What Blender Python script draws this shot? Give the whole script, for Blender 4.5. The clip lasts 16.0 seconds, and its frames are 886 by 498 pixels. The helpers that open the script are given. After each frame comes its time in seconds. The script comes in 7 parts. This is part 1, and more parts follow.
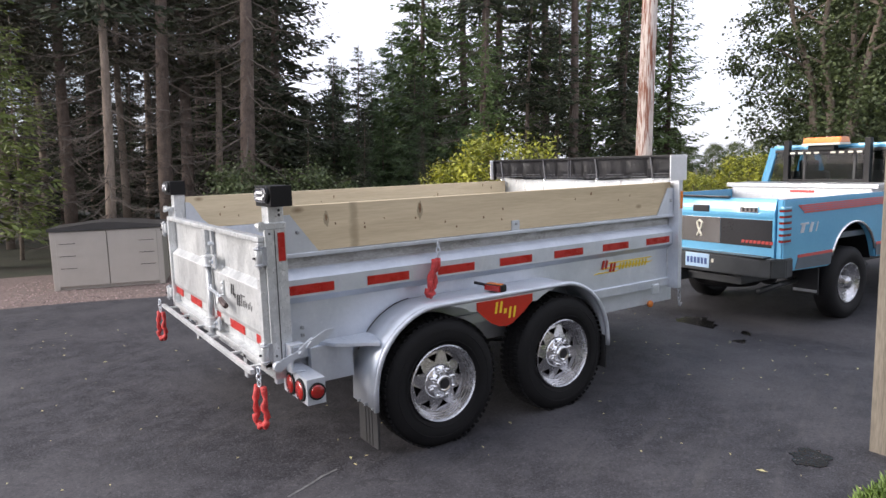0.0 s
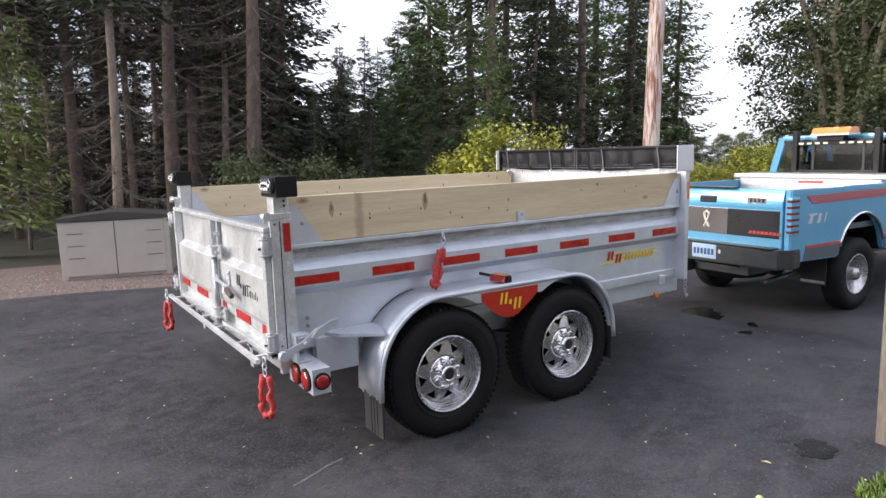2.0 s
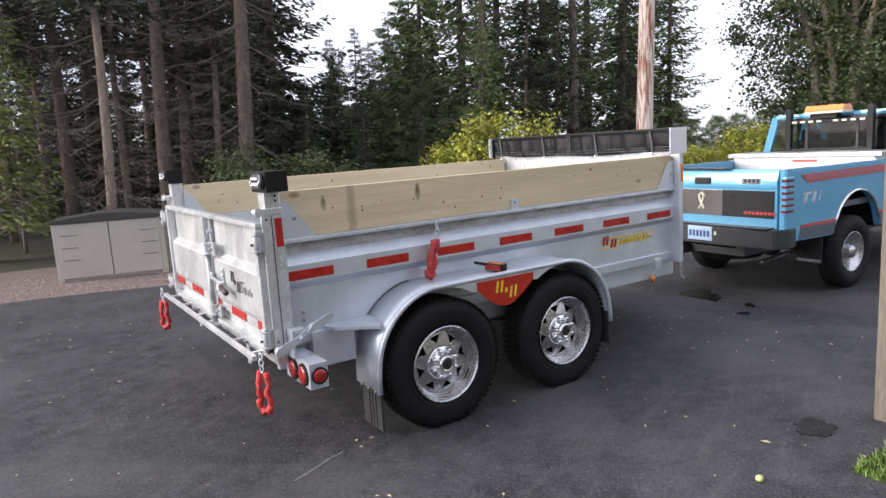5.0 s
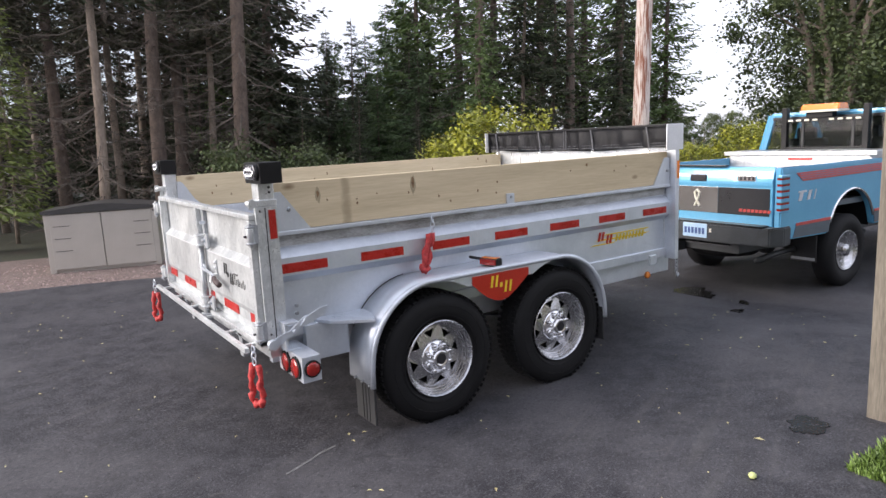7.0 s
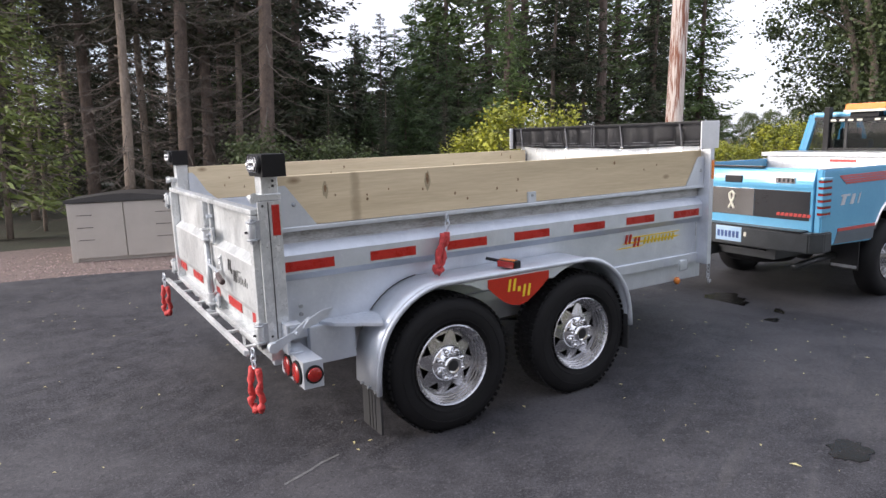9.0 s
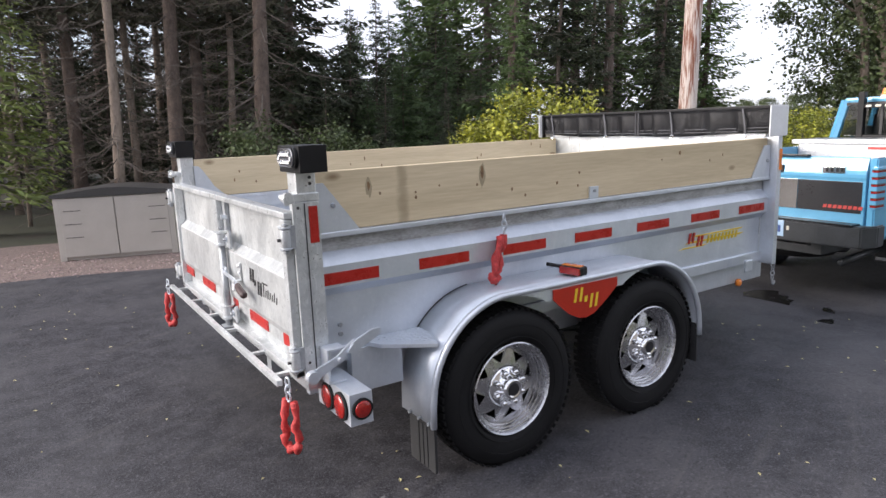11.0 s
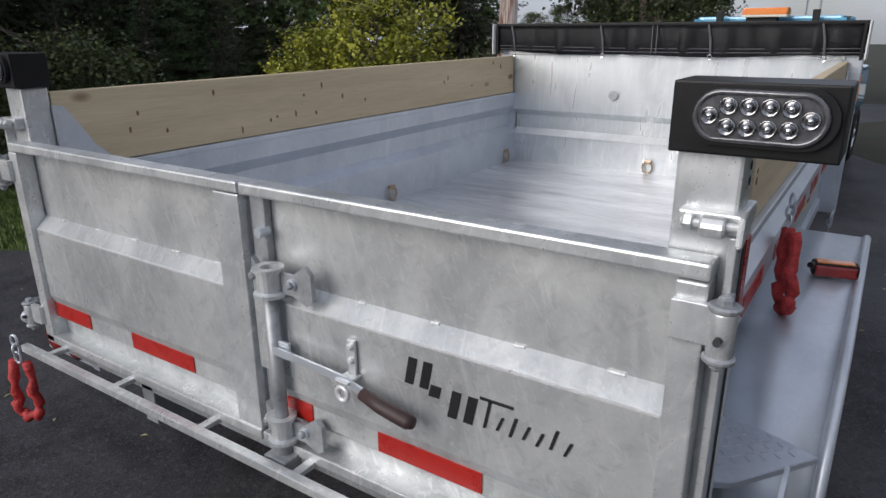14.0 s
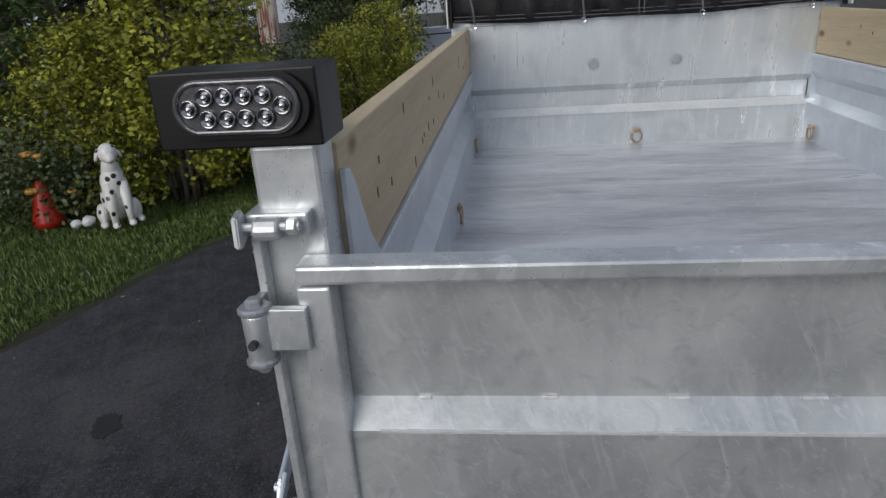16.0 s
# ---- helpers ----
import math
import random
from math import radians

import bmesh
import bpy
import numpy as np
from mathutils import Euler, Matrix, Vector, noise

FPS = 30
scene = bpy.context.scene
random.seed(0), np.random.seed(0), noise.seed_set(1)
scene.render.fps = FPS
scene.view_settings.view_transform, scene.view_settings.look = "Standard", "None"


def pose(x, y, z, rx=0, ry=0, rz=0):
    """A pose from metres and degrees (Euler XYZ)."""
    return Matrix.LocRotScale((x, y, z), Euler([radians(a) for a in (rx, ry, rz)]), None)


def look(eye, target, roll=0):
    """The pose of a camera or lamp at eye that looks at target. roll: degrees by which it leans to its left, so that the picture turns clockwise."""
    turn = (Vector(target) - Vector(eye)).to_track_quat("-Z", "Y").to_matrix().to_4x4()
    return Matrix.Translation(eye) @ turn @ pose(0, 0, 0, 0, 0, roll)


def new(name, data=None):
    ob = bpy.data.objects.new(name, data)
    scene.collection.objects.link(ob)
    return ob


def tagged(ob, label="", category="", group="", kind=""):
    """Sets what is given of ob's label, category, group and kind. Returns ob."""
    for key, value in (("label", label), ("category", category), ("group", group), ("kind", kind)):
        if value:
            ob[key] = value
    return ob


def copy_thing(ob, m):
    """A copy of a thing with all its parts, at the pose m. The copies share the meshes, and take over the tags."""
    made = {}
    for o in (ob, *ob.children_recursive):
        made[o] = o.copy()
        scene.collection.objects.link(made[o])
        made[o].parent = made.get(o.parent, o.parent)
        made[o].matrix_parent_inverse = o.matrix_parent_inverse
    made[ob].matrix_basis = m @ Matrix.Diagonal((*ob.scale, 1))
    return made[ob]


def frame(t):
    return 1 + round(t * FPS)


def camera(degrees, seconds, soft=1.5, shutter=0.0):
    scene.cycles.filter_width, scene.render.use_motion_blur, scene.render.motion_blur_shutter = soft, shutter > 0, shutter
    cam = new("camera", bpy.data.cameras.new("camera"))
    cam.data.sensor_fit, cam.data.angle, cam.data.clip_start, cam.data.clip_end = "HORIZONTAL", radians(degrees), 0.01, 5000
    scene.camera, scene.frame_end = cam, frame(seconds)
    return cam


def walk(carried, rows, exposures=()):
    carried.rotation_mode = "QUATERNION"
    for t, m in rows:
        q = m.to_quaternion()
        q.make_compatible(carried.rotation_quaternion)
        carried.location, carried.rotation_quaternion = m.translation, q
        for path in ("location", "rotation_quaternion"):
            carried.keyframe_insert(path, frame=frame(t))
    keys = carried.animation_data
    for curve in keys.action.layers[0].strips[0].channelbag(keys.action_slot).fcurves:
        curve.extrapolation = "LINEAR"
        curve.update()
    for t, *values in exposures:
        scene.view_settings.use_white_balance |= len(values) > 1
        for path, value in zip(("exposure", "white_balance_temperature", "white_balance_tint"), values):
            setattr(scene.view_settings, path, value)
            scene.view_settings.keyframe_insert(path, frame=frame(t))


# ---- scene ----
cam = camera(67.7, 16.0)
METRES, EYE, TILT, LEAN, TURN = 8.0, 1.5, 0.0, 0.0, 0.0
PATH = [
    (0, (-1.05, -3.137, 1.578), (0.057, -1.492, 1.32), -1.7),
    (0.5, (-1.048, -3.134, 1.583), (0.056, -1.487, 1.322), -1.5),
    (1, (-1.044, -3.136, 1.579), (0.052, -1.484, 1.316), -1.6),
    (1.5, (-1.05, -3.138, 1.575), (0.039, -1.483, 1.3), -1.7),
    (2, (-1.043, -3.139, 1.579), (0.045, -1.486, 1.293), -1.7),
    (2.5, (-1.033, -3.139, 1.576), (0.051, -1.482, 1.29), -1.9),
    (3, (-1.024, -3.131, 1.573), (0.055, -1.472, 1.282), -2.0),
    (3.5, (-1.018, -3.132, 1.569), (0.057, -1.474, 1.261), -2.6),
    (4, (-1.02, -3.135, 1.577), (0.06, -1.481, 1.266), -3.3),
    (6.5, (-1.014, -3.14, 1.568), (0.09, -1.504, 1.244), -3.1),
    (7, (-1.01, -3.121, 1.566), (0.092, -1.485, 1.235), -2.8),
    (7.5, (-1.012, -3.097, 1.571), (0.087, -1.461, 1.231), -3.2),
    (8, (-0.994, -3.082, 1.572), (0.092, -1.436, 1.236), -2.9),
    (8.5, (-0.914, -3.049, 1.567), (0.147, -1.387, 1.232), -2.3),
    (9, (-0.837, -2.983, 1.554), (0.194, -1.304, 1.213), -1.9),
    (11.5, (-0.848, -2.163, 1.557), (0.235, -0.529, 1.161), -2.5),
    (12, (-0.874, -1.874, 1.569), (0.285, -0.296, 1.163), -2.2),
    (12.5, (-0.828, -1.498, 1.563), (0.373, 0.048, 1.155), -1.0),
    (13, (-0.89, -1.081, 1.562), (0.365, 0.404, 1.092), -1.7),
    (13.5, (-0.909, -0.65, 1.538), (0.535, 0.62, 0.99), -1.2),
    (14, (-0.951, -0.196, 1.565), (0.628, 0.855, 0.931), -0.4),
    (14.5, (-1.047, 0.269, 1.607), (0.662, 1.104, 0.988), -1.2),
    (15, (-1.008, 0.755, 1.603), (0.742, 1.521, 1.007), -2.3),
    (15.5, (-0.994, 1.231, 1.616), (0.825, 1.762, 0.974), -3.4),
    (16, (-0.807, 1.688, 1.573), (1.047, 1.917, 0.858), -3.9),
]
walk(cam, [(t, look(eye, target, roll)) for t, eye, target, roll in PATH],
     exposures=[(0.0, 0.62, 6540, 16), (9.0, 0.70, 6540, 16), (11.5, 0.64, 6500, 15), (13.0, 0.07, 6400, 14), (14.0, -0.57, 6300, 13), (14.5, -1.01, 6230, 12), (15.5, -1.02, 6190, 11), (16.0, -0.98, 6170, 11)])

# ---- world and sun ----
SUN_FROM = Vector((-0.82, 0.36, 0.42)).normalized()
world = bpy.data.worlds.new("sky")
scene.world = world
world.use_nodes = True
wn, wl = world.node_tree.nodes, world.node_tree.links
sky = wn.new("ShaderNodeTexSky")
sky.sky_type, sky.sun_disc = "NISHITA", False
sky.sun_elevation = math.asin(SUN_FROM.z)
sky.sun_rotation = math.atan2(SUN_FROM.x, SUN_FROM.y)
coord = wn.new("ShaderNodeTexCoord")
cloud = wn.new("ShaderNodeTexNoise")
cloud.inputs["Scale"].default_value, cloud.inputs["Detail"].default_value = 2.2, 6
ramp = wn.new("ShaderNodeValToRGB")
ramp.color_ramp.elements[0].position, ramp.color_ramp.elements[1].position = 0.3, 0.55
mix = wn.new("ShaderNodeMix")
mix.data_type = "RGBA"
mix.inputs["B"].default_value = (9.3, 10.0, 11.4, 1)
wl.new(coord.outputs["Generated"], cloud.inputs["Vector"])
wl.new(cloud.outputs["Fac"], ramp.inputs["Fac"])
wl.new(ramp.outputs["Color"], mix.inputs["Factor"])
wl.new(sky.outputs["Color"], mix.inputs["A"])
wl.new(mix.outputs["Result"], wn["Background"].inputs["Color"])
wn["Background"].inputs["Strength"].default_value = 0.090

sun = new("sun", bpy.data.lights.new("sun", "SUN"))
sun.data.energy, sun.data.angle, sun.data.color = 3.5, radians(42), (1.0, 0.94, 0.85)
sun.matrix_world = look(SUN_FROM * 40, (0, 0, 0))


# ---- materials ----
def material(name, rough=0.6, metal=0.0, a=(0.5, 0.5, 0.5), b=None, scale=6.0, fine=80.0, bump=0.1, stretch=(1, 1, 1),
             lo=0.35, hi=0.65, rough_var=0.1, vary=0.0, spec=0.5, fine_amount=0.35, coat=0.0):
    """Two colours mixed by coarse and fine noise, with roughness variation and relief."""
    m = bpy.data.materials.new(name)
    m.use_nodes = True
    n, l = m.node_tree.nodes, m.node_tree.links
    p = n["Principled BSDF"]
    b = b or tuple(c * 0.75 for c in a)
    tc = n.new("ShaderNodeTexCoord")
    mp = n.new("ShaderNodeMapping")
    mp.inputs["Scale"].default_value = stretch
    l.new(tc.outputs["Object"], mp.inputs["Vector"])
    n1, n2 = n.new("ShaderNodeTexNoise"), n.new("ShaderNodeTexNoise")
    n1.inputs["Scale"].default_value, n1.inputs["Detail"].default_value, n1.inputs["Roughness"].default_value = scale, 9, 0.6
    n2.inputs["Scale"].default_value, n2.inputs["Detail"].default_value = fine, 3
    l.new(mp.outputs["Vector"], n1.inputs["Vector"])
    l.new(mp.outputs["Vector"], n2.inputs["Vector"])
    add = n.new("ShaderNodeMix")
    add.data_type = "FLOAT"
    add.inputs["Factor"].default_value = fine_amount
    l.new(n1.outputs["Fac"], add.inputs["A"])
    l.new(n2.outputs["Fac"], add.inputs["B"])
    r = n.new("ShaderNodeMapRange")
    r.inputs["From Min"].default_value, r.inputs["From Max"].default_value = lo, hi
    l.new(add.outputs["Result"], r.inputs["Value"])
    mx = n.new("ShaderNodeMix")
    mx.data_type = "RGBA"
    mx.inputs["A"].default_value, mx.inputs["B"].default_value = (*b, 1), (*a, 1)
    l.new(r.outputs["Result"], mx.inputs["Factor"])
    out = mx.outputs["Result"]
    if vary:
        oi = n.new("ShaderNodeNewGeometry")
        hs = n.new("ShaderNodeHueSaturation")
        mr = n.new("ShaderNodeMapRange")
        mr.inputs["To Min"].default_value, mr.inputs["To Max"].default_value = 1 - vary, 1 + vary
        l.new(oi.outputs["Random Per Island"], mr.inputs["Value"])
        l.new(mr.outputs["Result"], hs.inputs["Value"])
        l.new(out, hs.inputs["Color"])
        out = hs.outputs["Color"]
    l.new(out, p.inputs["Base Color"])
    rr = n.new("ShaderNodeMapRange")
    rr.inputs["To Min"].default_value, rr.inputs["To Max"].default_value = max(0.02, rough - rough_var), min(1, rough + rough_var)
    l.new(add.outputs["Result"], rr.inputs["Value"])
    l.new(rr.outputs["Result"], p.inputs["Roughness"])
    p.inputs["Metallic"].default_value = metal
    p.inputs["Specular IOR Level"].default_value = spec
    p.inputs["Coat Weight"].default_value = coat
    if bump:
        bp = n.new("ShaderNodeBump")
        bp.inputs["Strength"].default_value, bp.inputs["Distance"].default_value = bump, 0.01
        l.new(add.outputs["Result"], bp.inputs["Height"])
        l.new(bp.outputs["Normal"], p.inputs["Normal"])
    return m


GALV = material("galvanised_steel", 0.38, 0.6, (0.66, 0.70, 0.755), (0.55, 0.59, 0.645), 5.0, 60, 0.07, lo=0.36, hi=0.64, rough_var=0.14, fine_amount=0.2)
GALV_STREAK = material("streaked_galvanised_steel", 0.38, 0.6, (0.71, 0.73, 0.725), (0.51, 0.53, 0.535), 5.0, 38, 0.34, stretch=(1, 1.1, 0.8), lo=0.36, hi=0.64, rough_var=0.2, fine_amount=0.2)
GALV_SHEET = material("smooth_galvanised_sheet", 0.36, 0.6, (0.70, 0.735, 0.75), (0.60, 0.635, 0.655), 3.0, 40, 0.05, stretch=(1, 1.6, 0.5), lo=0.36, hi=0.64, rough_var=0.12, fine_amount=0.15)
GALV_FLOOR = material("worn_galvanised_floor", 0.40, 0.6, (0.78, 0.79, 0.82), (0.50, 0.51, 0.545), 2.4, 26, 0.12, stretch=(1.9, 0.45, 1), lo=0.40, hi=0.60, rough_var=0.2, fine_amount=0.2)
GALV_POST = material("mottled_galvanised_steel", 0.38, 0.6, (0.70, 0.72, 0.725), (0.52, 0.545, 0.555), 6.0, 55, 0.14, lo=0.39, hi=0.61, rough_var=0.2, fine_amount=0.2)
GALV_DULL = material("dull_galvanised_steel", 0.5, 0.55, (0.46, 0.48, 0.50), (0.28, 0.295, 0.31), 14, 70, 0.2)


def flecked(m, turn, size, lo, hi, amount, tint=(0.88, 0.89, 0.90), gloss=0.22, warp=0.6):
    """Adds the runs, smears and scratches that hot-dip zinc shows, of the given size in metres, at a slant."""
    n, l = m.node_tree.nodes, m.node_tree.links
    p = n["Principled BSDF"]
    base = p.inputs["Base Color"].links[0].from_socket
    rough = p.inputs["Roughness"].links[0].from_socket
    tc, mp, ns, rp, mx, mr = (n.new("ShaderNodeTexCoord"), n.new("ShaderNodeMapping"), n.new("ShaderNodeTexNoise"), n.new("ShaderNodeMapRange"), n.new("ShaderNodeMix"), n.new("ShaderNodeMix"))
    mp.vector_type = "TEXTURE"
    mp.inputs["Rotation"].default_value = [radians(a) for a in turn]
    mp.inputs["Scale"].default_value = size
    ns.inputs["Scale"].default_value, ns.inputs["Detail"].default_value, ns.inputs["Distortion"].default_value = 1.0, 6, warp
    rp.inputs["From Min"].default_value, rp.inputs["From Max"].default_value = lo, hi
    rp.inputs["To Max"].default_value = amount
    mx.data_type, mr.data_type = "RGBA", "FLOAT"
    mx.inputs["B"].default_value = (*tint, 1)
    mr.inputs["B"].default_value = gloss
    l.new(tc.outputs["Object"], mp.inputs["Vector"])
    l.new(mp.outputs["Vector"], ns.inputs["Vector"])
    l.new(ns.outputs["Fac"], rp.inputs["Value"])
    l.new(rp.outputs["Result"], mx.inputs["Factor"])
    l.new(rp.outputs["Result"], mr.inputs["Factor"])
    l.new(base, mx.inputs["A"])
    l.new(rough, mr.inputs["A"])
    l.new(mx.outputs["Result"], p.inputs["Base Color"])
    l.new(mr.outputs["Result"], p.inputs["Roughness"])


DARK_ZINC = (0.30, 0.32, 0.33)
# gate leaves: soft clouds, slanted pale smears, thin bright scratches
flecked(GALV_STREAK, (20, 0, 0), (0.3, 0.16, 0.30), 0.52, 0.70, 0.38, DARK_ZINC, 0.5, 1.0)
flecked(GALV_STREAK, (-16, 0, 0), (0.2, 0.035, 0.17), 0.55, 0.70, 0.55, warp=1.4)
flecked(GALV_STREAK, (-24, 0, 0), (0.1, 0.006, 0.05), 0.63, 0.74, 0.50, (0.92, 0.93, 0.93), 0.18)
flecked(GALV_STREAK, (-12, 0, 0), (0.1, 0.05, 0.040), 0.54, 0.70, 0.38, DARK_ZINC, 0.5, 1.4)
flecked(GALV_STREAK, (35, 0, 0), (0.02, 0.026, 0.010), 0.57, 0.70, 0.42, (0.90, 0.91, 0.91), 0.2, 1.6)
# front wall: sheen painted in as bright runs straight down, and a few dull clouds
flecked(GALV_SHEET, (3, 0, 0), (0.3, 0.045, 0.36), 0.54, 0.68, 0.75, (0.90, 0.91, 0.91), 0.2, 0.8)
flecked(GALV_SHEET, (-4, 0, 0), (0.3, 0.34, 0.26), 0.50, 0.70, 0.45, DARK_ZINC, 0.5, 1.0)
flecked(GALV_SHEET, (10, 0, 0), (0.1, 0.006, 0.06), 0.62, 0.72, 0.45, (0.92, 0.93, 0.93), 0.2)
# side sheets: faint patches, spangle and small bright beads
flecked(GALV, (12, 30, 0), (0.26, 0.26, 0.12), 0.55, 0.75, 0.14, DARK_ZINC, 0.5, 1.2)
flecked(GALV, (0, 12, 0), (0.05, 0.05, 0.24), 0.56, 0.72, 0.20)
flecked(GALV, (30, 20, 0), (0.010, 0.010, 0.014), 0.63, 0.72, 0.30, (0.88, 0.90, 0.93), 0.2, 1.0)
# posts and rails: mottled, with bright drips
flecked(GALV_POST, (12, 30, 0), (0.10, 0.10, 0.10), 0.53, 0.70, 0.34, DARK_ZINC, 0.5, 1.2)
flecked(GALV_POST, (20, 0, 0), (0.03, 0.03, 0.09), 0.55, 0.67, 0.55, warp=1.2)
flecked(GALV_POST, (30, 20, 0), (0.008, 0.008, 0.014), 0.60, 0.69, 0.65, (0.93, 0.94, 0.94), 0.15, 1.0)
# bed floor: broad drag marks across and fine scuffs
flecked(GALV_FLOOR, (0, 0, 8), (0.16, 0.9, 0.3), 0.52, 0.70, 0.65, (0.84, 0.85, 0.87))
flecked(GALV_FLOOR, (0, 0, -8), (0.05, 0.36, 0.3), 0.56, 0.72, 0.40, DARK_ZINC, 0.5)
flecked(GALV_FLOOR, (0, 0, 60), (0.012, 0.10, 0.3), 0.63, 0.72, 0.40)
WELD = material("bright_weld", 0.30, 0.4, (0.88, 0.89, 0.90), (0.70, 0.70, 0.72), 40, 120, 0.3)
ZINC_BAND = material("mottled_dull_zinc", 0.55, 0.35, (0.52, 0.53, 0.54), (0.26, 0.26, 0.25), 9, 70, 0.15, stretch=(0.7, 1, 2.2), lo=0.38, hi=0.60)
SKYLIT_LEDGE = material("skylit_zinc_ledge", 0.45, 0.25, (0.84, 0.855, 0.86), (0.68, 0.70, 0.71), 8, 60, 0.1)
SEAM = material("dark_seam", 0.8, 0.0, (0.05, 0.05, 0.055), (0.03, 0.03, 0.03), 12, 60, 0)
KNOT = material("pine_knot", 0.7, 0.0, (0.27, 0.16, 0.075), (0.12, 0.07, 0.035), 40, 150, 0.1)
STAIN = material("pine_stain", 0.75, 0.0, (0.40, 0.33, 0.215), (0.30, 0.24, 0.15), 14, 60, 0.1)
RED_TAPE = material("red_reflective_tape", 0.28, 0.0, (0.42, 0.018, 0.012), (0.33, 0.013, 0.009), 8, 260, 0.05)
RED_PAINT = material("red_plate", 0.35, 0.0, (0.47, 0.026, 0.012), (0.38, 0.02, 0.010), 9, 80, 0.02)
RED_SLEEVE = material("red_chain_sleeve", 0.6, 0.0, (0.60, 0.055, 0.050), (0.34, 0.022, 0.022), 45, 140, 0.8, lo=0.40, hi=0.60)
RED_LENS = material("red_lens", 0.12, 0.0, (0.36, 0.014, 0.010), (0.20, 0.008, 0.006), 60, 200, 0.2, coat=0.5)
AMBER = material("amber_lens", 0.15, 0.0, (0.85, 0.26, 0.04), (0.72, 0.2, 0.03), 40, 120, 0.2, coat=0.5)
YELLOW = material("yellow_vinyl", 0.4, 0.0, (0.80, 0.60, 0.04), (0.72, 0.5, 0.03), 12, 80, 0)
BLACK_VINYL = material("black_vinyl", 0.45, 0.0, (0.015, 0.015, 0.017), (0.01, 0.01, 0.01), 12, 80, 0)
BLACK_PLASTIC = material("black_plastic", 0.42, 0.0, (0.008, 0.008, 0.009), (0.005, 0.005, 0.006), 20, 160, 0.04, spec=0.28)
RUBBER = material("tyre_rubber", 0.66, 0.0, (0.011, 0.011, 0.012), (0.006, 0.006, 0.0065), 8, 90, 0.1, spec=0.25)
FLAP = material("mud_flap_rubber", 0.6, 0.0, (0.028, 0.028, 0.03), (0.018, 0.018, 0.018), 8, 60, 0.1)
CHROME = material("chrome", 0.10, 1.0, (0.86, 0.86, 0.87), (0.78, 0.78, 0.79), 14, 60, 0.0, rough_var=0.06)
BRUSHED = material("bright_wheel_steel", 0.26, 0.9, (0.60, 0.60, 0.61), (0.46, 0.46, 0.48), 12, 60, 0.02)
BRASS = material("gold_zinc", 0.32, 0.9, (0.55, 0.43, 0.30), (0.36, 0.26, 0.18), 30, 120, 0.05)
TARP = material("black_mesh_tarp", 0.40, 0.0, (0.026, 0.026, 0.030), (0.014, 0.014, 0.016), 7, 300, 0.25)
WHITE_PAINT = material("white_paint", 0.4, 0.0, (0.78, 0.79, 0.80), (0.68, 0.69, 0.70), 6, 60, 0.03)
ALU = material("aluminium_plate", 0.36, 0.8, (0.58, 0.59, 0.60), (0.42, 0.43, 0.44), 30, 140, 0.25)
BLUE_PAINT = material("blue_truck_paint", 0.22, 0.1, (0.135, 0.43, 0.66), (0.115, 0.38, 0.60), 2, 30, 0.0, coat=1.0)
GREY_PAINT = material("grey_lower_paint", 0.35, 0.1, (0.10, 0.13, 0.16), (0.08, 0.1, 0.12), 4, 40, 0.02, coat=0.3)
DARK_TRIM = material("dark_trim", 0.3, 0.0, (0.022, 0.022, 0.025), (0.014, 0.014, 0.016), 4, 40, 0.0, coat=0.3)
CHARCOAL = material("charcoal_bumper", 0.42, 0.1, (0.05, 0.055, 0.06), (0.035, 0.038, 0.04), 6, 60, 0.05)
RED_STRIPE = material("red_stripe", 0.35, 0.0, (0.55, 0.08, 0.07), (0.46, 0.06, 0.05), 6, 60, 0)
PALE = material("pale_vinyl", 0.4, 0.0, (0.72, 0.70, 0.60), (0.65, 0.62, 0.5), 10, 60, 0)
SILVER_PANEL = material("silver_panel", 0.18, 0.9, (0.34, 0.33, 0.32), (0.28, 0.27, 0.26), 3, 30, 0, coat=0.3)
SILVER_VINYL = material("silver_vinyl", 0.35, 0.3, (0.62, 0.66, 0.70), (0.5, 0.54, 0.58), 10, 60, 0)
RESIN = material("taupe_resin", 0.55, 0.0, (0.44, 0.40, 0.35), (0.38, 0.345, 0.30), 3, 80, 0.06)
RESIN_LID = material("dark_resin_lid", 0.5, 0.0, (0.05, 0.046, 0.044), (0.035, 0.033, 0.03), 3, 80, 0.06)
POLE_PAINT = material("peeling_pole", 0.75, 0.0, (0.66, 0.57, 0.51), (0.25, 0.095, 0.055), 8, 30, 0.5, stretch=(1.6, 1.6, 0.12), lo=0.45, hi=0.53)
POST_WOOD = material("weathered_post", 0.8, 0.0, (0.22, 0.195, 0.155), (0.11, 0.095, 0.075), 5, 40, 0.3, stretch=(4, 4, 0.4))
BARK = material("spruce_bark", 0.9, 0.0, (0.195, 0.145, 0.118), (0.090, 0.066, 0.054), 9, 42, 1.0, stretch=(1, 1, 0.6))
BARK_PALE = material("pale_bark", 0.9, 0.0, (0.30, 0.24, 0.19), (0.15, 0.115, 0.09), 7, 36, 0.8, stretch=(1, 1, 0.4))
TWIG = material("dead_twig", 0.9, 0.0, (0.17, 0.14, 0.115), (0.08, 0.065, 0.055), 7, 36, 0.3)
NEEDLE = material("spruce_needles", 0.6, 0.0, (0.150, 0.220, 0.060), (0.058, 0.098, 0.034), 1.3, 9, 0, vary=0.35)
NEEDLE_LIGHT = material("light_fir_needles", 0.6, 0.0, (0.21, 0.25, 0.055), (0.08, 0.12, 0.03), 1.3, 9, 0, vary=0.35)
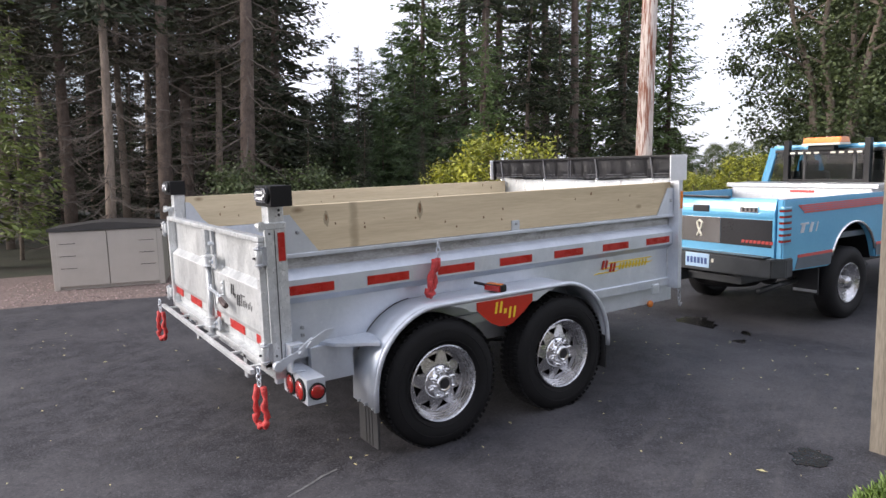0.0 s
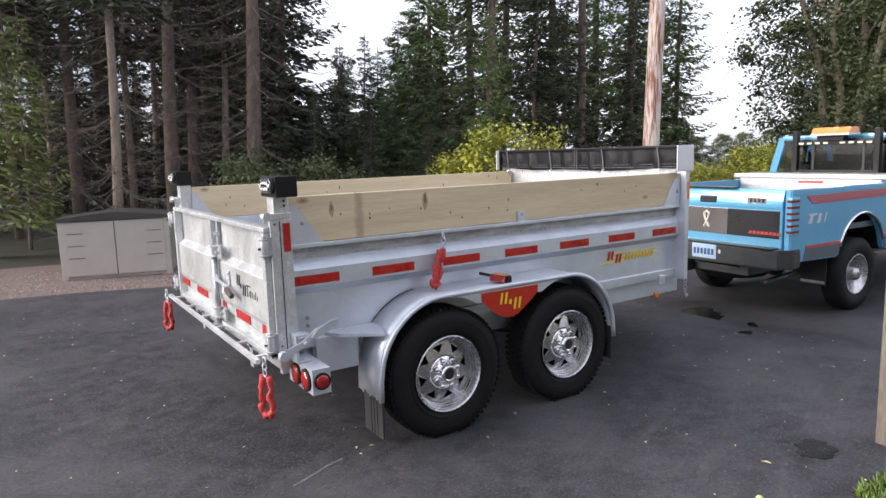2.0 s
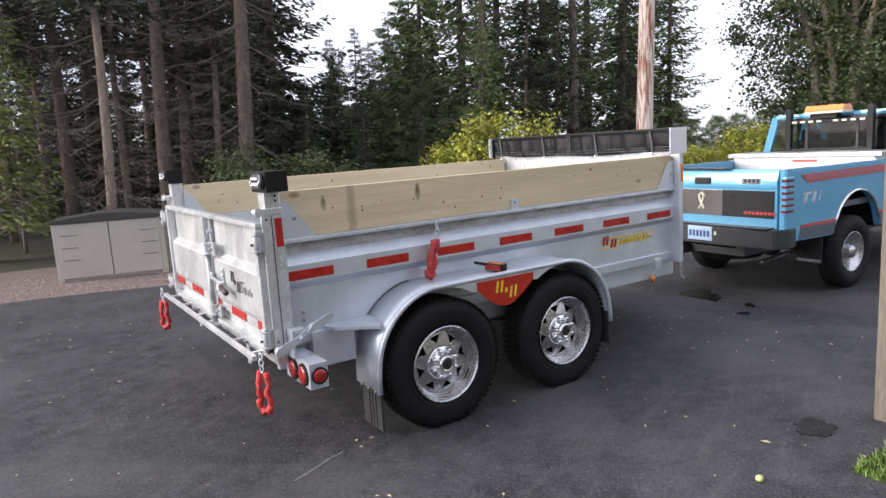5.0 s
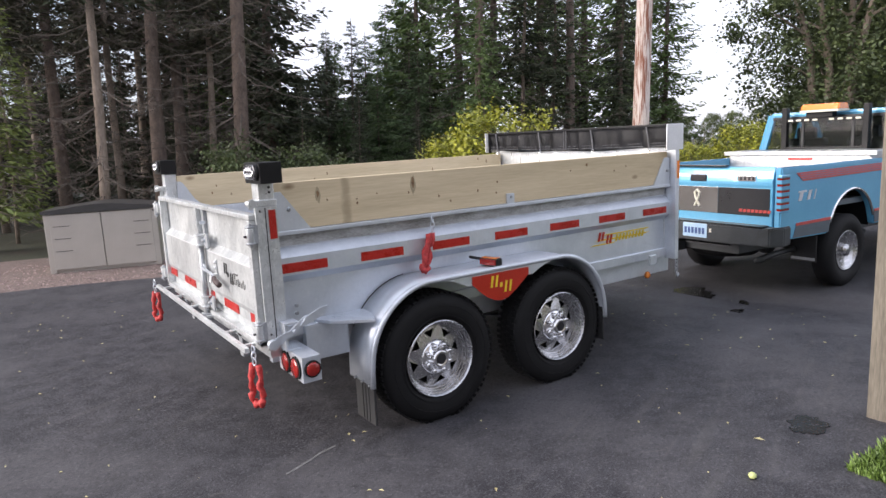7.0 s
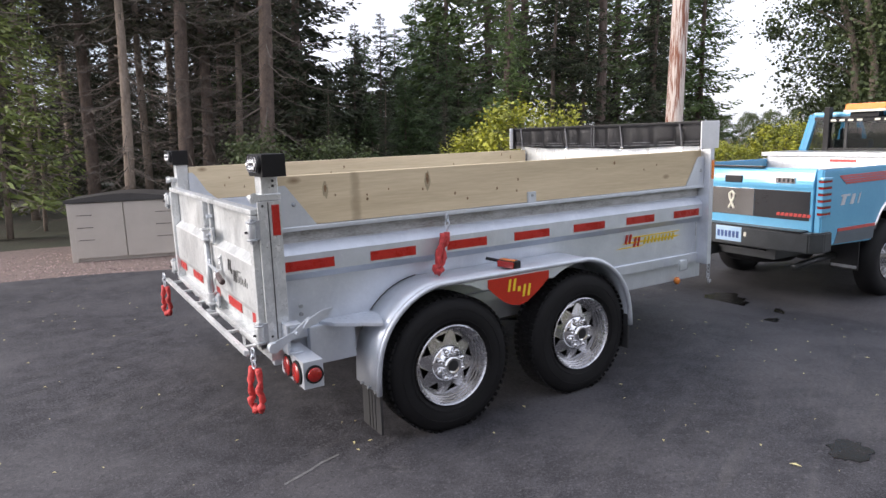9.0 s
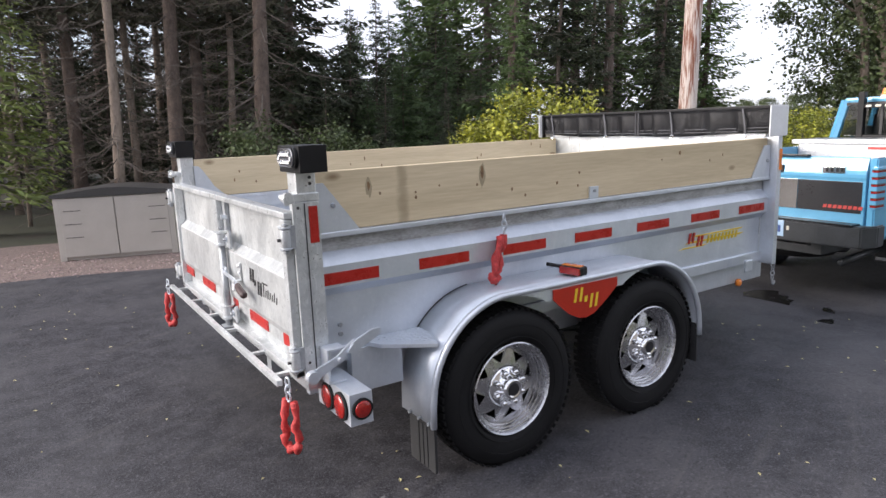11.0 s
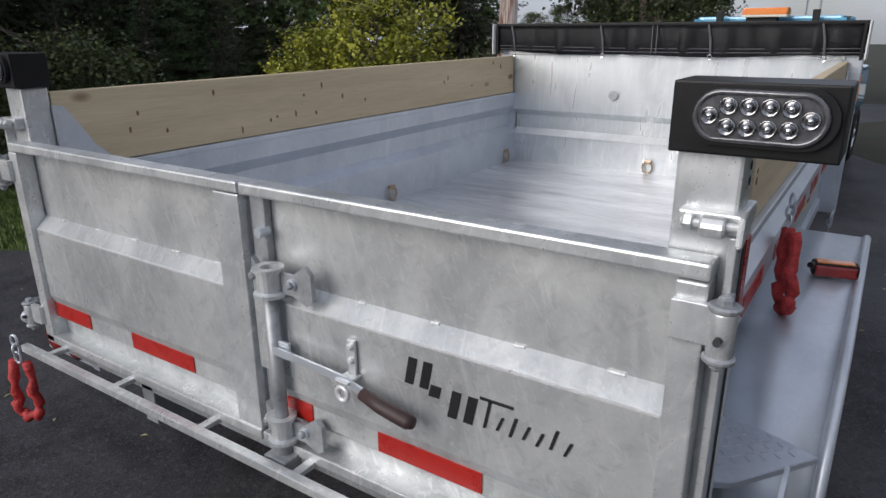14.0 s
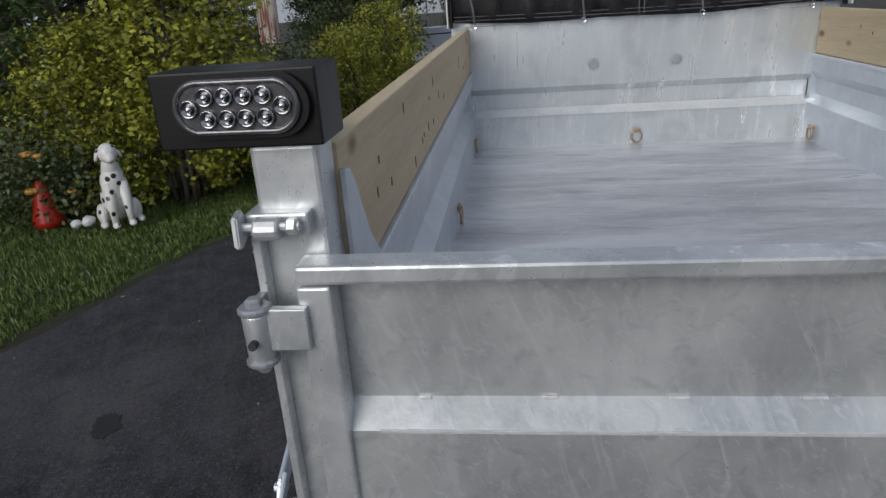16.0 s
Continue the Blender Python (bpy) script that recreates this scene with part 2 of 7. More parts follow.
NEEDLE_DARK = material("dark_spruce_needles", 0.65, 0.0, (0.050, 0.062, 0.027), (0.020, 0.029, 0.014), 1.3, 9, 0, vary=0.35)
# brown needles, darkened in colour for the shade inside the wood
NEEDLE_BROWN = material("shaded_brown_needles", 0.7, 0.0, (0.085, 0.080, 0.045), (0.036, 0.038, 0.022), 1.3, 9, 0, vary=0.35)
NEEDLE_MID = material("green_spruce_needles", 0.6, 0.0, (0.115, 0.175, 0.062), (0.045, 0.080, 0.034), 1.3, 9, 0, vary=0.35)
LEAF = material("broad_leaves", 0.5, 0.0, (0.115, 0.145, 0.048), (0.048, 0.070, 0.026), 1.6, 9, 0, vary=0.4)
LEAF_YELLOW = material("yellow_green_leaves", 0.5, 0.0, (0.40, 0.39, 0.035), (0.13, 0.16, 0.022), 2.2, 12, 0, vary=0.45)
GRASS = material("grass_blades", 0.6, 0.0, (0.128, 0.182, 0.030), (0.060, 0.098, 0.018), 2.0, 12, 0, vary=0.35)
# darker copy of the grass, with the trees' shade put into its colour
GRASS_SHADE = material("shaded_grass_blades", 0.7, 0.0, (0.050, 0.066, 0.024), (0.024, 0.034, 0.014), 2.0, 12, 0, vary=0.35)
GRASS_BRIGHT = material("bright_grass_blades", 0.6, 0.0, (0.15, 0.235, 0.04), (0.07, 0.12, 0.025), 2.0, 12, 0, vary=0.35)
BALSAM = material("car_paint_silver", 0.3, 0.5, (0.55, 0.58, 0.62), (0.5, 0.53, 0.57), 3, 30, 0, coat=0.4)
BLOCKER = material("grey_beige_blocker", 0.7, 0.0, (0.30, 0.28, 0.25), (0.24, 0.225, 0.20), 2, 30, 0.1)
GLASS_DARK = material("dark_window_glass", 0.06, 0.0, (0.02, 0.024, 0.028), (0.015, 0.017, 0.02), 2, 20, 0, rough_var=0.02, spec=0.9)


def lumber(name):
    """Pale treated pine: long grain, darker stains and knots."""
    m = material(name, 0.72, 0.0, (0.66, 0.545, 0.365), (0.51, 0.41, 0.26), 2.6, 26, 0.14, stretch=(0.35, 2.0, 5.0), lo=0.34, hi=0.64)
    n, l = m.node_tree.nodes, m.node_tree.links
    p = n["Principled BSDF"]
    base = p.inputs["Base Color"].links[0].from_socket
    tc = n.new("ShaderNodeTexCoord")
    mp = n.new("ShaderNodeMapping")
    mp.inputs["Scale"].default_value = (3.6, 0.0, 7.5)
    vo = n.new("ShaderNodeTexVoronoi")
    vo.inputs["Scale"].default_value = 1.0
    rp = n.new("ShaderNodeMapRange")
    rp.inputs["From Min"].default_value, rp.inputs["From Max"].default_value = 0.07, 0.17
    rp.inputs["To Min"].default_value, rp.inputs["To Max"].default_value = 0.85, 0.0
    mx = n.new("ShaderNodeMix")
    mx.data_type = "RGBA"
    mx.inputs["B"].default_value = (0.16, 0.085, 0.035, 1)
    l.new(tc.outputs["Object"], mp.inputs["Vector"])
    l.new(mp.outputs["Vector"], vo.inputs["Vector"])
    l.new(vo.outputs["Distance"], rp.inputs["Value"])
    l.new(rp.outputs["Result"], mx.inputs["Factor"])
    l.new(base, mx.inputs["A"])
    # one soft run of old water down the right-hand board
    xyz, wav, off, dist, band, side, both, mx2 = (n.new("ShaderNodeSeparateXYZ"), n.new("ShaderNodeTexNoise"), n.new("ShaderNodeMath"), n.new("ShaderNodeMath"), n.new("ShaderNodeMapRange"), n.new("ShaderNodeMath"), n.new("ShaderNodeMath"), n.new("ShaderNodeMix"))
    wav.inputs["Scale"].default_value, wav.inputs["Detail"].default_value = 14, 5
    off.operation, off.inputs[1].default_value, off.inputs[2].default_value = "MULTIPLY_ADD", 0.05, -0.531
    dist.operation = "ADD"
    band.interpolation_type = "SMOOTHSTEP"
    band.inputs["From Min"].default_value, band.inputs["From Max"].default_value = 0.004, 0.034
    band.inputs["To Min"].default_value, band.inputs["To Max"].default_value = 0.55, 0.0
    side.operation, side.inputs[1].default_value = "LESS_THAN", 0.5
    both.operation = "MULTIPLY"
    mx2.data_type = "RGBA"
    mx2.inputs["B"].default_value = (0.24, 0.18, 0.105, 1)
    away = n.new("ShaderNodeMath")
    away.operation = "ABSOLUTE"
    l.new(tc.outputs["Object"], xyz.inputs["Vector"])
    l.new(tc.outputs["Object"], wav.inputs["Vector"])
    l.new(wav.outputs["Fac"], off.inputs[0])
    l.new(xyz.outputs["X"], dist.inputs[0])
    l.new(off.outputs["Value"], dist.inputs[1])
    l.new(dist.outputs["Value"], away.inputs[0])
    l.new(away.outputs["Value"], band.inputs["Value"])
    l.new(xyz.outputs["Y"], side.inputs[0])
    l.new(band.outputs["Result"], both.inputs[0])
    l.new(side.outputs["Value"], both.inputs[1])
    l.new(both.outputs["Value"], mx2.inputs["Factor"])
    l.new(mx.outputs["Result"], mx2.inputs["A"])
    l.new(mx2.outputs["Result"], p.inputs["Base Color"])
    return m


def spotted(name):
    """White glaze with round black spots."""
    m = material(name, 0.35, 0.0, (0.80, 0.79, 0.76), (0.74, 0.73, 0.70), 8, 60, 0.0)
    n, l = m.node_tree.nodes, m.node_tree.links
    p = n["Principled BSDF"]
    base = p.inputs["Base Color"].links[0].from_socket
    tc, vo, rp, mx = n.new("ShaderNodeTexCoord"), n.new("ShaderNodeTexVoronoi"), n.new("ShaderNodeMapRange"), n.new("ShaderNodeMix")
    vo.inputs["Scale"].default_value = 12
    rp.inputs["From Min"].default_value, rp.inputs["From Max"].default_value = 0.24, 0.27
    rp.inputs["To Min"].default_value, rp.inputs["To Max"].default_value = 1.0, 0.0
    mx.data_type = "RGBA"
    mx.inputs["B"].default_value = (0.02, 0.02, 0.02, 1)
    l.new(tc.outputs["Object"], vo.inputs["Vector"])
    l.new(vo.outputs["Distance"], rp.inputs["Value"])
    l.new(rp.outputs["Result"], mx.inputs["Factor"])
    l.new(base, mx.inputs["A"])
    l.new(mx.outputs["Result"], p.inputs["Base Color"])
    return m


LUMBER = lumber("treated_pine")
DOG_WHITE = spotted("spotted_glaze")


def ground_material(name, cols, rough, scale, fine, bump, dist=0.02):
    """Three colours of ground mixed at a large and a fine scale."""
    m = material(name, rough, 0.0, cols[0], cols[1], scale, fine, bump, lo=0.40, hi=0.60, fine_amount=0.6)
    n, l = m.node_tree.nodes, m.node_tree.links
    p = n["Principled BSDF"]
    base = p.inputs["Base Color"].links[0].from_socket
    tc = n.new("ShaderNodeTexCoord")
    big = n.new("ShaderNodeTexNoise")
    big.inputs["Scale"].default_value, big.inputs["Detail"].default_value = 0.9, 7
    rp = n.new("ShaderNodeMapRange")
    rp.inputs["From Min"].default_value, rp.inputs["From Max"].default_value = 0.48, 0.72
    mx = n.new("ShaderNodeMix")
    mx.data_type = "RGBA"
    mx.inputs["B"].default_value = (*cols[2], 1)
    l.new(tc.outputs["Object"], big.inputs["Vector"])
    l.new(big.outputs["Fac"], rp.inputs["Value"])
    l.new(rp.outputs["Result"], mx.inputs["Factor"])
    l.new(base, mx.inputs["A"])
    l.new(mx.outputs["Result"], p.inputs["Base Color"])
    return m


ASPHALT = ground_material("worn_asphalt", ((0.070, 0.069, 0.077), (0.016, 0.0155, 0.0185), (0.082, 0.079, 0.085)), 0.66, 7.0, 130, 0.45)
ASPHALT.node_tree.nodes["Principled BSDF"].inputs["Specular IOR Level"].default_value = 0.25
# aggregate specks, dust streaks and rubbed patches
flecked(ASPHALT, (0, 0, 0), (0.016, 0.016, 0.016), 0.55, 0.66, 0.42, (0.15, 0.15, 0.16), 0.7, 0.6)
flecked(ASPHALT, (0, 0, 40), (0.022, 0.022, 0.022), 0.55, 0.66, 0.42, (0.014, 0.014, 0.017), 0.7, 0.6)
flecked(ASPHALT, (0, 0, 24), (0.9, 0.10, 1.0), 0.56, 0.74, 0.30, (0.125, 0.12, 0.118), 0.8, 1.0)
flecked(ASPHALT, (0, 0, -38), (0.30, 0.12, 1.0), 0.58, 0.72, 0.45, (0.020, 0.020, 0.023), 0.55, 1.2)
flecked(ASPHALT, (0, 0, 60), (0.035, 0.20, 1.0), 0.63, 0.74, 0.35, (0.14, 0.135, 0.13), 0.8, 1.5)
SOIL = ground_material("forest_soil", ((0.036, 0.040, 0.018), (0.020, 0.020, 0.011), (0.040, 0.028, 0.018)), 0.9, 2.0, 40, 0.6)
GRAVEL = ground_material("reddish_gravel", ((0.20, 0.145, 0.125), (0.10, 0.075, 0.07), (0.13, 0.10, 0.09)), 0.9, 14, 60, 0.8)
LAWN = ground_material("mown_lawn", ((0.060, 0.088, 0.020), (0.032, 0.052, 0.014), (0.062, 0.072, 0.024)), 0.9, 6, 60, 0.6)
DAMP = material("damp_asphalt", 0.6, 0.0, (0.030, 0.029, 0.031), (0.016, 0.016, 0.017), 14, 75, 0.3)
WET = material("wet_dark_patch", 0.25, 0.0, (0.018, 0.017, 0.016), (0.009, 0.009, 0.009), 14, 60, 0.4)
CHALK = material("pale_scuff", 0.85, 0.0, (0.17, 0.17, 0.172), (0.09, 0.09, 0.092), 14, 60, 0.1)


# ---- mesh helpers ----
def part(name, bm, mat, parent=None, label="", smooth=False):
    me = bpy.data.meshes.new(name)
    bmesh.ops.recalc_face_normals(bm, faces=bm.faces)
    bm.to_mesh(me)
    bm.free()
    if smooth:
        for f in me.polygons:
            f.use_smooth = True
    me.materials.append(mat)
    ob = new(name, me)
    ob.parent = parent
    if label:
        ob["label"] = label
    return ob


def again(ob, m, parent=None):
    """Another object on the same mesh, under the same or another parent."""
    o = new(ob.name.split(".")[0], ob.data)
    o.parent = parent or ob.parent
    o.matrix_basis = m
    return o


def thing(name, label, category, at=(0, 0, 0), rz=0, group="", kind=""):
    e = new(name)
    e.empty_display_size = 0.1
    e.matrix_basis = pose(*at, 0, 0, rz)
    return tagged(e, label, category, group, kind)


def box(bm, lo, hi, bev=0.0, m=None):
    vs = [bm.verts.new((x, y, z)) for x in (lo[0], hi[0]) for y in (lo[1], hi[1]) for z in (lo[2], hi[2])]
    fs = [bm.faces.new([vs[i] for i in f]) for f in ((0, 1, 3, 2), (4, 6, 7, 5), (0, 4, 5, 1), (2, 3, 7, 6), (0, 2, 6, 4), (1, 5, 7, 3))]
    bmesh.ops.recalc_face_normals(bm, faces=fs)
    if m:
        bmesh.ops.transform(bm, matrix=m, verts=vs)
    if bev:
        es = list({e for f in fs for e in f.edges})
        bmesh.ops.bevel(bm, geom=es, offset=bev, segments=2, affect="EDGES", profile=0.6)
    return bm


def boxes(*items, bev=0.0):
    bm = bmesh.new()
    for lo, hi in items:
        box(bm, lo, hi, bev)
    return bm


def tube(bm, pts, r, seg=8, closed=False, ends=True):
    """A round tube along points; r a number or one a point."""
    pts = [Vector(p) for p in pts]
    k = len(pts)
    rings = []
    up = None
    for i, p in enumerate(pts):
        a = pts[(i - 1) % k] if closed or i else p
        b = pts[(i + 1) % k] if closed or i < k - 1 else p
        d = (b - a).normalized()
        ref = up if up else (Vector((0, 0, 1)) if abs(d.z) < 0.9 else Vector((1, 0, 0)))
        u = (ref - d * ref.dot(d)).normalized()
        up = u
        v = d.cross(u)
        rad = r[i] if isinstance(r, (list, tuple)) else r
        rings.append([bm.verts.new(p + (u * math.cos(t) + v * math.sin(t)) * rad) for t in [2 * math.pi * j / seg for j in range(seg)]])
    n = k if closed else k - 1
    for i in range(n):
        A, B = rings[i], rings[(i + 1) % k]
        for j in range(seg):
            bm.faces.new((A[j], A[(j + 1) % seg], B[(j + 1) % seg], B[j]))
    if ends and not closed:
        bm.faces.new(rings[0][::-1])
        bm.faces.new(rings[-1])
    return bm


def tubes(*items, seg=8):
    bm = bmesh.new()
    for pts, r in items:
        tube(bm, pts, r, seg)
    return bm


def lathe(bm, prof, seg=32, axis="Y", at=(0, 0, 0), closed=False, caps=True):
    """Profile of (radius, along) turned round an axis."""
    rings = []
    for r, h in prof:
        ring = []
        for j in range(seg):
            t = 2 * math.pi * j / seg
            c, s_ = r * math.cos(t), r * math.sin(t)
            q = {"Y": (c, h, s_), "X": (h, c, s_), "Z": (c, s_, h)}[axis]
            ring.append(bm.verts.new((q[0] + at[0], q[1] + at[1], q[2] + at[2])))
        rings.append(ring)
    k = len(rings)
    for i in range(k if closed else k - 1):
        A, B = rings[i], rings[(i + 1) % k]
        for j in range(seg):
            bm.faces.new((A[j], A[(j + 1) % seg], B[(j + 1) % seg], B[j]))
    if caps and not closed:
        for ring in (rings[0], rings[-1]):
            bm.faces.new(ring)
    return bm


def prism(bm, poly, axis, a, b, bev=0.0):
    """A flat outline pushed from a to b along an axis. Outline in the two other axes, in order."""
    def put(u, v, w):
        return {"X": (w, u, v), "Y": (u, w, v), "Z": (u, v, w)}[axis]
    A = [bm.verts.new(put(u, v, a)) for u, v in poly]
    B = [bm.verts.new(put(u, v, b)) for u, v in poly]
    n = len(poly)
    fs = [bm.faces.new(A[::-1]), bm.faces.new(B)]
    fs += [bm.faces.new((A[i], A[(i + 1) % n], B[(i + 1) % n], B[i])) for i in range(n)]
    if bev:
        bmesh.ops.recalc_face_normals(bm, faces=fs)
        bmesh.ops.bevel(bm, geom=list({e for f in fs for e in f.edges}), offset=bev, segments=2, affect="EDGES")
    return bm


def strip(bm, prof, axis, a, b, thick):
    """An open folded-sheet profile with thickness, pushed along an axis."""
    n = len(prof)
    off = []
    for i in range(n):
        p0, p1 = Vector(prof[max(i - 1, 0)]), Vector(prof[min(i + 1, n - 1)])
        d = (p1 - p0).normalized()
        off.append((prof[i][0] - d.y * thick, prof[i][1] + d.x * thick))
    def put(u, v, w):
        return {"X": (w, u, v), "Y": (u, w, v), "Z": (u, v, w)}[axis]
    R = [[bm.verts.new(put(*q, w)) for q in line] for line in (prof, off) for w in (a, b)]
    o0, o1, i0, i1 = R
    for k in range(n - 1):
        bm.faces.new((o0[k], o0[k + 1], o1[k + 1], o1[k]))
        bm.faces.new((i0[k], i1[k], i1[k + 1], i0[k + 1]))
        bm.faces.new((o0[k], i0[k], i0[k + 1], o0[k + 1]))
        bm.faces.new((o1[k], o1[k + 1], i1[k + 1], i1[k]))
    for k in (0, n - 1):
        bm.faces.new((o0[k], o1[k], i1[k], i0[k]))
    return bm


def slanted(bm, u, v, w, h, lean, axis, a, b):
    """A leaning bar, as a stroke of unreadable lettering."""
    return prism(bm, [(u, v), (u + w, v), (u + w + lean, v + h), (u + lean, v + h)], axis, a, b)


# ---- ground ----
def fall(x):
    """The drive falls gently towards the truck."""
    t = min(1.0, max(0.0, (x - 3.0) / 3.0))
    return -0.25 * t * t * (3 - 2 * t) - 0.055 * min(19.0, max(0.0, x - 12.0))


def land(name, poly, z, mat, label, category, depth=0.3):
    bm = bmesh.new()
    prism(bm, poly, "Z", z - depth, z)
    for k in range(11):
        bmesh.ops.bisect_plane(bm, geom=bm.verts[:] + bm.edges[:] + bm.faces[:], plane_co=(2.9 + 0.32 * k, 0, 0), plane_no=(1, 0, 0))
    for v in bm.verts:
        v.co.z += fall(v.co.x)
    return tagged(part(name, bm, mat), label, category, "", "structure")


ground = bmesh.new()
bmesh.ops.create_grid(ground, x_segments=60, y_segments=60, size=400)
for k in range(11):
    bmesh.ops.bisect_plane(ground, geom=ground.verts[:] + ground.edges[:] + ground.faces[:], plane_co=(2.9 + 0.32 * k, 0, 0), plane_no=(1, 0, 0))
for v in ground.verts:
    d = math.hypot(v.co.x, v.co.y)
    v.co.z = -0.03 if d < 60 else -0.03 - min(6.0, (d - 60) * 0.02)
    v.co.z += fall(v.co.x)
tagged(part("ground", ground, SOIL), "rough green and brown soil under the trees", "ground", "", "structure")
land("driveway", [(-14, -9), (1.6, -9), (2.02, -1.80), (2.7, -1.80), (12, -2.6), (30, -3.5), (30, 0.4), (12, 2.6), (8, 3.05), (3.9, 3.80), (3.1, 4.02), (2.6, 4.13), (2.2, 4.25), (1.68, 4.44), (1.47, 4.62), (1.3, 4.9), (0.9, 5.6), (-0.4, 6.1), (-1.6, 6.35), (-14, 7.2)],
     0.0, ASPHALT, "worn dark grey asphalt driveway with pale scuffs", "driveway")
land("gravel_strip", [(-14, 7.2), (-1.6, 6.35), (-0.4, 6.1), (0.9, 5.6), (1.5, 6.6), (1.4, 8.6), (-1, 9.2), (-14, 9.6)], -0.012, GRAVEL, "reddish gravel strip beside the asphalt", "gravel", 0.2)
land("lawn", [(0.9, 5.6), (1.3, 4.9), (1.47, 4.62), (1.68, 4.44), (2.2, 4.25), (2.6, 4.13), (3.1, 4.02), (3.9, 3.80), (8, 3.05), (12, 2.6), (30, 0.4), (30, 7), (12, 8.5), (6, 8), (1.5, 8.2), (1.5, 6.6)], -0.006, LAWN, "mown green lawn along the driveway", "lawn", 0.2)
land("verge", [(1.6, -9), (12, -9), (12, -2.6), (2.7, -1.80), (2.02, -1.80)], -0.004, LAWN, "grass verge beside the driveway", "lawn", 0.2)
land("soil_edge", [(1.3, 4.9), (1.47, 4.62), (1.68, 4.44), (2.2, 4.25), (2.6, 4.13), (3.1, 4.02), (3.9, 3.80), (8, 3.05), (8, 3.12), (3.92, 3.875), (3.13, 4.10), (2.64, 4.22), (2.26, 4.38), (1.80, 4.60), (1.62, 4.76), (1.44, 5.0)], -0.003, SOIL, "bare brown soil edge between asphalt and lawn", "soil", 0.15)

# unseen plain wall added behind the camera; it cuts sky light from the south
tagged(part("sky_block_wall", boxes(((-9.0, -9.3, -0.1), (9.0, -9.0, 5.2))), BLOCKER), "unseen plain grey-beige wall added to hold back sky light", "wall", "", "structure")

# ---- the dump trailer ----
YC = 0.997          # centre line of the trailer
trailer = thing("dump_trailer", "galvanised steel tandem-axle dump trailer with wooden side boards, parked on asphalt", "trailer")


def mirrored(y):
    return 2 * YC - y


KNOTS = [(0.35, 1.318, 0.012, 0.035), (0.4, 1.283, 0.008, 0.014), (0.57, 1.251, 0.01, 0.014), (0.57, 1.273, 0.008, 0.01), (0.69, 1.291, 0.007, 0.009), (0.92, 1.333, 0.016, 0.05), (0.89, 1.278, 0.009, 0.012), (1.09, 1.242, 0.009, 0.014), (1.17, 1.207, 0.009, 0.014), (1.37, 1.248, 0.01, 0.016), (1.52, 1.288, 0.01, 0.014), (1.51, 1.225, 0.01, 0.014), (2.29, 1.343, 0.014, 0.02), (2.56, 1.286, 0.008, 0.012), (2.14, 1.314, 0.008, 0.012), (2.68, 1.311, 0.008, 0.014)]
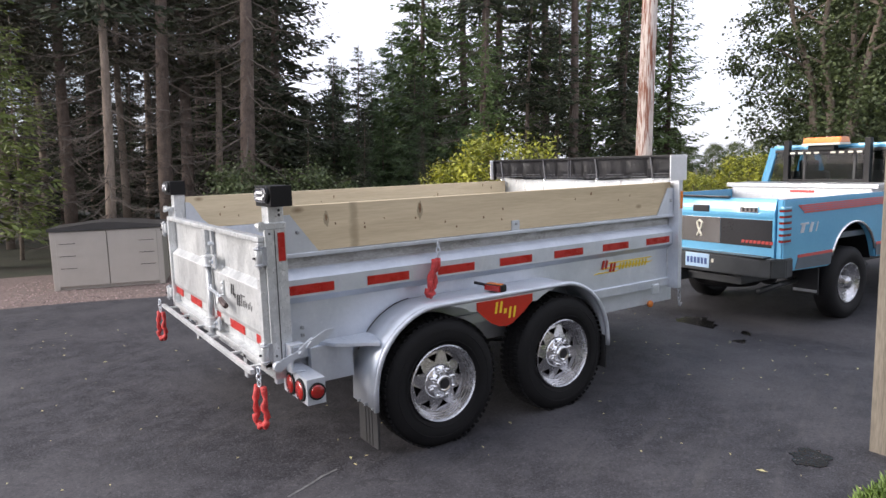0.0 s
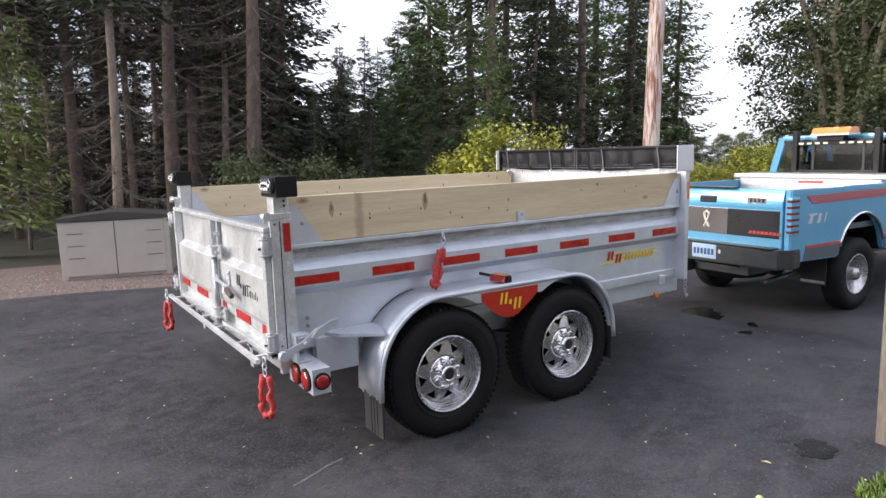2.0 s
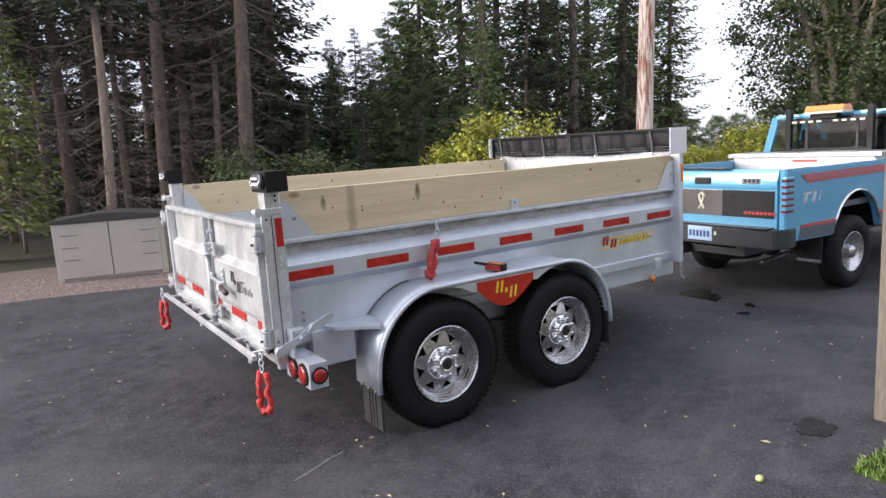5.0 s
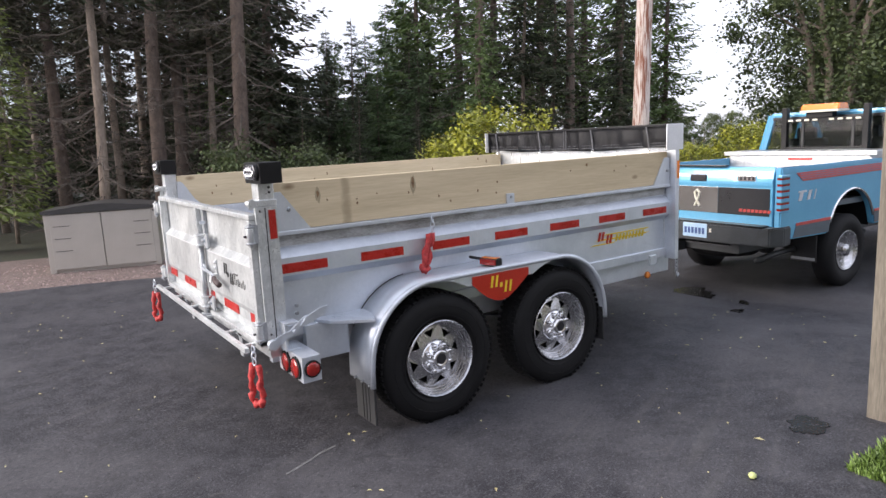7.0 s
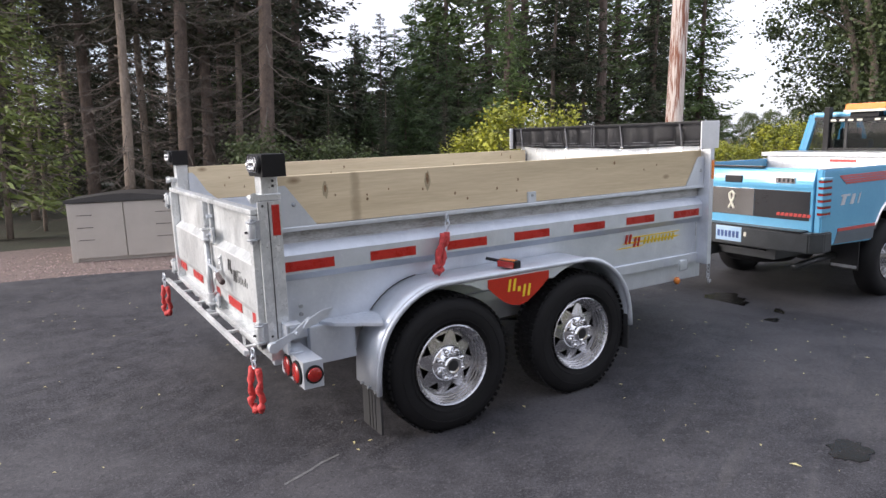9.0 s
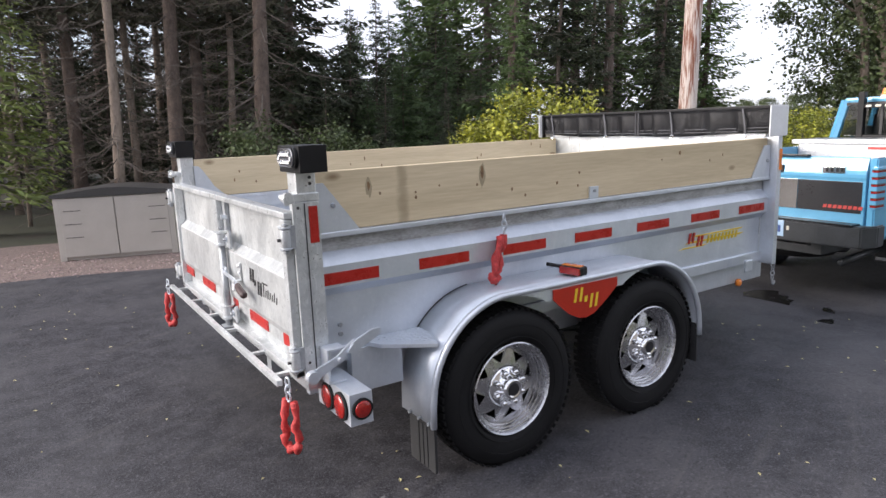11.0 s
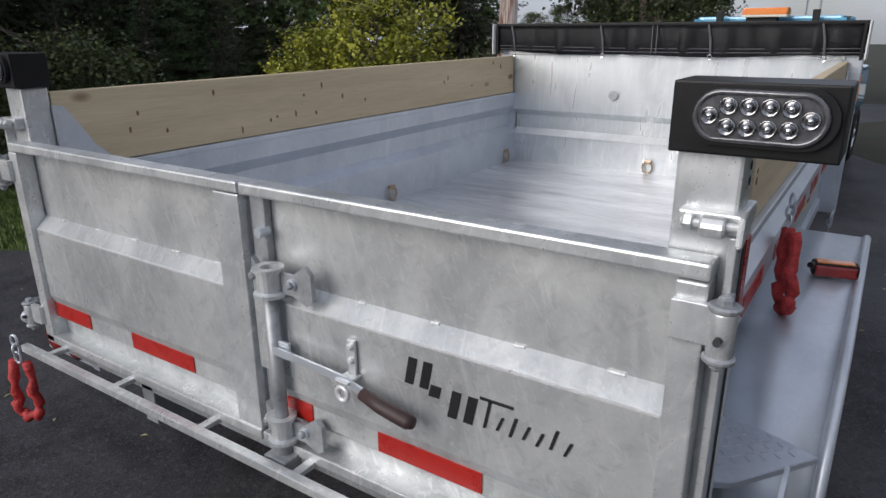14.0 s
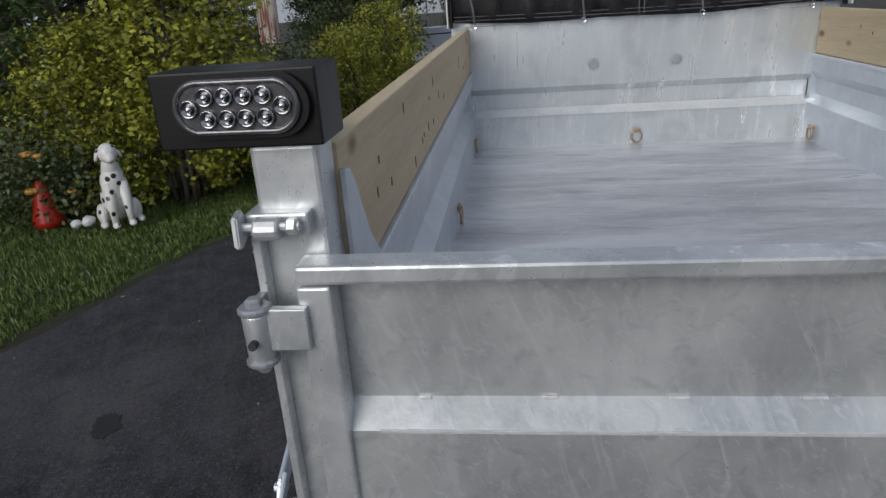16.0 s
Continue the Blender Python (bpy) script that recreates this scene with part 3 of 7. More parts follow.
# side walls: folded sheet with one outward ridge, right and left
SIDE = [(0.050, 0.66), (0.050, 0.885), (0.003, 0.925), (0.003, 1.015), (0.045, 1.065), (0.045, 1.130)]
for flip in (False, True):
    prof = [(mirrored(y), z) for y, z in SIDE] if flip else SIDE
    side = part("side_wall", strip(bmesh.new(), prof, "X", 0.10, 3.17, 0.012 if flip else -0.012), GALV, trailer, "galvanised side wall with one folded ridge")
    y0, y1 = (-0.004, 0.062)
    if flip:
        y0, y1 = mirrored(y1), mirrored(y0)
    rail = part("top_rail", boxes(((0.10, y0, 1.128), (3.17, y1, 1.150)), bev=0.004), GALV, trailer)
    # timber side board
    b0, b1 = (0.012, 0.050)
    if flip:
        b0, b1 = mirrored(b1), mirrored(b0)
    bd = part("side_board", boxes(((0.106, b0, 1.152), (3.135, b1, 1.388)), bev=0.004), LUMBER, trailer, "pale treated pine side board with knots")
    kn = random.Random(70 + flip)
    spots_ = KNOTS if not flip else [(kn.uniform(0.3, 3.0), kn.uniform(1.18, 1.36), 0.009, kn.uniform(0.012, 0.03)) for _ in range(18)]
    for face in (b0 - 0.0006, b1 + 0.0006):
        for kx, kz, kw, kh in spots_:
            if face > YC - 0.9 and not flip and kn.random() < 0.4:
                continue
            ring = [(kx + kw * (1 + 0.25 * kn.uniform(-1, 1)) * 0.55 * math.cos(t), kz + kh * (1 + 0.25 * kn.uniform(-1, 1)) * 0.55 * math.sin(t)) for t in [2 * math.pi * j / 10 for j in range(10)]]
            part("knot", prism(bmesh.new(), ring, "Y", face - 0.0008, face + 0.0008), KNOT, bd)
            if kh > 0.03:
                halo = [(kx + kw * (0.9 + 0.4 * kn.random()) * math.cos(t), kz - 0.2 * kh + kh * (0.8 + 0.5 * kn.random()) * math.sin(t)) for t in [2 * math.pi * j / 14 for j in range(14)]]
                part("knot_stain", prism(bmesh.new(), [(u, min(1.384, max(1.156, v))) for u, v in halo], "Y", face - 0.0004, face + 0.0004), STAIN, bd)
    # gusset plates that hold the boards at both ends
    g0, g1 = (0.000, 0.008)
    if flip:
        g0, g1 = mirrored(g1), mirrored(g0)
    bm = bmesh.new()
    prism(bm, [(0.10, 1.150), (0.295, 1.150), (0.150, 1.345), (0.10, 1.345)], "Y", g0, g1)
    gus = part("gusset_plate", bm, GALV, trailer)
    bm = bmesh.new()
    prism(bm, [(3.15, 1.150), (2.97, 1.150), (3.09, 1.345), (3.15, 1.345)], "Y", g0, g1)
    part("gusset_plate", bm, GALV, trailer)
    h0, h1 = (0.052, 0.060)
    if flip:
        h0, h1 = mirrored(h1), mirrored(h0)
    bm = bmesh.new()
    prism(bm, [(0.10, 1.150), (0.285, 1.150), (0.215, 1.215), (0.155, 1.315), (0.130, 1.345), (0.10, 1.350)], "Y", h0, h1)
    part("gusset_plate", bm, GALV, trailer)
    c = (lambda v: mirrored(v)) if flip else (lambda v: v)
    for bx, bz in ((0.185, 1.255), (3.12, 1.25)):
        part("bolt", lathe(bmesh.new(), [(0.011, 0.012), (0.011, -0.004), (0.006, -0.010)] if not flip else [(0.011, -0.012), (0.011, 0.004), (0.006, 0.010)], 8, "Y", (bx, c(-0.001), bz)), GALV_DULL, gus)
    # small angle bracket in the middle of the board
    s_ = -1 if not flip else 1
    br = part("board_bracket", boxes(((1.583, min(c(0.0), c(0.011)), 1.150), (1.643, max(c(0.0), c(0.011)), 1.212)), bev=0.002), GALV, trailer)
    part("bolt", lathe(bmesh.new(), [(0.008, c(-0.006)), (0.008, c(0.004))], 8, "Y", (1.613, 0, 1.19)), GALV_DULL, br)
    # duller, mottled band between the ridge and the top rail
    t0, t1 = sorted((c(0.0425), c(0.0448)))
    part("mottled_band", boxes(((0.108, t0, 1.069), (3.150, t1, 1.127))), ZINC_BAND, side, "mottled grey zinc band, duller than the sheet")
    # bottom stiffener of the wall
    t0, t1 = sorted((c(0.030), c(0.062)))
    part("bottom_rail", boxes(((0.10, t0, 0.600), (3.20, t1, 0.662)), bev=0.004), GALV, trailer)

# reflective tape strips on the right wall
for i in range(7):
    x1 = 0.371 + 0.4575 * i
    x0 = x1 - 0.262 if i else x1 - 0.255
    if i == 6:
        x1 = min(x1, 3.12)
    part("reflective_strip", boxes(((x0, 0.0005, 0.938), (x1, 0.0035, 0.986))), RED_TAPE, trailer, "red reflective strip")

# front wall, ridge facing the bed
FRONT = [(3.150, 0.66), (3.150, 0.878), (3.210, 0.912), (3.210, 1.000), (3.150, 1.04), (3.150, 1.400)]
bm = bmesh.new()
strip(bm, FRONT, "Y", 0.045, mirrored(0.045), -0.012)
part("front_wall", bm, GALV_SHEET, trailer, "streaked galvanised front wall with a folded groove")
# thin whitened plate over the ledge paints the sky light it catches
part("skylit_ledge", prism(bmesh.new(), [(3.1375, 0.8755), (3.2000, 0.9110), (3.2000, 0.9145), (3.1375, 0.8790)], "Y", 0.062, mirrored(0.062)), SKYLIT_LEDGE, trailer, "folded ledge of the front wall, whitened for the sky light on it")
part("front_top_rail", boxes(((3.14, 0.03, 1.395), (3.20, mirrored(0.03), 1.42)), bev=0.004), GALV_POST, trailer)
for hy in (0.787, 1.245):
    part("worn_spot", lathe(bmesh.new(), [(0.030, 3.1375), (0.022, 3.1366), (0.004, 3.1364)], 14, "X", (0, hy, 1.16)), GALV_DULL, trailer, "dull round spot on the zinc")
# floor
part("bed_floor", boxes(((0.02, 0.055, 0.640), (3.155, mirrored(0.055), 0.690))), GALV_FLOOR, trailer, "scuffed galvanised bed floor")


def tie_ring(at, turn):
    e = new("tie_ring")
    e.parent = trailer
    e.matrix_basis = pose(*at, 0, 0, turn)
    bm = bmesh.new()
    tube(bm, [(-0.012, 0.030 * math.sin(t), -0.012 + 0.034 * math.cos(t)) for t in [2 * math.pi * k / 16 for k in range(16)]], 0.006, 6, closed=True)
    part("ring", bm, BRASS, e, "gold zinc D-ring", True)
    bm = boxes(((-0.016, -0.022, 0.012), (0.002, 0.022, 0.034)), bev=0.004)
    part("ring_clip", bm, BRASS, e)


tie_ring((3.138, 0.99, 0.745), 0)
for x in (3.02, 1.75, 0.60):
    tie_ring((x, mirrored(0.064), 0.745), 90)
    tie_ring((x, 0.064, 0.745), -90)

# corner posts
for flip in (False, True):
    c = (lambda v: mirrored(v)) if flip else (lambda v: v)
    def span(a, b):
        return sorted((c(a), c(b)))
    p0, p1 = span(-0.046, 0.046)
    post = part("rear_post", boxes(((0.024, p0, 0.600), (0.103, p1, 1.404)), bev=0.006), GALV_POST, trailer, "square galvanised corner post")
    q0, q1 = span(-0.054, -0.042)
    part("post_flange", boxes(((0.000, q0, 0.585), (0.106, q1, 1.285)), bev=0.002), GALV_POST, post)
    q0, q1 = span(-0.0575, -0.0535)
    part("post_seam", boxes(((0.0455, q0, 0.60), (0.0490, q1, 1.28))), SEAM, post)
    part("post_strip", boxes(((0.062, q0, 1.128), (0.097, q1, 1.268))), RED_TAPE, post, "red upright reflective strip")
    q0, q1 = span(-0.058, 0.030)
    cl = part("post_clamp", boxes(((-0.002, q0, 1.286), (0.108, q1, 1.318)), bev=0.004), GALV_POST, post)
    bm = bmesh.new()
    tube(bm, [(-0.014, c(-0.062), 1.304), (-0.014, c(0.022), 1.304)], 0.0065, 10)
    lathe(bm, [(0.009, -0.007), (0.012, -0.005), (0.012, 0.005), (0.009, 0.007)], 6, "Y", (-0.014, c(0.012), 1.304))
    lathe(bm, [(0.014, -0.017), (0.016, -0.014), (0.016, 0.014), (0.014, 0.017)], 14, "Y", (-0.014, c(-0.022), 1.302))
    part("clamp_bolt", bm, GALV_POST, post, "zinc clamp bolt")
    ya, yb = sorted((c(-0.064), c(-0.056)))
    part("clamp_hook", prism(bmesh.new(), [(-0.034, 1.282), (-0.022, 1.276), (0.000, 1.286), (0.000, 1.318), (-0.008, 1.328), (-0.030, 1.322)], "Y", ya, yb, 0.002), GALV_POST, post)
    for hz in (1.265, 0.66):
        part("post_hole", lathe(bmesh.new(), [(0.006, c(-0.0548)), (0.006, c(-0.0500))], 8, "Y", (0.022, 0, hz)), SEAM, post)
    for hz in (1.375, 1.352):
        part("post_hole", lathe(bmesh.new(), [(0.007, c(-0.0470)), (0.007, c(-0.0400))], 8, "Y", (0.078, 0, hz)), SEAM, post)
    # front post
    f0, f1 = span(-0.050, 0.045)
    part("front_post", boxes(((3.155, f0, 0.585), (3.197, f1, 1.430)), bev=0.005), GALV, trailer)
    # outrigger lugs under the front corner
    q0, q1 = span(-0.055, -0.043)
    part("front_lug", boxes(((2.86, q0, 0.575), (2.94, q1, 0.655)), bev=0.01), GALV, trailer)
part("orange_reflector", boxes(((3.170, -0.054, 1.19), (3.195, -0.0505, 1.32))), AMBER, trailer, "amber reflector strip")

# work lamps on the posts
LENS_GREY = material("clear_lens_backing", 0.12, 0.5, (0.16, 0.16, 0.17), (0.09, 0.09, 0.095), 60, 200, 0.1, coat=0.8)
LED_RING = material("reflector_bowl", 0.14, 1.0, (0.42, 0.42, 0.43), (0.28, 0.28, 0.29), 60, 200, 0.0, rough_var=0.05)
LEDS = [(-0.060, 0.0), (0.060, 0.0)] + [(k * 0.0248, z) for k in (-1.5, -0.5, 0.5, 1.5) for z in (0.0135, -0.0135)]
def work_lamp(y0, y1, lift):
    e = new("work_lamp")
    e.parent = trailer
    e.location = (-0.020, 0, lift)
    yc = (y0 + y1) / 2 - 0.008
    part("lamp_box", boxes(((0.022, y0, 1.402), (0.128, y1, 1.500)), bev=0.003), BLACK_PLASTIC, e, "black steel lamp housing")
    def oval(ry, rz, k=28):
        pts = []
        for j in range(k):
            t = 2 * math.pi * j / k
            cy = (ry - rz) * (1 if math.cos(t) > 0 else -1)
            pts.append((yc + cy + rz * math.cos(t), 1.457 + rz * math.sin(t)))
        return pts
    bm = bmesh.new()
    prism(bm, oval(0.092, 0.040), "X", 0.010, 0.022)
    part("lamp_gasket", bm, BLACK_PLASTIC, e, "black rubber gasket")
    bm = bmesh.new()
    prism(bm, oval(0.078, 0.031), "X", 0.006, 0.0105)
    part("lamp_lens", bm, LENS_GREY, e, "clear oval lens with ten LEDs")
    bm = bmesh.new()
    tube(bm, [(0.0065, y, z) for y, z in oval(0.078, 0.031)], 0.0042, 8, closed=True)
    part("lens_rim", bm, LENS_GREY, e, "", True)
    for dy, zz in LEDS:
        at = (0, yc + dy, 1.457 + zz)
        bowl = part("led_bowl", lathe(bmesh.new(), [(0.0118, 0.0055), (0.0118, 0.0015), (0.0102, 0.0008), (0.0088, 0.0020), (0.0050, 0.0048), (0.0010, 0.0050)], 16, "X", at), LED_RING, e, "", True)
        part("led_chip", lathe(bmesh.new(), [(0.0046, 0.0046), (0.0042, 0.0010), (0.0022, -0.0008), (0.0004, -0.0012)], 10, "X", at), CHROME, bowl, "", True)


work_lamp(-0.158, 0.055, -0.004)
work_lamp(1.930, 2.148, 0.004)


# rear gate: two leaves
def gate_leaf(name, y0, y1, wide_low):
    """One leaf; y0 the right-hand edge. wide_low: the broad meeting stile is at its right edge."""
    g = new(name)
    g.parent = trailer
    PAN = [(0.018, 0.625), (0.018, 0.665), (-0.004, 0.690), (-0.004, 0.735), (-0.016, 0.765), (-0.016, 0.985), (0.022, 1.020), (0.022, 1.222)]
    part("gate_panel", strip(bmesh.new(), PAN, "Y", y0 + 0.03, y1 - 0.03, -0.006), GALV_STREAK, g, "streaked galvanised gate panel with a folded ridge")
    part("gate_rail", boxes(((-0.028, y0, 1.224), (0.022, y1, 1.251)), bev=0.005), GALV_POST, g)
    part("gate_sill", boxes(((-0.030, y0, 0.596), (0.024, y1, 0.625)), bev=0.004), GALV_POST, g)
    if wide_low:
        part("gate_stile", boxes(((-0.026, y0, 0.60), (0.022, y0 + 0.085, 1.222)), bev=0.004), GALV_POST, g)
        part("gate_stile", boxes(((-0.030, y1 - 0.046, 0.60), (0.020, y1, 1.222)), bev=0.004), GALV_POST, g)
    else:
        part("gate_stile", boxes(((-0.030, y0, 0.60), (0.020, y0 + 0.046, 1.222)), bev=0.004), GALV_POST, g)
        part("gate_stile", boxes(((0.0, y1 - 0.046, 0.60), (0.022, y1, 1.222)), bev=0.004), GALV_DULL, g)
        part("gate_filler", boxes(((-0.018, y1 - 0.11, 0.80), (0.010, y1 - 0.004, 0.992)), bev=0.003), GALV_POST, g)
    k = y0 + 0.12
    while k < y1 - 0.1:
        part("weld_bead", boxes(((0.0165, k, 1.0175), (0.0215, k + 0.034 + 0.016 * math.sin(k * 37), 1.0215)), bev=0.0012), WELD, g)
        k += 0.185
    # thin bright strip paints the highlight along the fold
    part("ridge_highlight", boxes(((-0.0175, y0 + 0.05, 0.982), (-0.0135, y1 - 0.09, 0.987))), WELD, g)
    return g


left_gate = gate_leaf("left_gate_leaf", 0.962, 1.985, True)
right_gate = gate_leaf("right_gate_leaf", -0.030, 0.955, False)


def gate_strip(y0, y1, parent):
    part("reflective_strip", boxes(((-0.0075, y0, 0.690), (-0.0045, y1, 0.738))), RED_TAPE, parent, "red reflective strip")


gate_strip(1.235, 1.515, left_gate)
gate_strip(1.735, 1.935, left_gate)
gate_strip(0.985, 1.012, left_gate)
gate_strip(0.345, 0.605, right_gate)
gate_strip(0.020, 0.150, right_gate)
gate_strip(0.800, 0.880, right_gate)


def hinge(y, z, parent, way):
    h = new("gate_hinge")
    h.parent = parent
    x = -0.036
    part("hinge_barrel", lathe(bmesh.new(), [(0.017, z - 0.046), (0.0190, z - 0.042), (0.0195, z + 0.022), (0.0185, z + 0.028)], 16, "Z", (x, y, 0)), GALV_POST, h, "", True)
    for zc in (z + 0.026, z - 0.052):
        part("hinge_collar", lathe(bmesh.new(), [(0.021, zc), (0.0235, zc + 0.003), (0.0235, zc + 0.007), (0.020, zc + 0.010)], 14, "Z", (x, y, 0)), GALV_DULL, h)
    part("hinge_nut", lathe(bmesh.new(), [(0.012, z + 0.036), (0.012, z + 0.044), (0.008, z + 0.047)], 6, "Z", (x, y, 0)), GALV_DULL, h)
    part("hinge_nut", lathe(bmesh.new(), [(0.007, z - 0.066), (0.011, z - 0.062), (0.011, z - 0.052)], 6, "Z", (x, y, 0)), GALV_DULL, h)
    part("grease_nipple", lathe(bmesh.new(), [(0.006, x - 0.030), (0.006, x - 0.018)], 8, "X", (0, y, z - 0.012)), SEAM, h)
    part("hinge_leaf", boxes(((x - 0.007, min(y, y + way * 0.072), z - 0.030), (x + 0.007, max(y, y + way * 0.072), z + 0.032)), bev=0.002), GALV_POST, h)
    part("hinge_leaf", boxes(((x, y - 0.006, z - 0.050), (0.003, y + 0.006, z + 0.040)), bev=0.002), GALV_DULL, h)


for z in (1.165, 0.690):
    hinge(-0.055, z, right_gate, 1)
    hinge(2.044, z, left_gate, -1)

# locking pipe on the right leaf, with clamps and a lever
latch = new("gate_latch")
latch.parent = right_gate
bm = bmesh.new()
tube(bm, [(-0.040, 0.868, 0.560), (-0.040, 0.868, 1.03)], 0.0165, 14)
part("lock_pipe", bm, GALV_DULL, latch, "", True)
for z in (1.045, 0.675):
    part("pipe_clamp", lathe(bmesh.new(), [(0.017, z - 0.034), (0.036, z - 0.034), (0.036, z - 0.026), (0.027, z - 0.022), (0.027, z + 0.022), (0.035, z + 0.025), (0.035, z + 0.032), (0.017, z + 0.032)], 18, "Z", (-0.040, 0.868, 0), closed=True), GALV_POST, latch)
    bm = bmesh.new()
    prism(bm, [(0.932, z + 0.042), (0.908, z + 0.018), (0.808, z + 0.018), (0.768, z + 0.046), (0.752, z + 0.030), (0.750, z - 0.030), (0.768, z - 0.044), (0.808, z - 0.028), (0.908, z - 0.028), (0.932, z - 0.040)], "X", -0.030, -0.018)
    part("clamp_plate", bm, GALV_DULL, latch)
    for yy in (0.806, 0.922):
        part("clamp_bolt", lathe(bmesh.new(), [(0.013, -0.036), (0.013, -0.030)], 12, "X", (0, yy, z)), GALV, latch)
        part("clamp_bolt", lathe(bmesh.new(), [(0.006, -0.047), (0.009, -0.044), (0.009, -0.036)], 6, "X", (0, yy, z)), GALV_DULL, latch)
part("lock_foot", boxes(((-0.075, 0.835, 0.555), (-0.020, 0.905, 0.605)), bev=0.004), GALV_DULL, latch)
bm = bmesh.new()
for (ya, za), (yb, zb_) in (((0.868, 0.885), (0.76, 0.880)), ((0.76, 0.880), (0.66, 0.874)), ((0.66, 0.874), (0.598, 0.858))):
    prism(bm, [(ya, za - 0.010), (yb, zb_ - 0.010), (yb, zb_ + 0.008), (ya, za + 0.008)], "X", -0.055, -0.049)
part("latch_lever", bm, GALV, latch)
part("lever_sleeve", boxes(((-0.044, 0.82, 0.862), (-0.036, 0.86, 0.905)), bev=0.003), GALV, latch)
bm = bmesh.new()
pts = [(-0.054, 0.602, 0.857), (-0.058, 0.55, 0.846), (-0.062, 0.48, 0.838), (-0.061, 0.468, 0.838)]
tube(bm, pts, [0.014, 0.0165, 0.0165, 0.012], 10)
part("lever_grip", bm, material("dark_grip", 0.55, 0.0, (0.06, 0.032, 0.03), (0.035, 0.02, 0.02), 12, 60, 0.1), latch, "dark brown plastic grip", True)
bm = boxes(((-0.026, 0.642, 0.872), (-0.018, 0.664, 0.952)), ((-0.062, 0.634, 0.866), (-0.018, 0.672, 0.873)), bev=0.003)
part("latch_hasp", bm, GALV_POST, latch, "galvanised hasp strap")
bm = bmesh.new()
tube(bm, [(-0.058, 0.653 + 0.014 * math.cos(t), 0.842 + 0.016 * math.sin(t)) for t in [2 * math.pi * k / 14 for k in range(14)]], 0.006, 6, closed=True)
part("hasp_eye", bm, WELD, latch, "zinc eye", True)
for zz in (0.938, 0.906):
    part("hasp_bolt", lathe(bmesh.new(), [(0.005, -0.034), (0.008, -0.031), (0.008, -0.026)], 8, "X", (0, 0.653, zz)), WELD, latch)
part("stile_bolt", lathe(bmesh.new(), [(0.012, -0.020), (0.012, 0.010)], 8, "X", (0, 0.915, 1.14)), GALV, latch)
# black lettering on the right leaf, as plain strokes
bm = bmesh.new()
for y, z in ((0.520, 0.892), (0.418, 0.848)):
    for k in (0.0, -0.036):
        slanted(bm, y + k, z, -0.020, 0.060, -0.012, "X", -0.0185, -0.0165)
slanted(bm, 0.462, 0.880, -0.024, 0.026, -0.006, "X", -0.0185, -0.0165)
part("black_marking", bm, BLACK_VINYL, right_gate, "black stencilled strokes")
bm = bmesh.new()
for k in range(7):
    slanted(bm, 0.338 - k * 0.027, 0.852 + 0.004 * (k % 2), -0.006, 0.060 if k == 0 else 0.030 + 0.012 * (k % 3 == 2), -0.012, "X", -0.0185, -0.0165)
slanted(bm, 0.345, 0.910, -0.070, 0.006, 0.0, "X", -0.0185, -0.0165)
part("script_marking", bm, BLACK_VINYL, right_gate, "thin black script strokes")

# rear step ladder under the gate
step = new("rear_step")
step.parent = trailer
part("step_bar", boxes(((-0.108, -0.03, 0.585), (-0.084, 2.00, 0.609)), bev=0.003), GALV_POST, step)
for y in (0.05, 0.36, 0.78, 1.12, 1.50, 1.86):
    part("step_rung", boxes(((-0.086, y, 0.590), (-0.024, y + 0.024, 0.604)), bev=0.002), GALV_POST, step)
part("rear_sill", boxes(((0.02, -0.02, 0.530), (0.10, 2.02, 0.592)), bev=0.004), GALV_POST, trailer)

# tail lamp boxes
for flip in (False, True):
    c = (lambda v: mirrored(v)) if flip else (lambda v: v)
    e = new("tail_lamp_box")
    e.parent = trailer
    y0, y1 = sorted((c(-0.262), c(0.045)))
    part("lamp_housing", boxes(((0.085, y0, 0.450), (0.180, y1, 0.578)), bev=0.003), GALV, e)
    for yy in (-0.190, -0.065):
        part("lamp_rim", lathe(bmesh.new(), [(0.056, 0.085), (0.056, 0.076), (0.048, 0.074)], 24, "X", (0, c(yy), 0.512)), RUBBER, e)
        part("lamp_lens", lathe(bmesh.new(), [(0.049, 0.076), (0.045, 0.070), (0.025, 0.065), (0.004, 0.064)], 24, "X", (0, c(yy), 0.512)), RED_LENS, e, "round red lens", True)
    s_ = -1 if not flip else 1
    part("lamp_rim", lathe(bmesh.new(), [(0.042, c(-0.262)), (0.042, c(-0.272)), (0.034, c(-0.274))], 20, "Y", (0.134, 0, 0.515)), RUBBER, e)
    part("lamp_lens", lathe(bmesh.new(), [(0.036, c(-0.272)), (0.030, c(-0.278)), (0.004, c(-0.281))], 20, "Y", (0.134, 0, 0.515)), RED_LENS, e, "small round red lens", True)

# tarp roller on the front wall
roller = new("tarp_roller")
roller.parent = trailer
bm = bmesh.new()
N = 60
rows_ = [(3.085, 1.580), (3.078, 1.550), (3.090, 1.49), (3.082, 1.44), (3.100, 1.402)]
grid = []
for i in range(N + 1):
    y = -0.045 + 2.085 * i / N
    sag = 0.016 * math.sin(i * 1.7) * math.sin(i * 0.31) + 0.009 * math.sin(i * 0.9) + 0.006 * math.sin(i * 2.6 + 1)
    grid.append([bm.verts.new((x + sag * (0.3 + 0.25 * k), y, z + (0.006 * math.sin(i * 0.23) if k == 4 else 0) + (0.018 * (1 - math.sin(math.pi * i / N)) if k == 4 else 0))) for k, (x, z) in enumerate(rows_)])
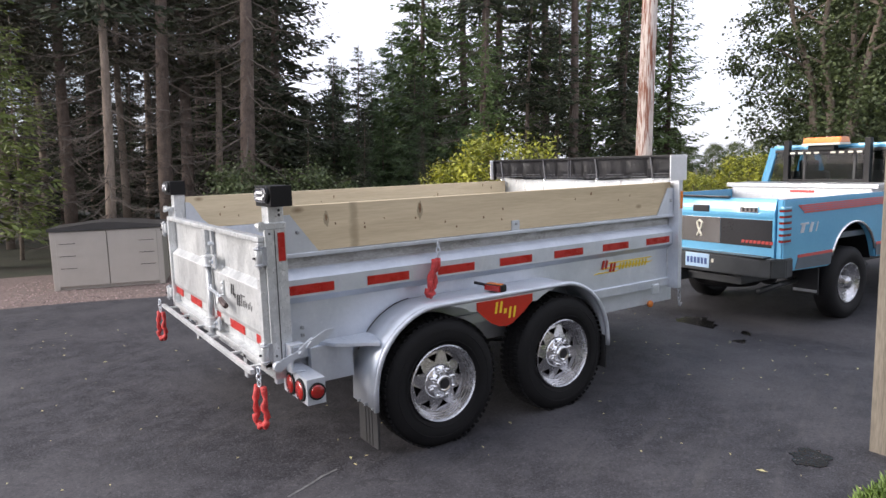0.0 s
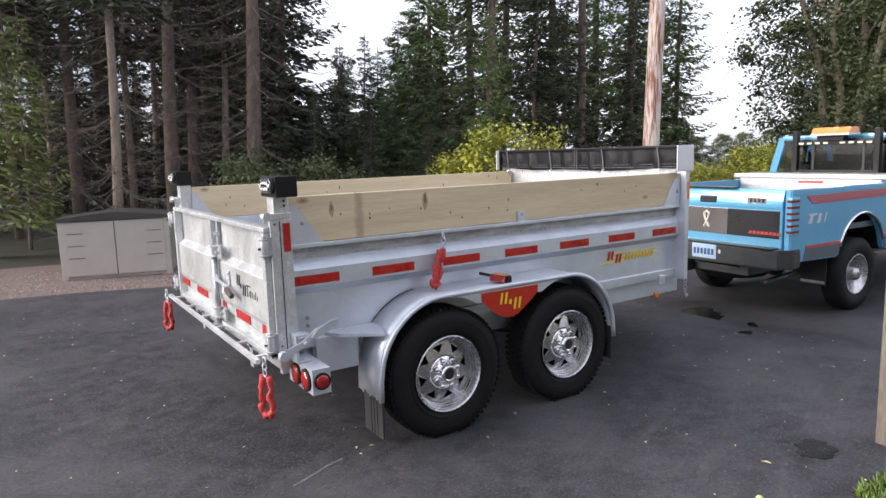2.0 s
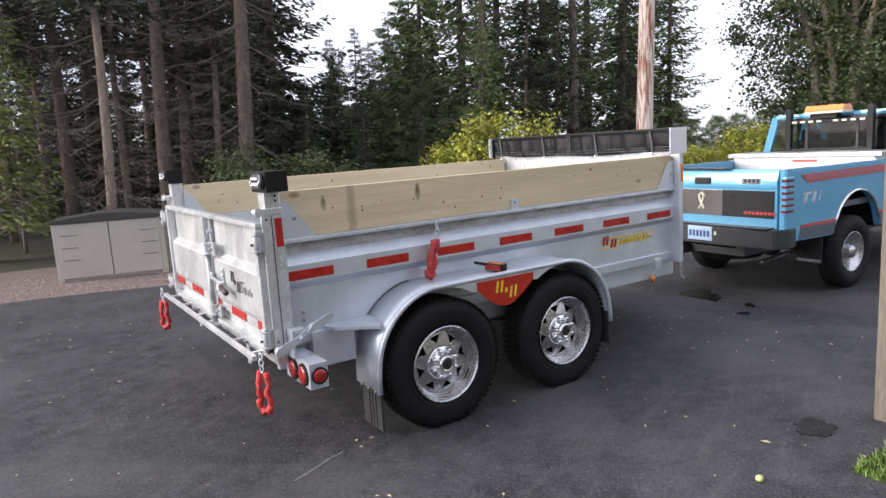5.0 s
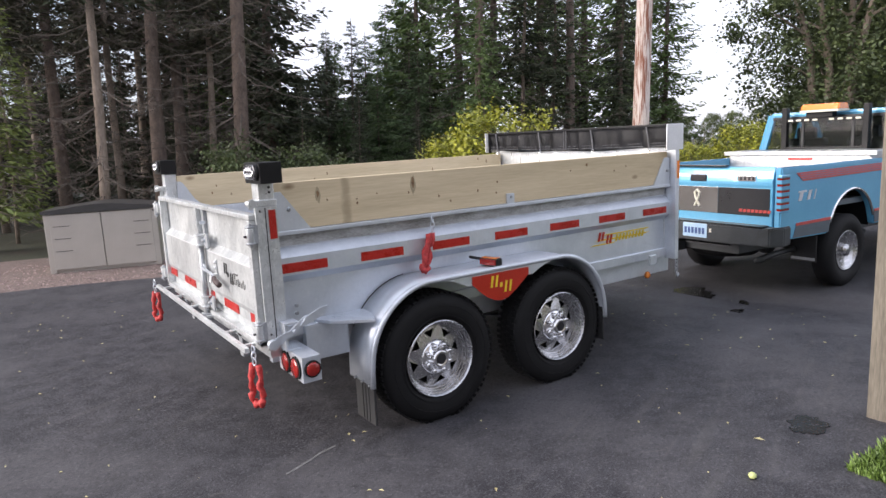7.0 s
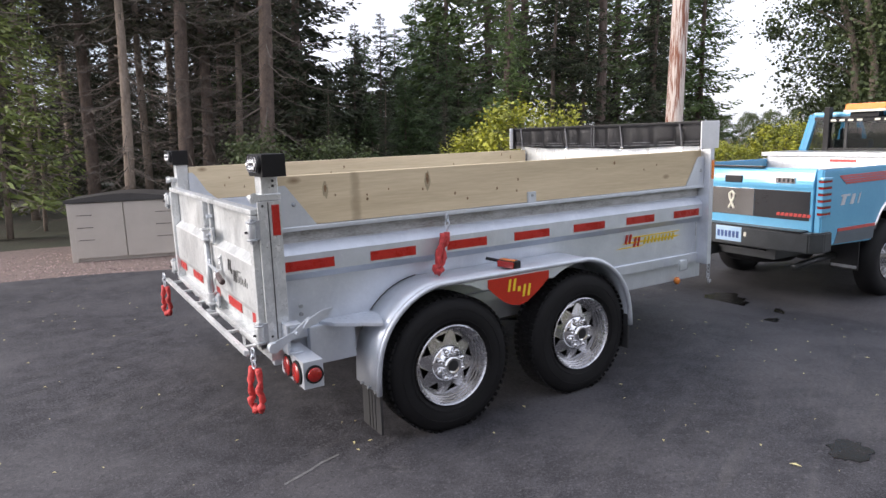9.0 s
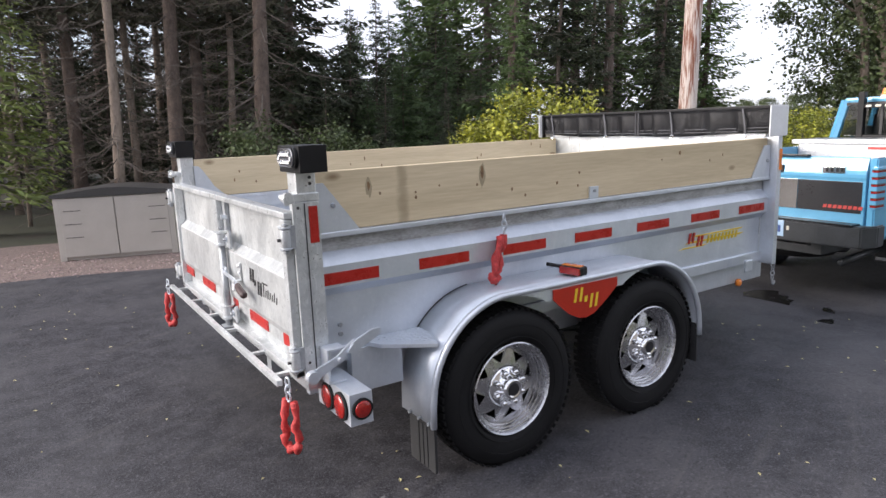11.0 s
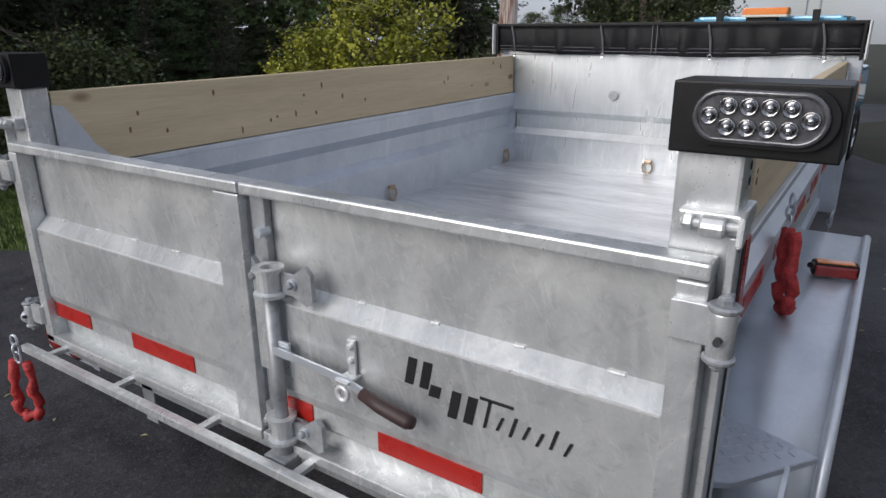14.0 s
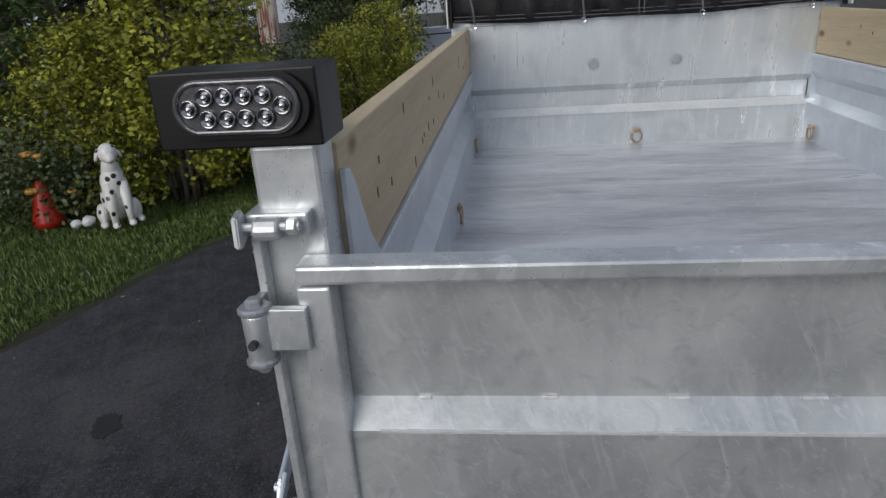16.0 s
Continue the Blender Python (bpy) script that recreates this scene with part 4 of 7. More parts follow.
for i in range(N):
    for k in range(4):
        bm.faces.new((grid[i][k], grid[i + 1][k], grid[i + 1][k + 1], grid[i][k + 1]))
bmesh.ops.solidify(bm, geom=list(bm.faces), thickness=0.006)
cloth = part("tarp_cloth", bm, TARP, roller, "rolled black mesh tarpaulin with straps", True)
part("roller_cover", boxes(((3.070, -0.0535, 1.572), (3.228, 2.045, 1.590)), ((3.212, -0.05, 1.41), (3.226, 2.04, 1.5715)), bev=0.004), BLACK_PLASTIC, roller)
part("roller_tube", tubes((((3.164, -0.05, 1.49), (3.164, 2.04, 1.49)), 0.042), seg=16), TARP, roller)
for y in (1.30, 0.677, 0.12, 1.90):
    part("tarp_strap", tubes((((3.072, y + 0.03, 1.575), (3.067, y + 0.012, 1.50), (3.070, y + 0.004, 1.415)), 0.006), seg=6), material("grey_webbing", 0.7, 0.0, (0.15, 0.15, 0.16), (0.08, 0.08, 0.085), 20, 120, 0.1) if y == 1.30 else bpy.data.materials["grey_webbing"], cloth, "grey webbing strap")
    bm = bmesh.new()
    tube(bm, [(3.068, y + 0.007 + 0.012 * math.sin(t), 1.402 + 0.014 * math.cos(t)) for t in [2 * math.pi * k / 10 for k in range(10)]], 0.003, 5, closed=True)
    part("strap_ring", bm, CHROME, cloth)
for zz in (1.424, 1.444):
    part("hem_stitch", tubes(([(3.079 + 0.006 * math.sin(i * 1.7) * math.sin(i * 0.31), -0.03 + 2.05 * i / 60, zz + 0.010 * (1 - math.sin(math.pi * i / 60))) for i in range(61)], 0.0022), seg=5), bpy.data.materials["grey_webbing"], cloth, "pale stitched hem")
for y in (-0.046, 2.026):
    part("roller_bracket", boxes(((3.062, y, 1.398), (3.092, y + 0.014, 1.585)), bev=0.003), BLACK_PLASTIC, roller, "black end bracket")
for y in (0.985, 1.012):
    part("tarp_seam", boxes(((3.068, y, 1.415), (3.076, y + 0.004, 1.575))), bpy.data.materials["grey_webbing"], cloth)
for flip in (False, True):
    c = (lambda v: mirrored(v)) if flip else (lambda v: v)
    y0, y1 = sorted((c(-0.062), c(-0.054)))
    part("roller_end", boxes(((3.035, y0, 1.400), (3.225, y1, 1.588)), bev=0.0035), WHITE_PAINT, roller, "white end plate")

# fenders
def arc(cx, cz, r, a0, a1, k=10):
    return [(cx + r * math.cos(radians(a0 + (a1 - a0) * i / k)), cz + r * math.sin(radians(a0 + (a1 - a0) * i / k))) for i in range(k + 1)]


XA, XB, HUB_Z = 0.922, 1.832, 0.360
FEN = [(0.475, 0.315), (0.478, 0.42)] + arc(0.885, 0.415, 0.405, 176, 96, 12) + arc(1.800, 0.415, 0.405, 84, 4, 12) + [(2.207, 0.42), (2.210, 0.36)]
for flip in (False, True):
    c = (lambda v: mirrored(v)) if flip else (lambda v: v)
    e = new("fender")
    e.parent = trailer
    y0, y1 = sorted((c(-0.215), c(0.055)))
    part("fender_sheet", strip(bmesh.new(), FEN, "Y", y0, y1, -0.005), GALV, e, "rounded galvanised tandem fender", True)
    part("fender_lip", tubes(([(x, c(-0.212), z - 0.004) for x, z in FEN], 0.015), seg=10), GALV, e, "", True)
    part("fender_seam", tubes(([(x, c(0.047), z + 0.002) for x, z in FEN if 0.5 < x < 1.78], 0.0026), seg=6), SEAM, e)
    y0, y1 = sorted((c(-0.217), c(-0.211)))
    sk = [(0.96, 0.812), (1.735, 0.812)] + arc(1.800, 0.40, 0.405, 100, 122, 5) + arc(0.885, 0.40, 0.405, 58, 80, 5)
    part("fender_skirt", prism(bmesh.new(), sk, "Y", y0, y1), GALV, e)
    y0, y1 = sorted((c(-0.222), c(-0.218)))
    pl = [(1.130, 0.794), (1.130, 0.748), (1.175, 0.706), (1.232, 0.660), (1.285, 0.635), (1.335, 0.627), (1.388, 0.638), (1.470, 0.690), (1.545, 0.750), (1.545, 0.792)]
    plate = part("name_plate", prism(bmesh.new(), pl, "Y", y0, y1), RED_PAINT, e, "red shield-shaped plate with yellow strokes")
    y0, y1 = sorted((c(-0.2245), c(-0.2222)))
    bm = bmesh.new()
    for xx, zz in ((1.255, 0.712), (1.355, 0.672)):
        for k in (0.0, 0.034):
            slanted(bm, xx + k, zz, 0.015, 0.066, 0.012, "Y", y0, y1)
    slanted(bm, 1.322, 0.705, 0.018, 0.028, 0.004, "Y", y0, y1)
    part("yellow_marking", bm, YELLOW, plate, "yellow slanted strokes")
    # mud flaps
    y0, y1 = sorted((c(-0.205), c(0.0)))
    fl = part("mud_flap", boxes(((0.480, y0, 0.10), (0.492, y1, 0.345)), bev=0.002), FLAP, trailer, "black rubber mud flap")
    bm = bmesh.new()
    for k in range(3):
        yy = y0 + 0.055 + k * 0.034
        box(bm, (0.476, yy, 0.105), (0.481, yy + 0.022, 0.30), 0.002)
    part("flap_rib", bm, FLAP, fl)
    for k in range(3):
        part("flap_bolt", lathe(bmesh.new(), [(0.008, 0.458), (0.008, 0.480)], 6, "X", (0, c(-0.19 + k * 0.08), 0.325)), GALV_DULL, fl)
    part("front_flap", boxes(((2.196, y0, 0.20), (2.206, y1, 0.42)), bev=0.002), FLAP, trailer, "black rubber mud flap")
    # triangular step between post and fender, with its brace
    st = sorted((c(-0.205), c(0.05)))
    bm = bmesh.new()
    prism(bm, [(0.27, c(0.05)), (0.33, c(-0.060)), (0.52, c(-0.200)), (0.62, c(0.05))], "Z", 0.652, 0.670, 0.002)
    stp = part("fender_step", bm, GALV, trailer, "galvanised triangular step plate")
    bm = bmesh.new()
    for ix in range(14):
        for iy in range(9):
            px, py = 0.26 + ix * 0.024, -0.175 + iy * 0.026
            if py < 0.05 - (px - 0.27) * 1.0 + 0.02 or (px > 0.52 and py < (px - 0.52) * 2.5 - 0.17) or px > 0.59:
                continue
            w = 0.25 * math.pi * (1 if (ix + iy) % 2 else 3)
            box(bm, (-0.009, -0.002, 0), (0.009, 0.002, 0.0022), 0, pose(px, c(py), 0.670) @ Matrix.Rotation(w, 4, "Z"))
    part("tread_bar", bm, GALV, stp)
    y0, y1 = sorted((c(0.00), c(0.05)))
    part("step_brace", boxes(((0.22, y0, 0.46), (0.46, y1, 0.652)), bev=0.003), GALV, trailer)
    y0, y1 = sorted((c(-0.125), c(-0.055)))
    ck = part("lever_bracket", prism(bmesh.new(), [(0.066, 0.580), (0.140, 0.580), (0.140, 0.588), (0.074, 0.588), (0.074, 0.710), (0.140, 0.710), (0.140, 0.718), (0.066, 0.718)], "Y", y0, y1), GALV, trailer, "open channel bracket of the gate release")
    bm = bmesh.new()
    ya, yb = sorted((c(-0.149), c(-0.141)))
    prism(bm, [(0.005, 0.560), (0.030, 0.542), (0.135, 0.595), (0.215, 0.668), (0.200, 0.682), (0.120, 0.622), (0.020, 0.588)], "Y", ya, yb, 0.002)
    ya, yb = sorted((c(-0.158), c(-0.149)))
    prism(bm, [(0.165, 0.632), (0.190, 0.628), (0.290, 0.668), (0.318, 0.690), (0.312, 0.708), (0.270, 0.706), (0.190, 0.670)], "Y", ya, yb, 0.002)
    for bx, bz in ((0.135, 0.612), (0.190, 0.655)):
        lathe(bm, [(0.009, c(-0.164)), (0.009, c(-0.140))], 8, "Y", (bx, 0, bz))
    lathe(bm, [(0.024, c(-0.160)), (0.024, c(-0.130))], 14, "Y", (0.025, 0, 0.565))
    part("release_lever", bm, GALV, ck, "galvanised gate release lever").location = (-0.030, 0, 0.070)
    for zz in (0.715, 0.755):
        part("side_bolt", lathe(bmesh.new(), [(0.010, c(0.040)), (0.010, c(0.052))], 8, "Y", (0.20, 0, zz)), GALV_DULL, trailer)

# side decal: yellow streaks with red slanted strokes
decal = bmesh.new()
slanted(decal, 2.50, 0.800, 0.52, 0.010, 0.05, "Y", 0.0445, 0.0490)
slanted(decal, 2.58, 0.835, 0.46, 0.008, 0.02, "Y", 0.0445, 0.0490)
slanted(decal, 2.44, 0.772, 0.22, 0.007, 0.05, "Y", 0.0445, 0.0490)
for k in range(9):
    slanted(decal, 2.70 + k * 0.035, 0.785, 0.014, 0.045, 0.014, "Y", 0.0445, 0.0490)
d_ = part("side_decal", decal, YELLOW, trailer, "yellow streaked vinyl decal")
bm = bmesh.new()
for xx, zz in ((2.52, 0.800), (2.60, 0.775)):
    for k in (0.0, 0.034):
        slanted(bm, xx + k, zz, 0.016, 0.062, 0.016, "Y", 0.0425, 0.0480)
part("red_marking", bm, RED_PAINT, d_, "red slanted strokes")
d_.location.x = -0.09

# frame under the bed
for y in (0.44, 1.50):
    part("frame_beam", boxes(((0.02, y, 0.42), (3.5, y + 0.06, 0.60)), bev=0.005), GALV_DULL, trailer)
    part("frame_beam", boxes(((0.02, y + 0.02, 0.60), (3.2, y + 0.04, 0.642))), GALV_DULL, trailer)
for flip in (False, True):
    c = (lambda v: mirrored(v)) if flip else (lambda v: v)
    y0, y1 = sorted((c(0.08), c(0.12)))
    part("side_beam", boxes(((0.06, y0, 0.47), (3.25, y1, 0.602)), bev=0.005), GALV, trailer)
for x in (0.5, 1.32, 2.2, 3.0):
    part("cross_beam", boxes(((x, 0.12, 0.50), (x + 0.05, 1.87, 0.58))), GALV_DULL, trailer)
# springs and hangers are added, unseen, to darken the space under the bed
for y in (0.15, mirrored(0.15)):
    for x in (XA, XB):
        bm = bmesh.new()
        for k in range(3):
            half = 0.40 - 0.09 * k
            prism(bm, [(x - half, 0.445 - 0.014 * k), (x, 0.392 - 0.012 * k), (x + half, 0.445 - 0.014 * k), (x + half, 0.453 - 0.014 * k), (x, 0.401 - 0.012 * k), (x - half, 0.453 - 0.014 * k)], "Y", y - 0.025, y + 0.025)
        part("leaf_spring", bm, CHARCOAL, trailer, "dark steel leaf spring")
    part("spring_hanger", prism(bmesh.new(), [(1.300, 0.50), (1.470, 0.50), (1.425, 0.405), (1.345, 0.405)], "Y", y - 0.035, y + 0.035), GALV_DULL, trailer)
for x in (XA, XB):
    part("axle", tubes((((x, 0.05, HUB_Z), (x, 1.94, HUB_Z)), 0.04), seg=12), CHARCOAL, trailer)
part("marker_lamp", lathe(bmesh.new(), [(0.026, 0.078), (0.026, 0.062), (0.018, 0.056), (0.004, 0.054)], 14, "Y", (2.99, 0, 0.472)), AMBER, trailer, "round amber marker lamp", True)
bm = bmesh.new()
for k in range(4):
    ring = [((0.012 * math.cos(t), 0, 0.018 * math.sin(t)) if k % 2 else (0, 0.012 * math.cos(t), 0.018 * math.sin(t))) for t in [2 * math.pi * j / 10 for j in range(10)]]
    tube(bm, [(3.20 + x, -0.03 + y, 0.575 - 0.028 * k + z) for x, y, z in ring], 0.004, 5, closed=True)
tube(bm, [(3.20, -0.03, 0.480), (3.20, -0.03, 0.455), (3.212, -0.03, 0.440), (3.226, -0.03, 0.450), (3.226, -0.03, 0.466)], 0.006, 6)
part("tarp_hook", bm, GALV_DULL, trailer, "short chain with a steel hook", True)
# draw tongue to the hitch
bm = bmesh.new()
for y in (0.40, 1.59):
    tube(bm, [(3.30, y, 0.50), (4.10, YC + (y - YC) * 0.06, 0.50)], 0.05, 4)
part("draw_tongue", bm, GALV, trailer)
part("coupler", boxes(((3.98, YC - 0.05, 0.47), (4.22, YC + 0.05, 0.56)), bev=0.015), CHARCOAL, trailer)
part("tongue_box", boxes(((3.28, 0.55, 0.52), (3.72, 1.45, 1.02)), bev=0.01), GALV, trailer, "galvanised pump box on the tongue")
part("tongue_jack", tubes((((3.86, 1.16, 0.25), (3.86, 1.16, 0.95)), 0.03)), GALV_DULL, trailer)

# red marker lamp on the fender
fl = new("fender_lamp")
fl.parent = trailer
fl.matrix_basis = pose(1.325, -0.140, 0.824, 0, 0, 12)
part("lamp_body", boxes(((-0.022, -0.068, 0.0), (0.030, 0.062, 0.044)), bev=0.010), BLACK_PLASTIC, fl)
part("lamp_lens", boxes(((-0.032, -0.060, 0.004), (-0.018, 0.055, 0.038)), bev=0.005), RED_LENS, fl, "red rear lens")
part("lamp_lens", boxes(((-0.016, -0.055, 0.040), (0.020, 0.050, 0.047)), bev=0.002), AMBER, fl, "narrow amber top lens")
part("lamp_stalk", tubes((((0.0, 0.055, 0.030), (-0.088, 0.080, 0.056)), 0.009)), BLACK_PLASTIC, fl)


# wheels
def trailer_wheel(name, x, yc, out):
    """out: -1 with its face to the right of the trailer, +1 to the left."""
    w = new(name)
    w.parent = trailer
    R, W = 0.367, 0.205
    prof = [(0.212, -0.070), (0.225, -0.088), (0.27, -0.101), (0.315, -0.100), (0.343, -0.090), (0.358, -0.075), (R, -0.055), (R, 0.055), (0.358, 0.075), (0.343, 0.090), (0.315, 0.100), (0.27, 0.101), (0.225, 0.088), (0.212, 0.070)]
    tyre = part("tyre", lathe(bmesh.new(), prof, 56, "Y", closed=True), RUBBER, w, "black tyre with blocky tread", True)
    bm = bmesh.new()
    for k in range(64):
        a = 2 * math.pi * k / 64
        for j, yy in enumerate((-0.062, -0.022, 0.022, 0.062)):
            m = Matrix.Rotation(a + 0.02 * (j % 2) * 2, 4, "Y")
            box(bm, (-0.0105, yy - 0.017, R - 0.004), (0.0105, yy + 0.017, R + 0.006), 0, m)
    part("tread_block", bm, RUBBER, tyre)
    bm = bmesh.new()
    for rr in (0.245, 0.300):
        tube(bm, [(rr * math.cos(t), out * 0.1005, rr * math.sin(t)) for t in [2 * math.pi * k / 48 for k in range(48)]], 0.0025, 5, closed=True)
    part("sidewall_ridge", bm, RUBBER, tyre)
    o = out
    rim = lathe(bmesh.new(), [(0.214, o * 0.088), (0.219, o * 0.094), (0.214, o * 0.098), (0.207, o * 0.090), (0.203, o * 0.078), (0.197, o * 0.076), (0.194, o * 0.062), (0.189, o * 0.060), (0.186, o * 0.046), (0.181, o * 0.044), (0.178, o * 0.030), (0.176, o * 0.012), (0.170, o * -0.06), (0.20, o * -0.08)], 48, "Y", caps=False)
    part("rim", rim, BRUSHED, w, "bright steel rim")
    bm = bmesh.new()
    for k in range(8):
        a0 = 45 * k + 12
        def pt(r, a, h):
            return (r * math.cos(radians(a0 + a)), o * h, r * math.sin(radians(a0 + a)))
        A, B = bm.verts.new(pt(0.092, -22.5, 0.034)), bm.verts.new(pt(0.092, 22.5, 0.034))
        C, D = bm.verts.new(pt(0.178, 22.5, 0.016)), bm.verts.new(pt(0.178, -22.5, 0.016))
        E2, F2 = bm.verts.new(pt(0.180, 0, 0.016)), bm.verts.new(pt(0.0935, 0, 0.034))
        P, Q, S = bm.verts.new(pt(0.160, -12.5, 0.022)), bm.verts.new(pt(0.160, 12.5, 0.022)), bm.verts.new(pt(0.116, 0, 0.030))
        for f in ((A, F2, S), (F2, B, S), (B, C, Q, S), (C, E2, Q), (E2, P, Q), (E2, D, P), (D, A, S, P)):
            bm.faces.new(f)
    bmesh.ops.remove_doubles(bm, verts=bm.verts, dist=0.0005)
    bmesh.ops.solidify(bm, geom=list(bm.faces), thickness=0.005)
    part("wheel_disc", bm, BRUSHED, w, "spoked wheel disc with triangular openings")
    # drum in near-black, to paint the shade behind the disc's openings
    part("drum", lathe(bmesh.new(), [(0.165, o * -0.02), (0.165, o * -0.05)], 24, "Y"), RUBBER, w)
    hub = part("hub_cover", lathe(bmesh.new(), [(0.100, o * 0.030), (0.098, o * 0.044), (0.088, o * 0.052), (0.060, o * 0.058), (0.052, o * 0.085), (0.046, o * 0.100), (0.038, o * 0.103), (0.034, o * 0.098), (0.004, o * 0.098)], 32, "Y"), CHROME, w, "chrome hub cover", True)
    nut = None
    for k in range(8):
        a = radians(45 * k + 20)
        m = pose(0.076 * math.cos(a), 0, 0.076 * math.sin(a))
        if nut:
            again(nut, m)
        else:
            nut = part("lug_nut", lathe(bmesh.new(), [(0.0155, o * 0.048), (0.0155, o * 0.074), (0.010, o * 0.083), (0.003, o * 0.085)], 8, "Y"), CHROME, hub, "", True)
            nut.matrix_basis = m
    part("hub_cap_centre", lathe(bmesh.new(), [(0.030, o * 0.0985), (0.029, o * 0.1010), (0.002, o * 0.1012)], 20, "Y"), DARK_TRIM, hub)
    w.matrix_basis = pose(x, yc, HUB_Z)
    return w


trailer_wheel("trailer_wheel", XA, -0.088, -1)
trailer_wheel("trailer_wheel", XB, -0.088, -1)
trailer_wheel("trailer_wheel", XA, mirrored(-0.088), 1)
trailer_wheel("trailer_wheel", XB, mirrored(-0.088), 1)


# ---- chains in red sleeves ----
def chain_loop(at, length, width, turn, label, lean=0.0, out=0.0, fat=0.0150):
    """A sleeved chain doubled into a hanging loop below a shackle."""
    e = thing("safety_chain", label, "chain", at, turn, "sleeved safety chains")
    pts = []
    n = 26
    ct, st = math.cos(radians(turn)), math.sin(radians(turn))
    for k in range(n + 1):
        t = k / n
        s = -1 if t < 0.5 else 1
        u = abs(t - 0.5) * 2
        z = -0.06 - length * (1 - u ** 2.2 * 0.92 if u > 0.25 else 1 - 0.0)
        yy = s * width * (0.5 - 0.25 * max(0, u - 0.5)) * min(1.0, u * 3.2) + 0.004 * math.sin(k * 2.1)
        pts.append((0.006 * math.sin(k * 1.3) + (lean * ct + out * st) * z, yy + (out * ct - lean * st) * z, z + 0.006 * math.sin(k * 1.7)))
    rad = [fat + 0.0034 * math.sin(k * 2.4) + 0.002 * math.sin(k * 5.1) for k in range(n + 1)]
    part("sleeve", tubes((pts, rad), seg=10), RED_SLEEVE, e, "wrinkled red fabric sleeve", True)
    bm = bmesh.new()
    for k in range(3):
        z = 0.0 - k * 0.03
        ring = [(0.012 * math.cos(t), 0, z + 0.02 * math.sin(t)) if k % 2 else (0, 0.012 * math.cos(t), z + 0.02 * math.sin(t)) for t in [2 * math.pi * j / 10 for j in range(10)]]
        tube(bm, ring, 0.004, 6, closed=True)
    part("chain_link", bm, GALV, e, "zinc chain links", True)
    return e


chain_loop((-0.075, -0.055, 0.605), 0.215, 0.075, 20, "red sleeved safety chain hanging from the rear step")
chain_loop((-0.118, 2.012, 0.625), 0.215, 0.08, 20, "red sleeved safety chain hanging from the rear step")
chain_loop((1.012, -0.024, 1.118), 0.215, 0.056, -58, "red sleeved safety chain hanging from the side rail", 0.30, 0.10, 0.0175)


# ---- the pickup truck ----
truck = thing("pickup_truck", "bright blue pickup truck with red stripes, hitched to the trailer", "pickup truck", (5.28, 0.318, -0.255), -2.6)
TW, L_BED = 1.90, 2.42
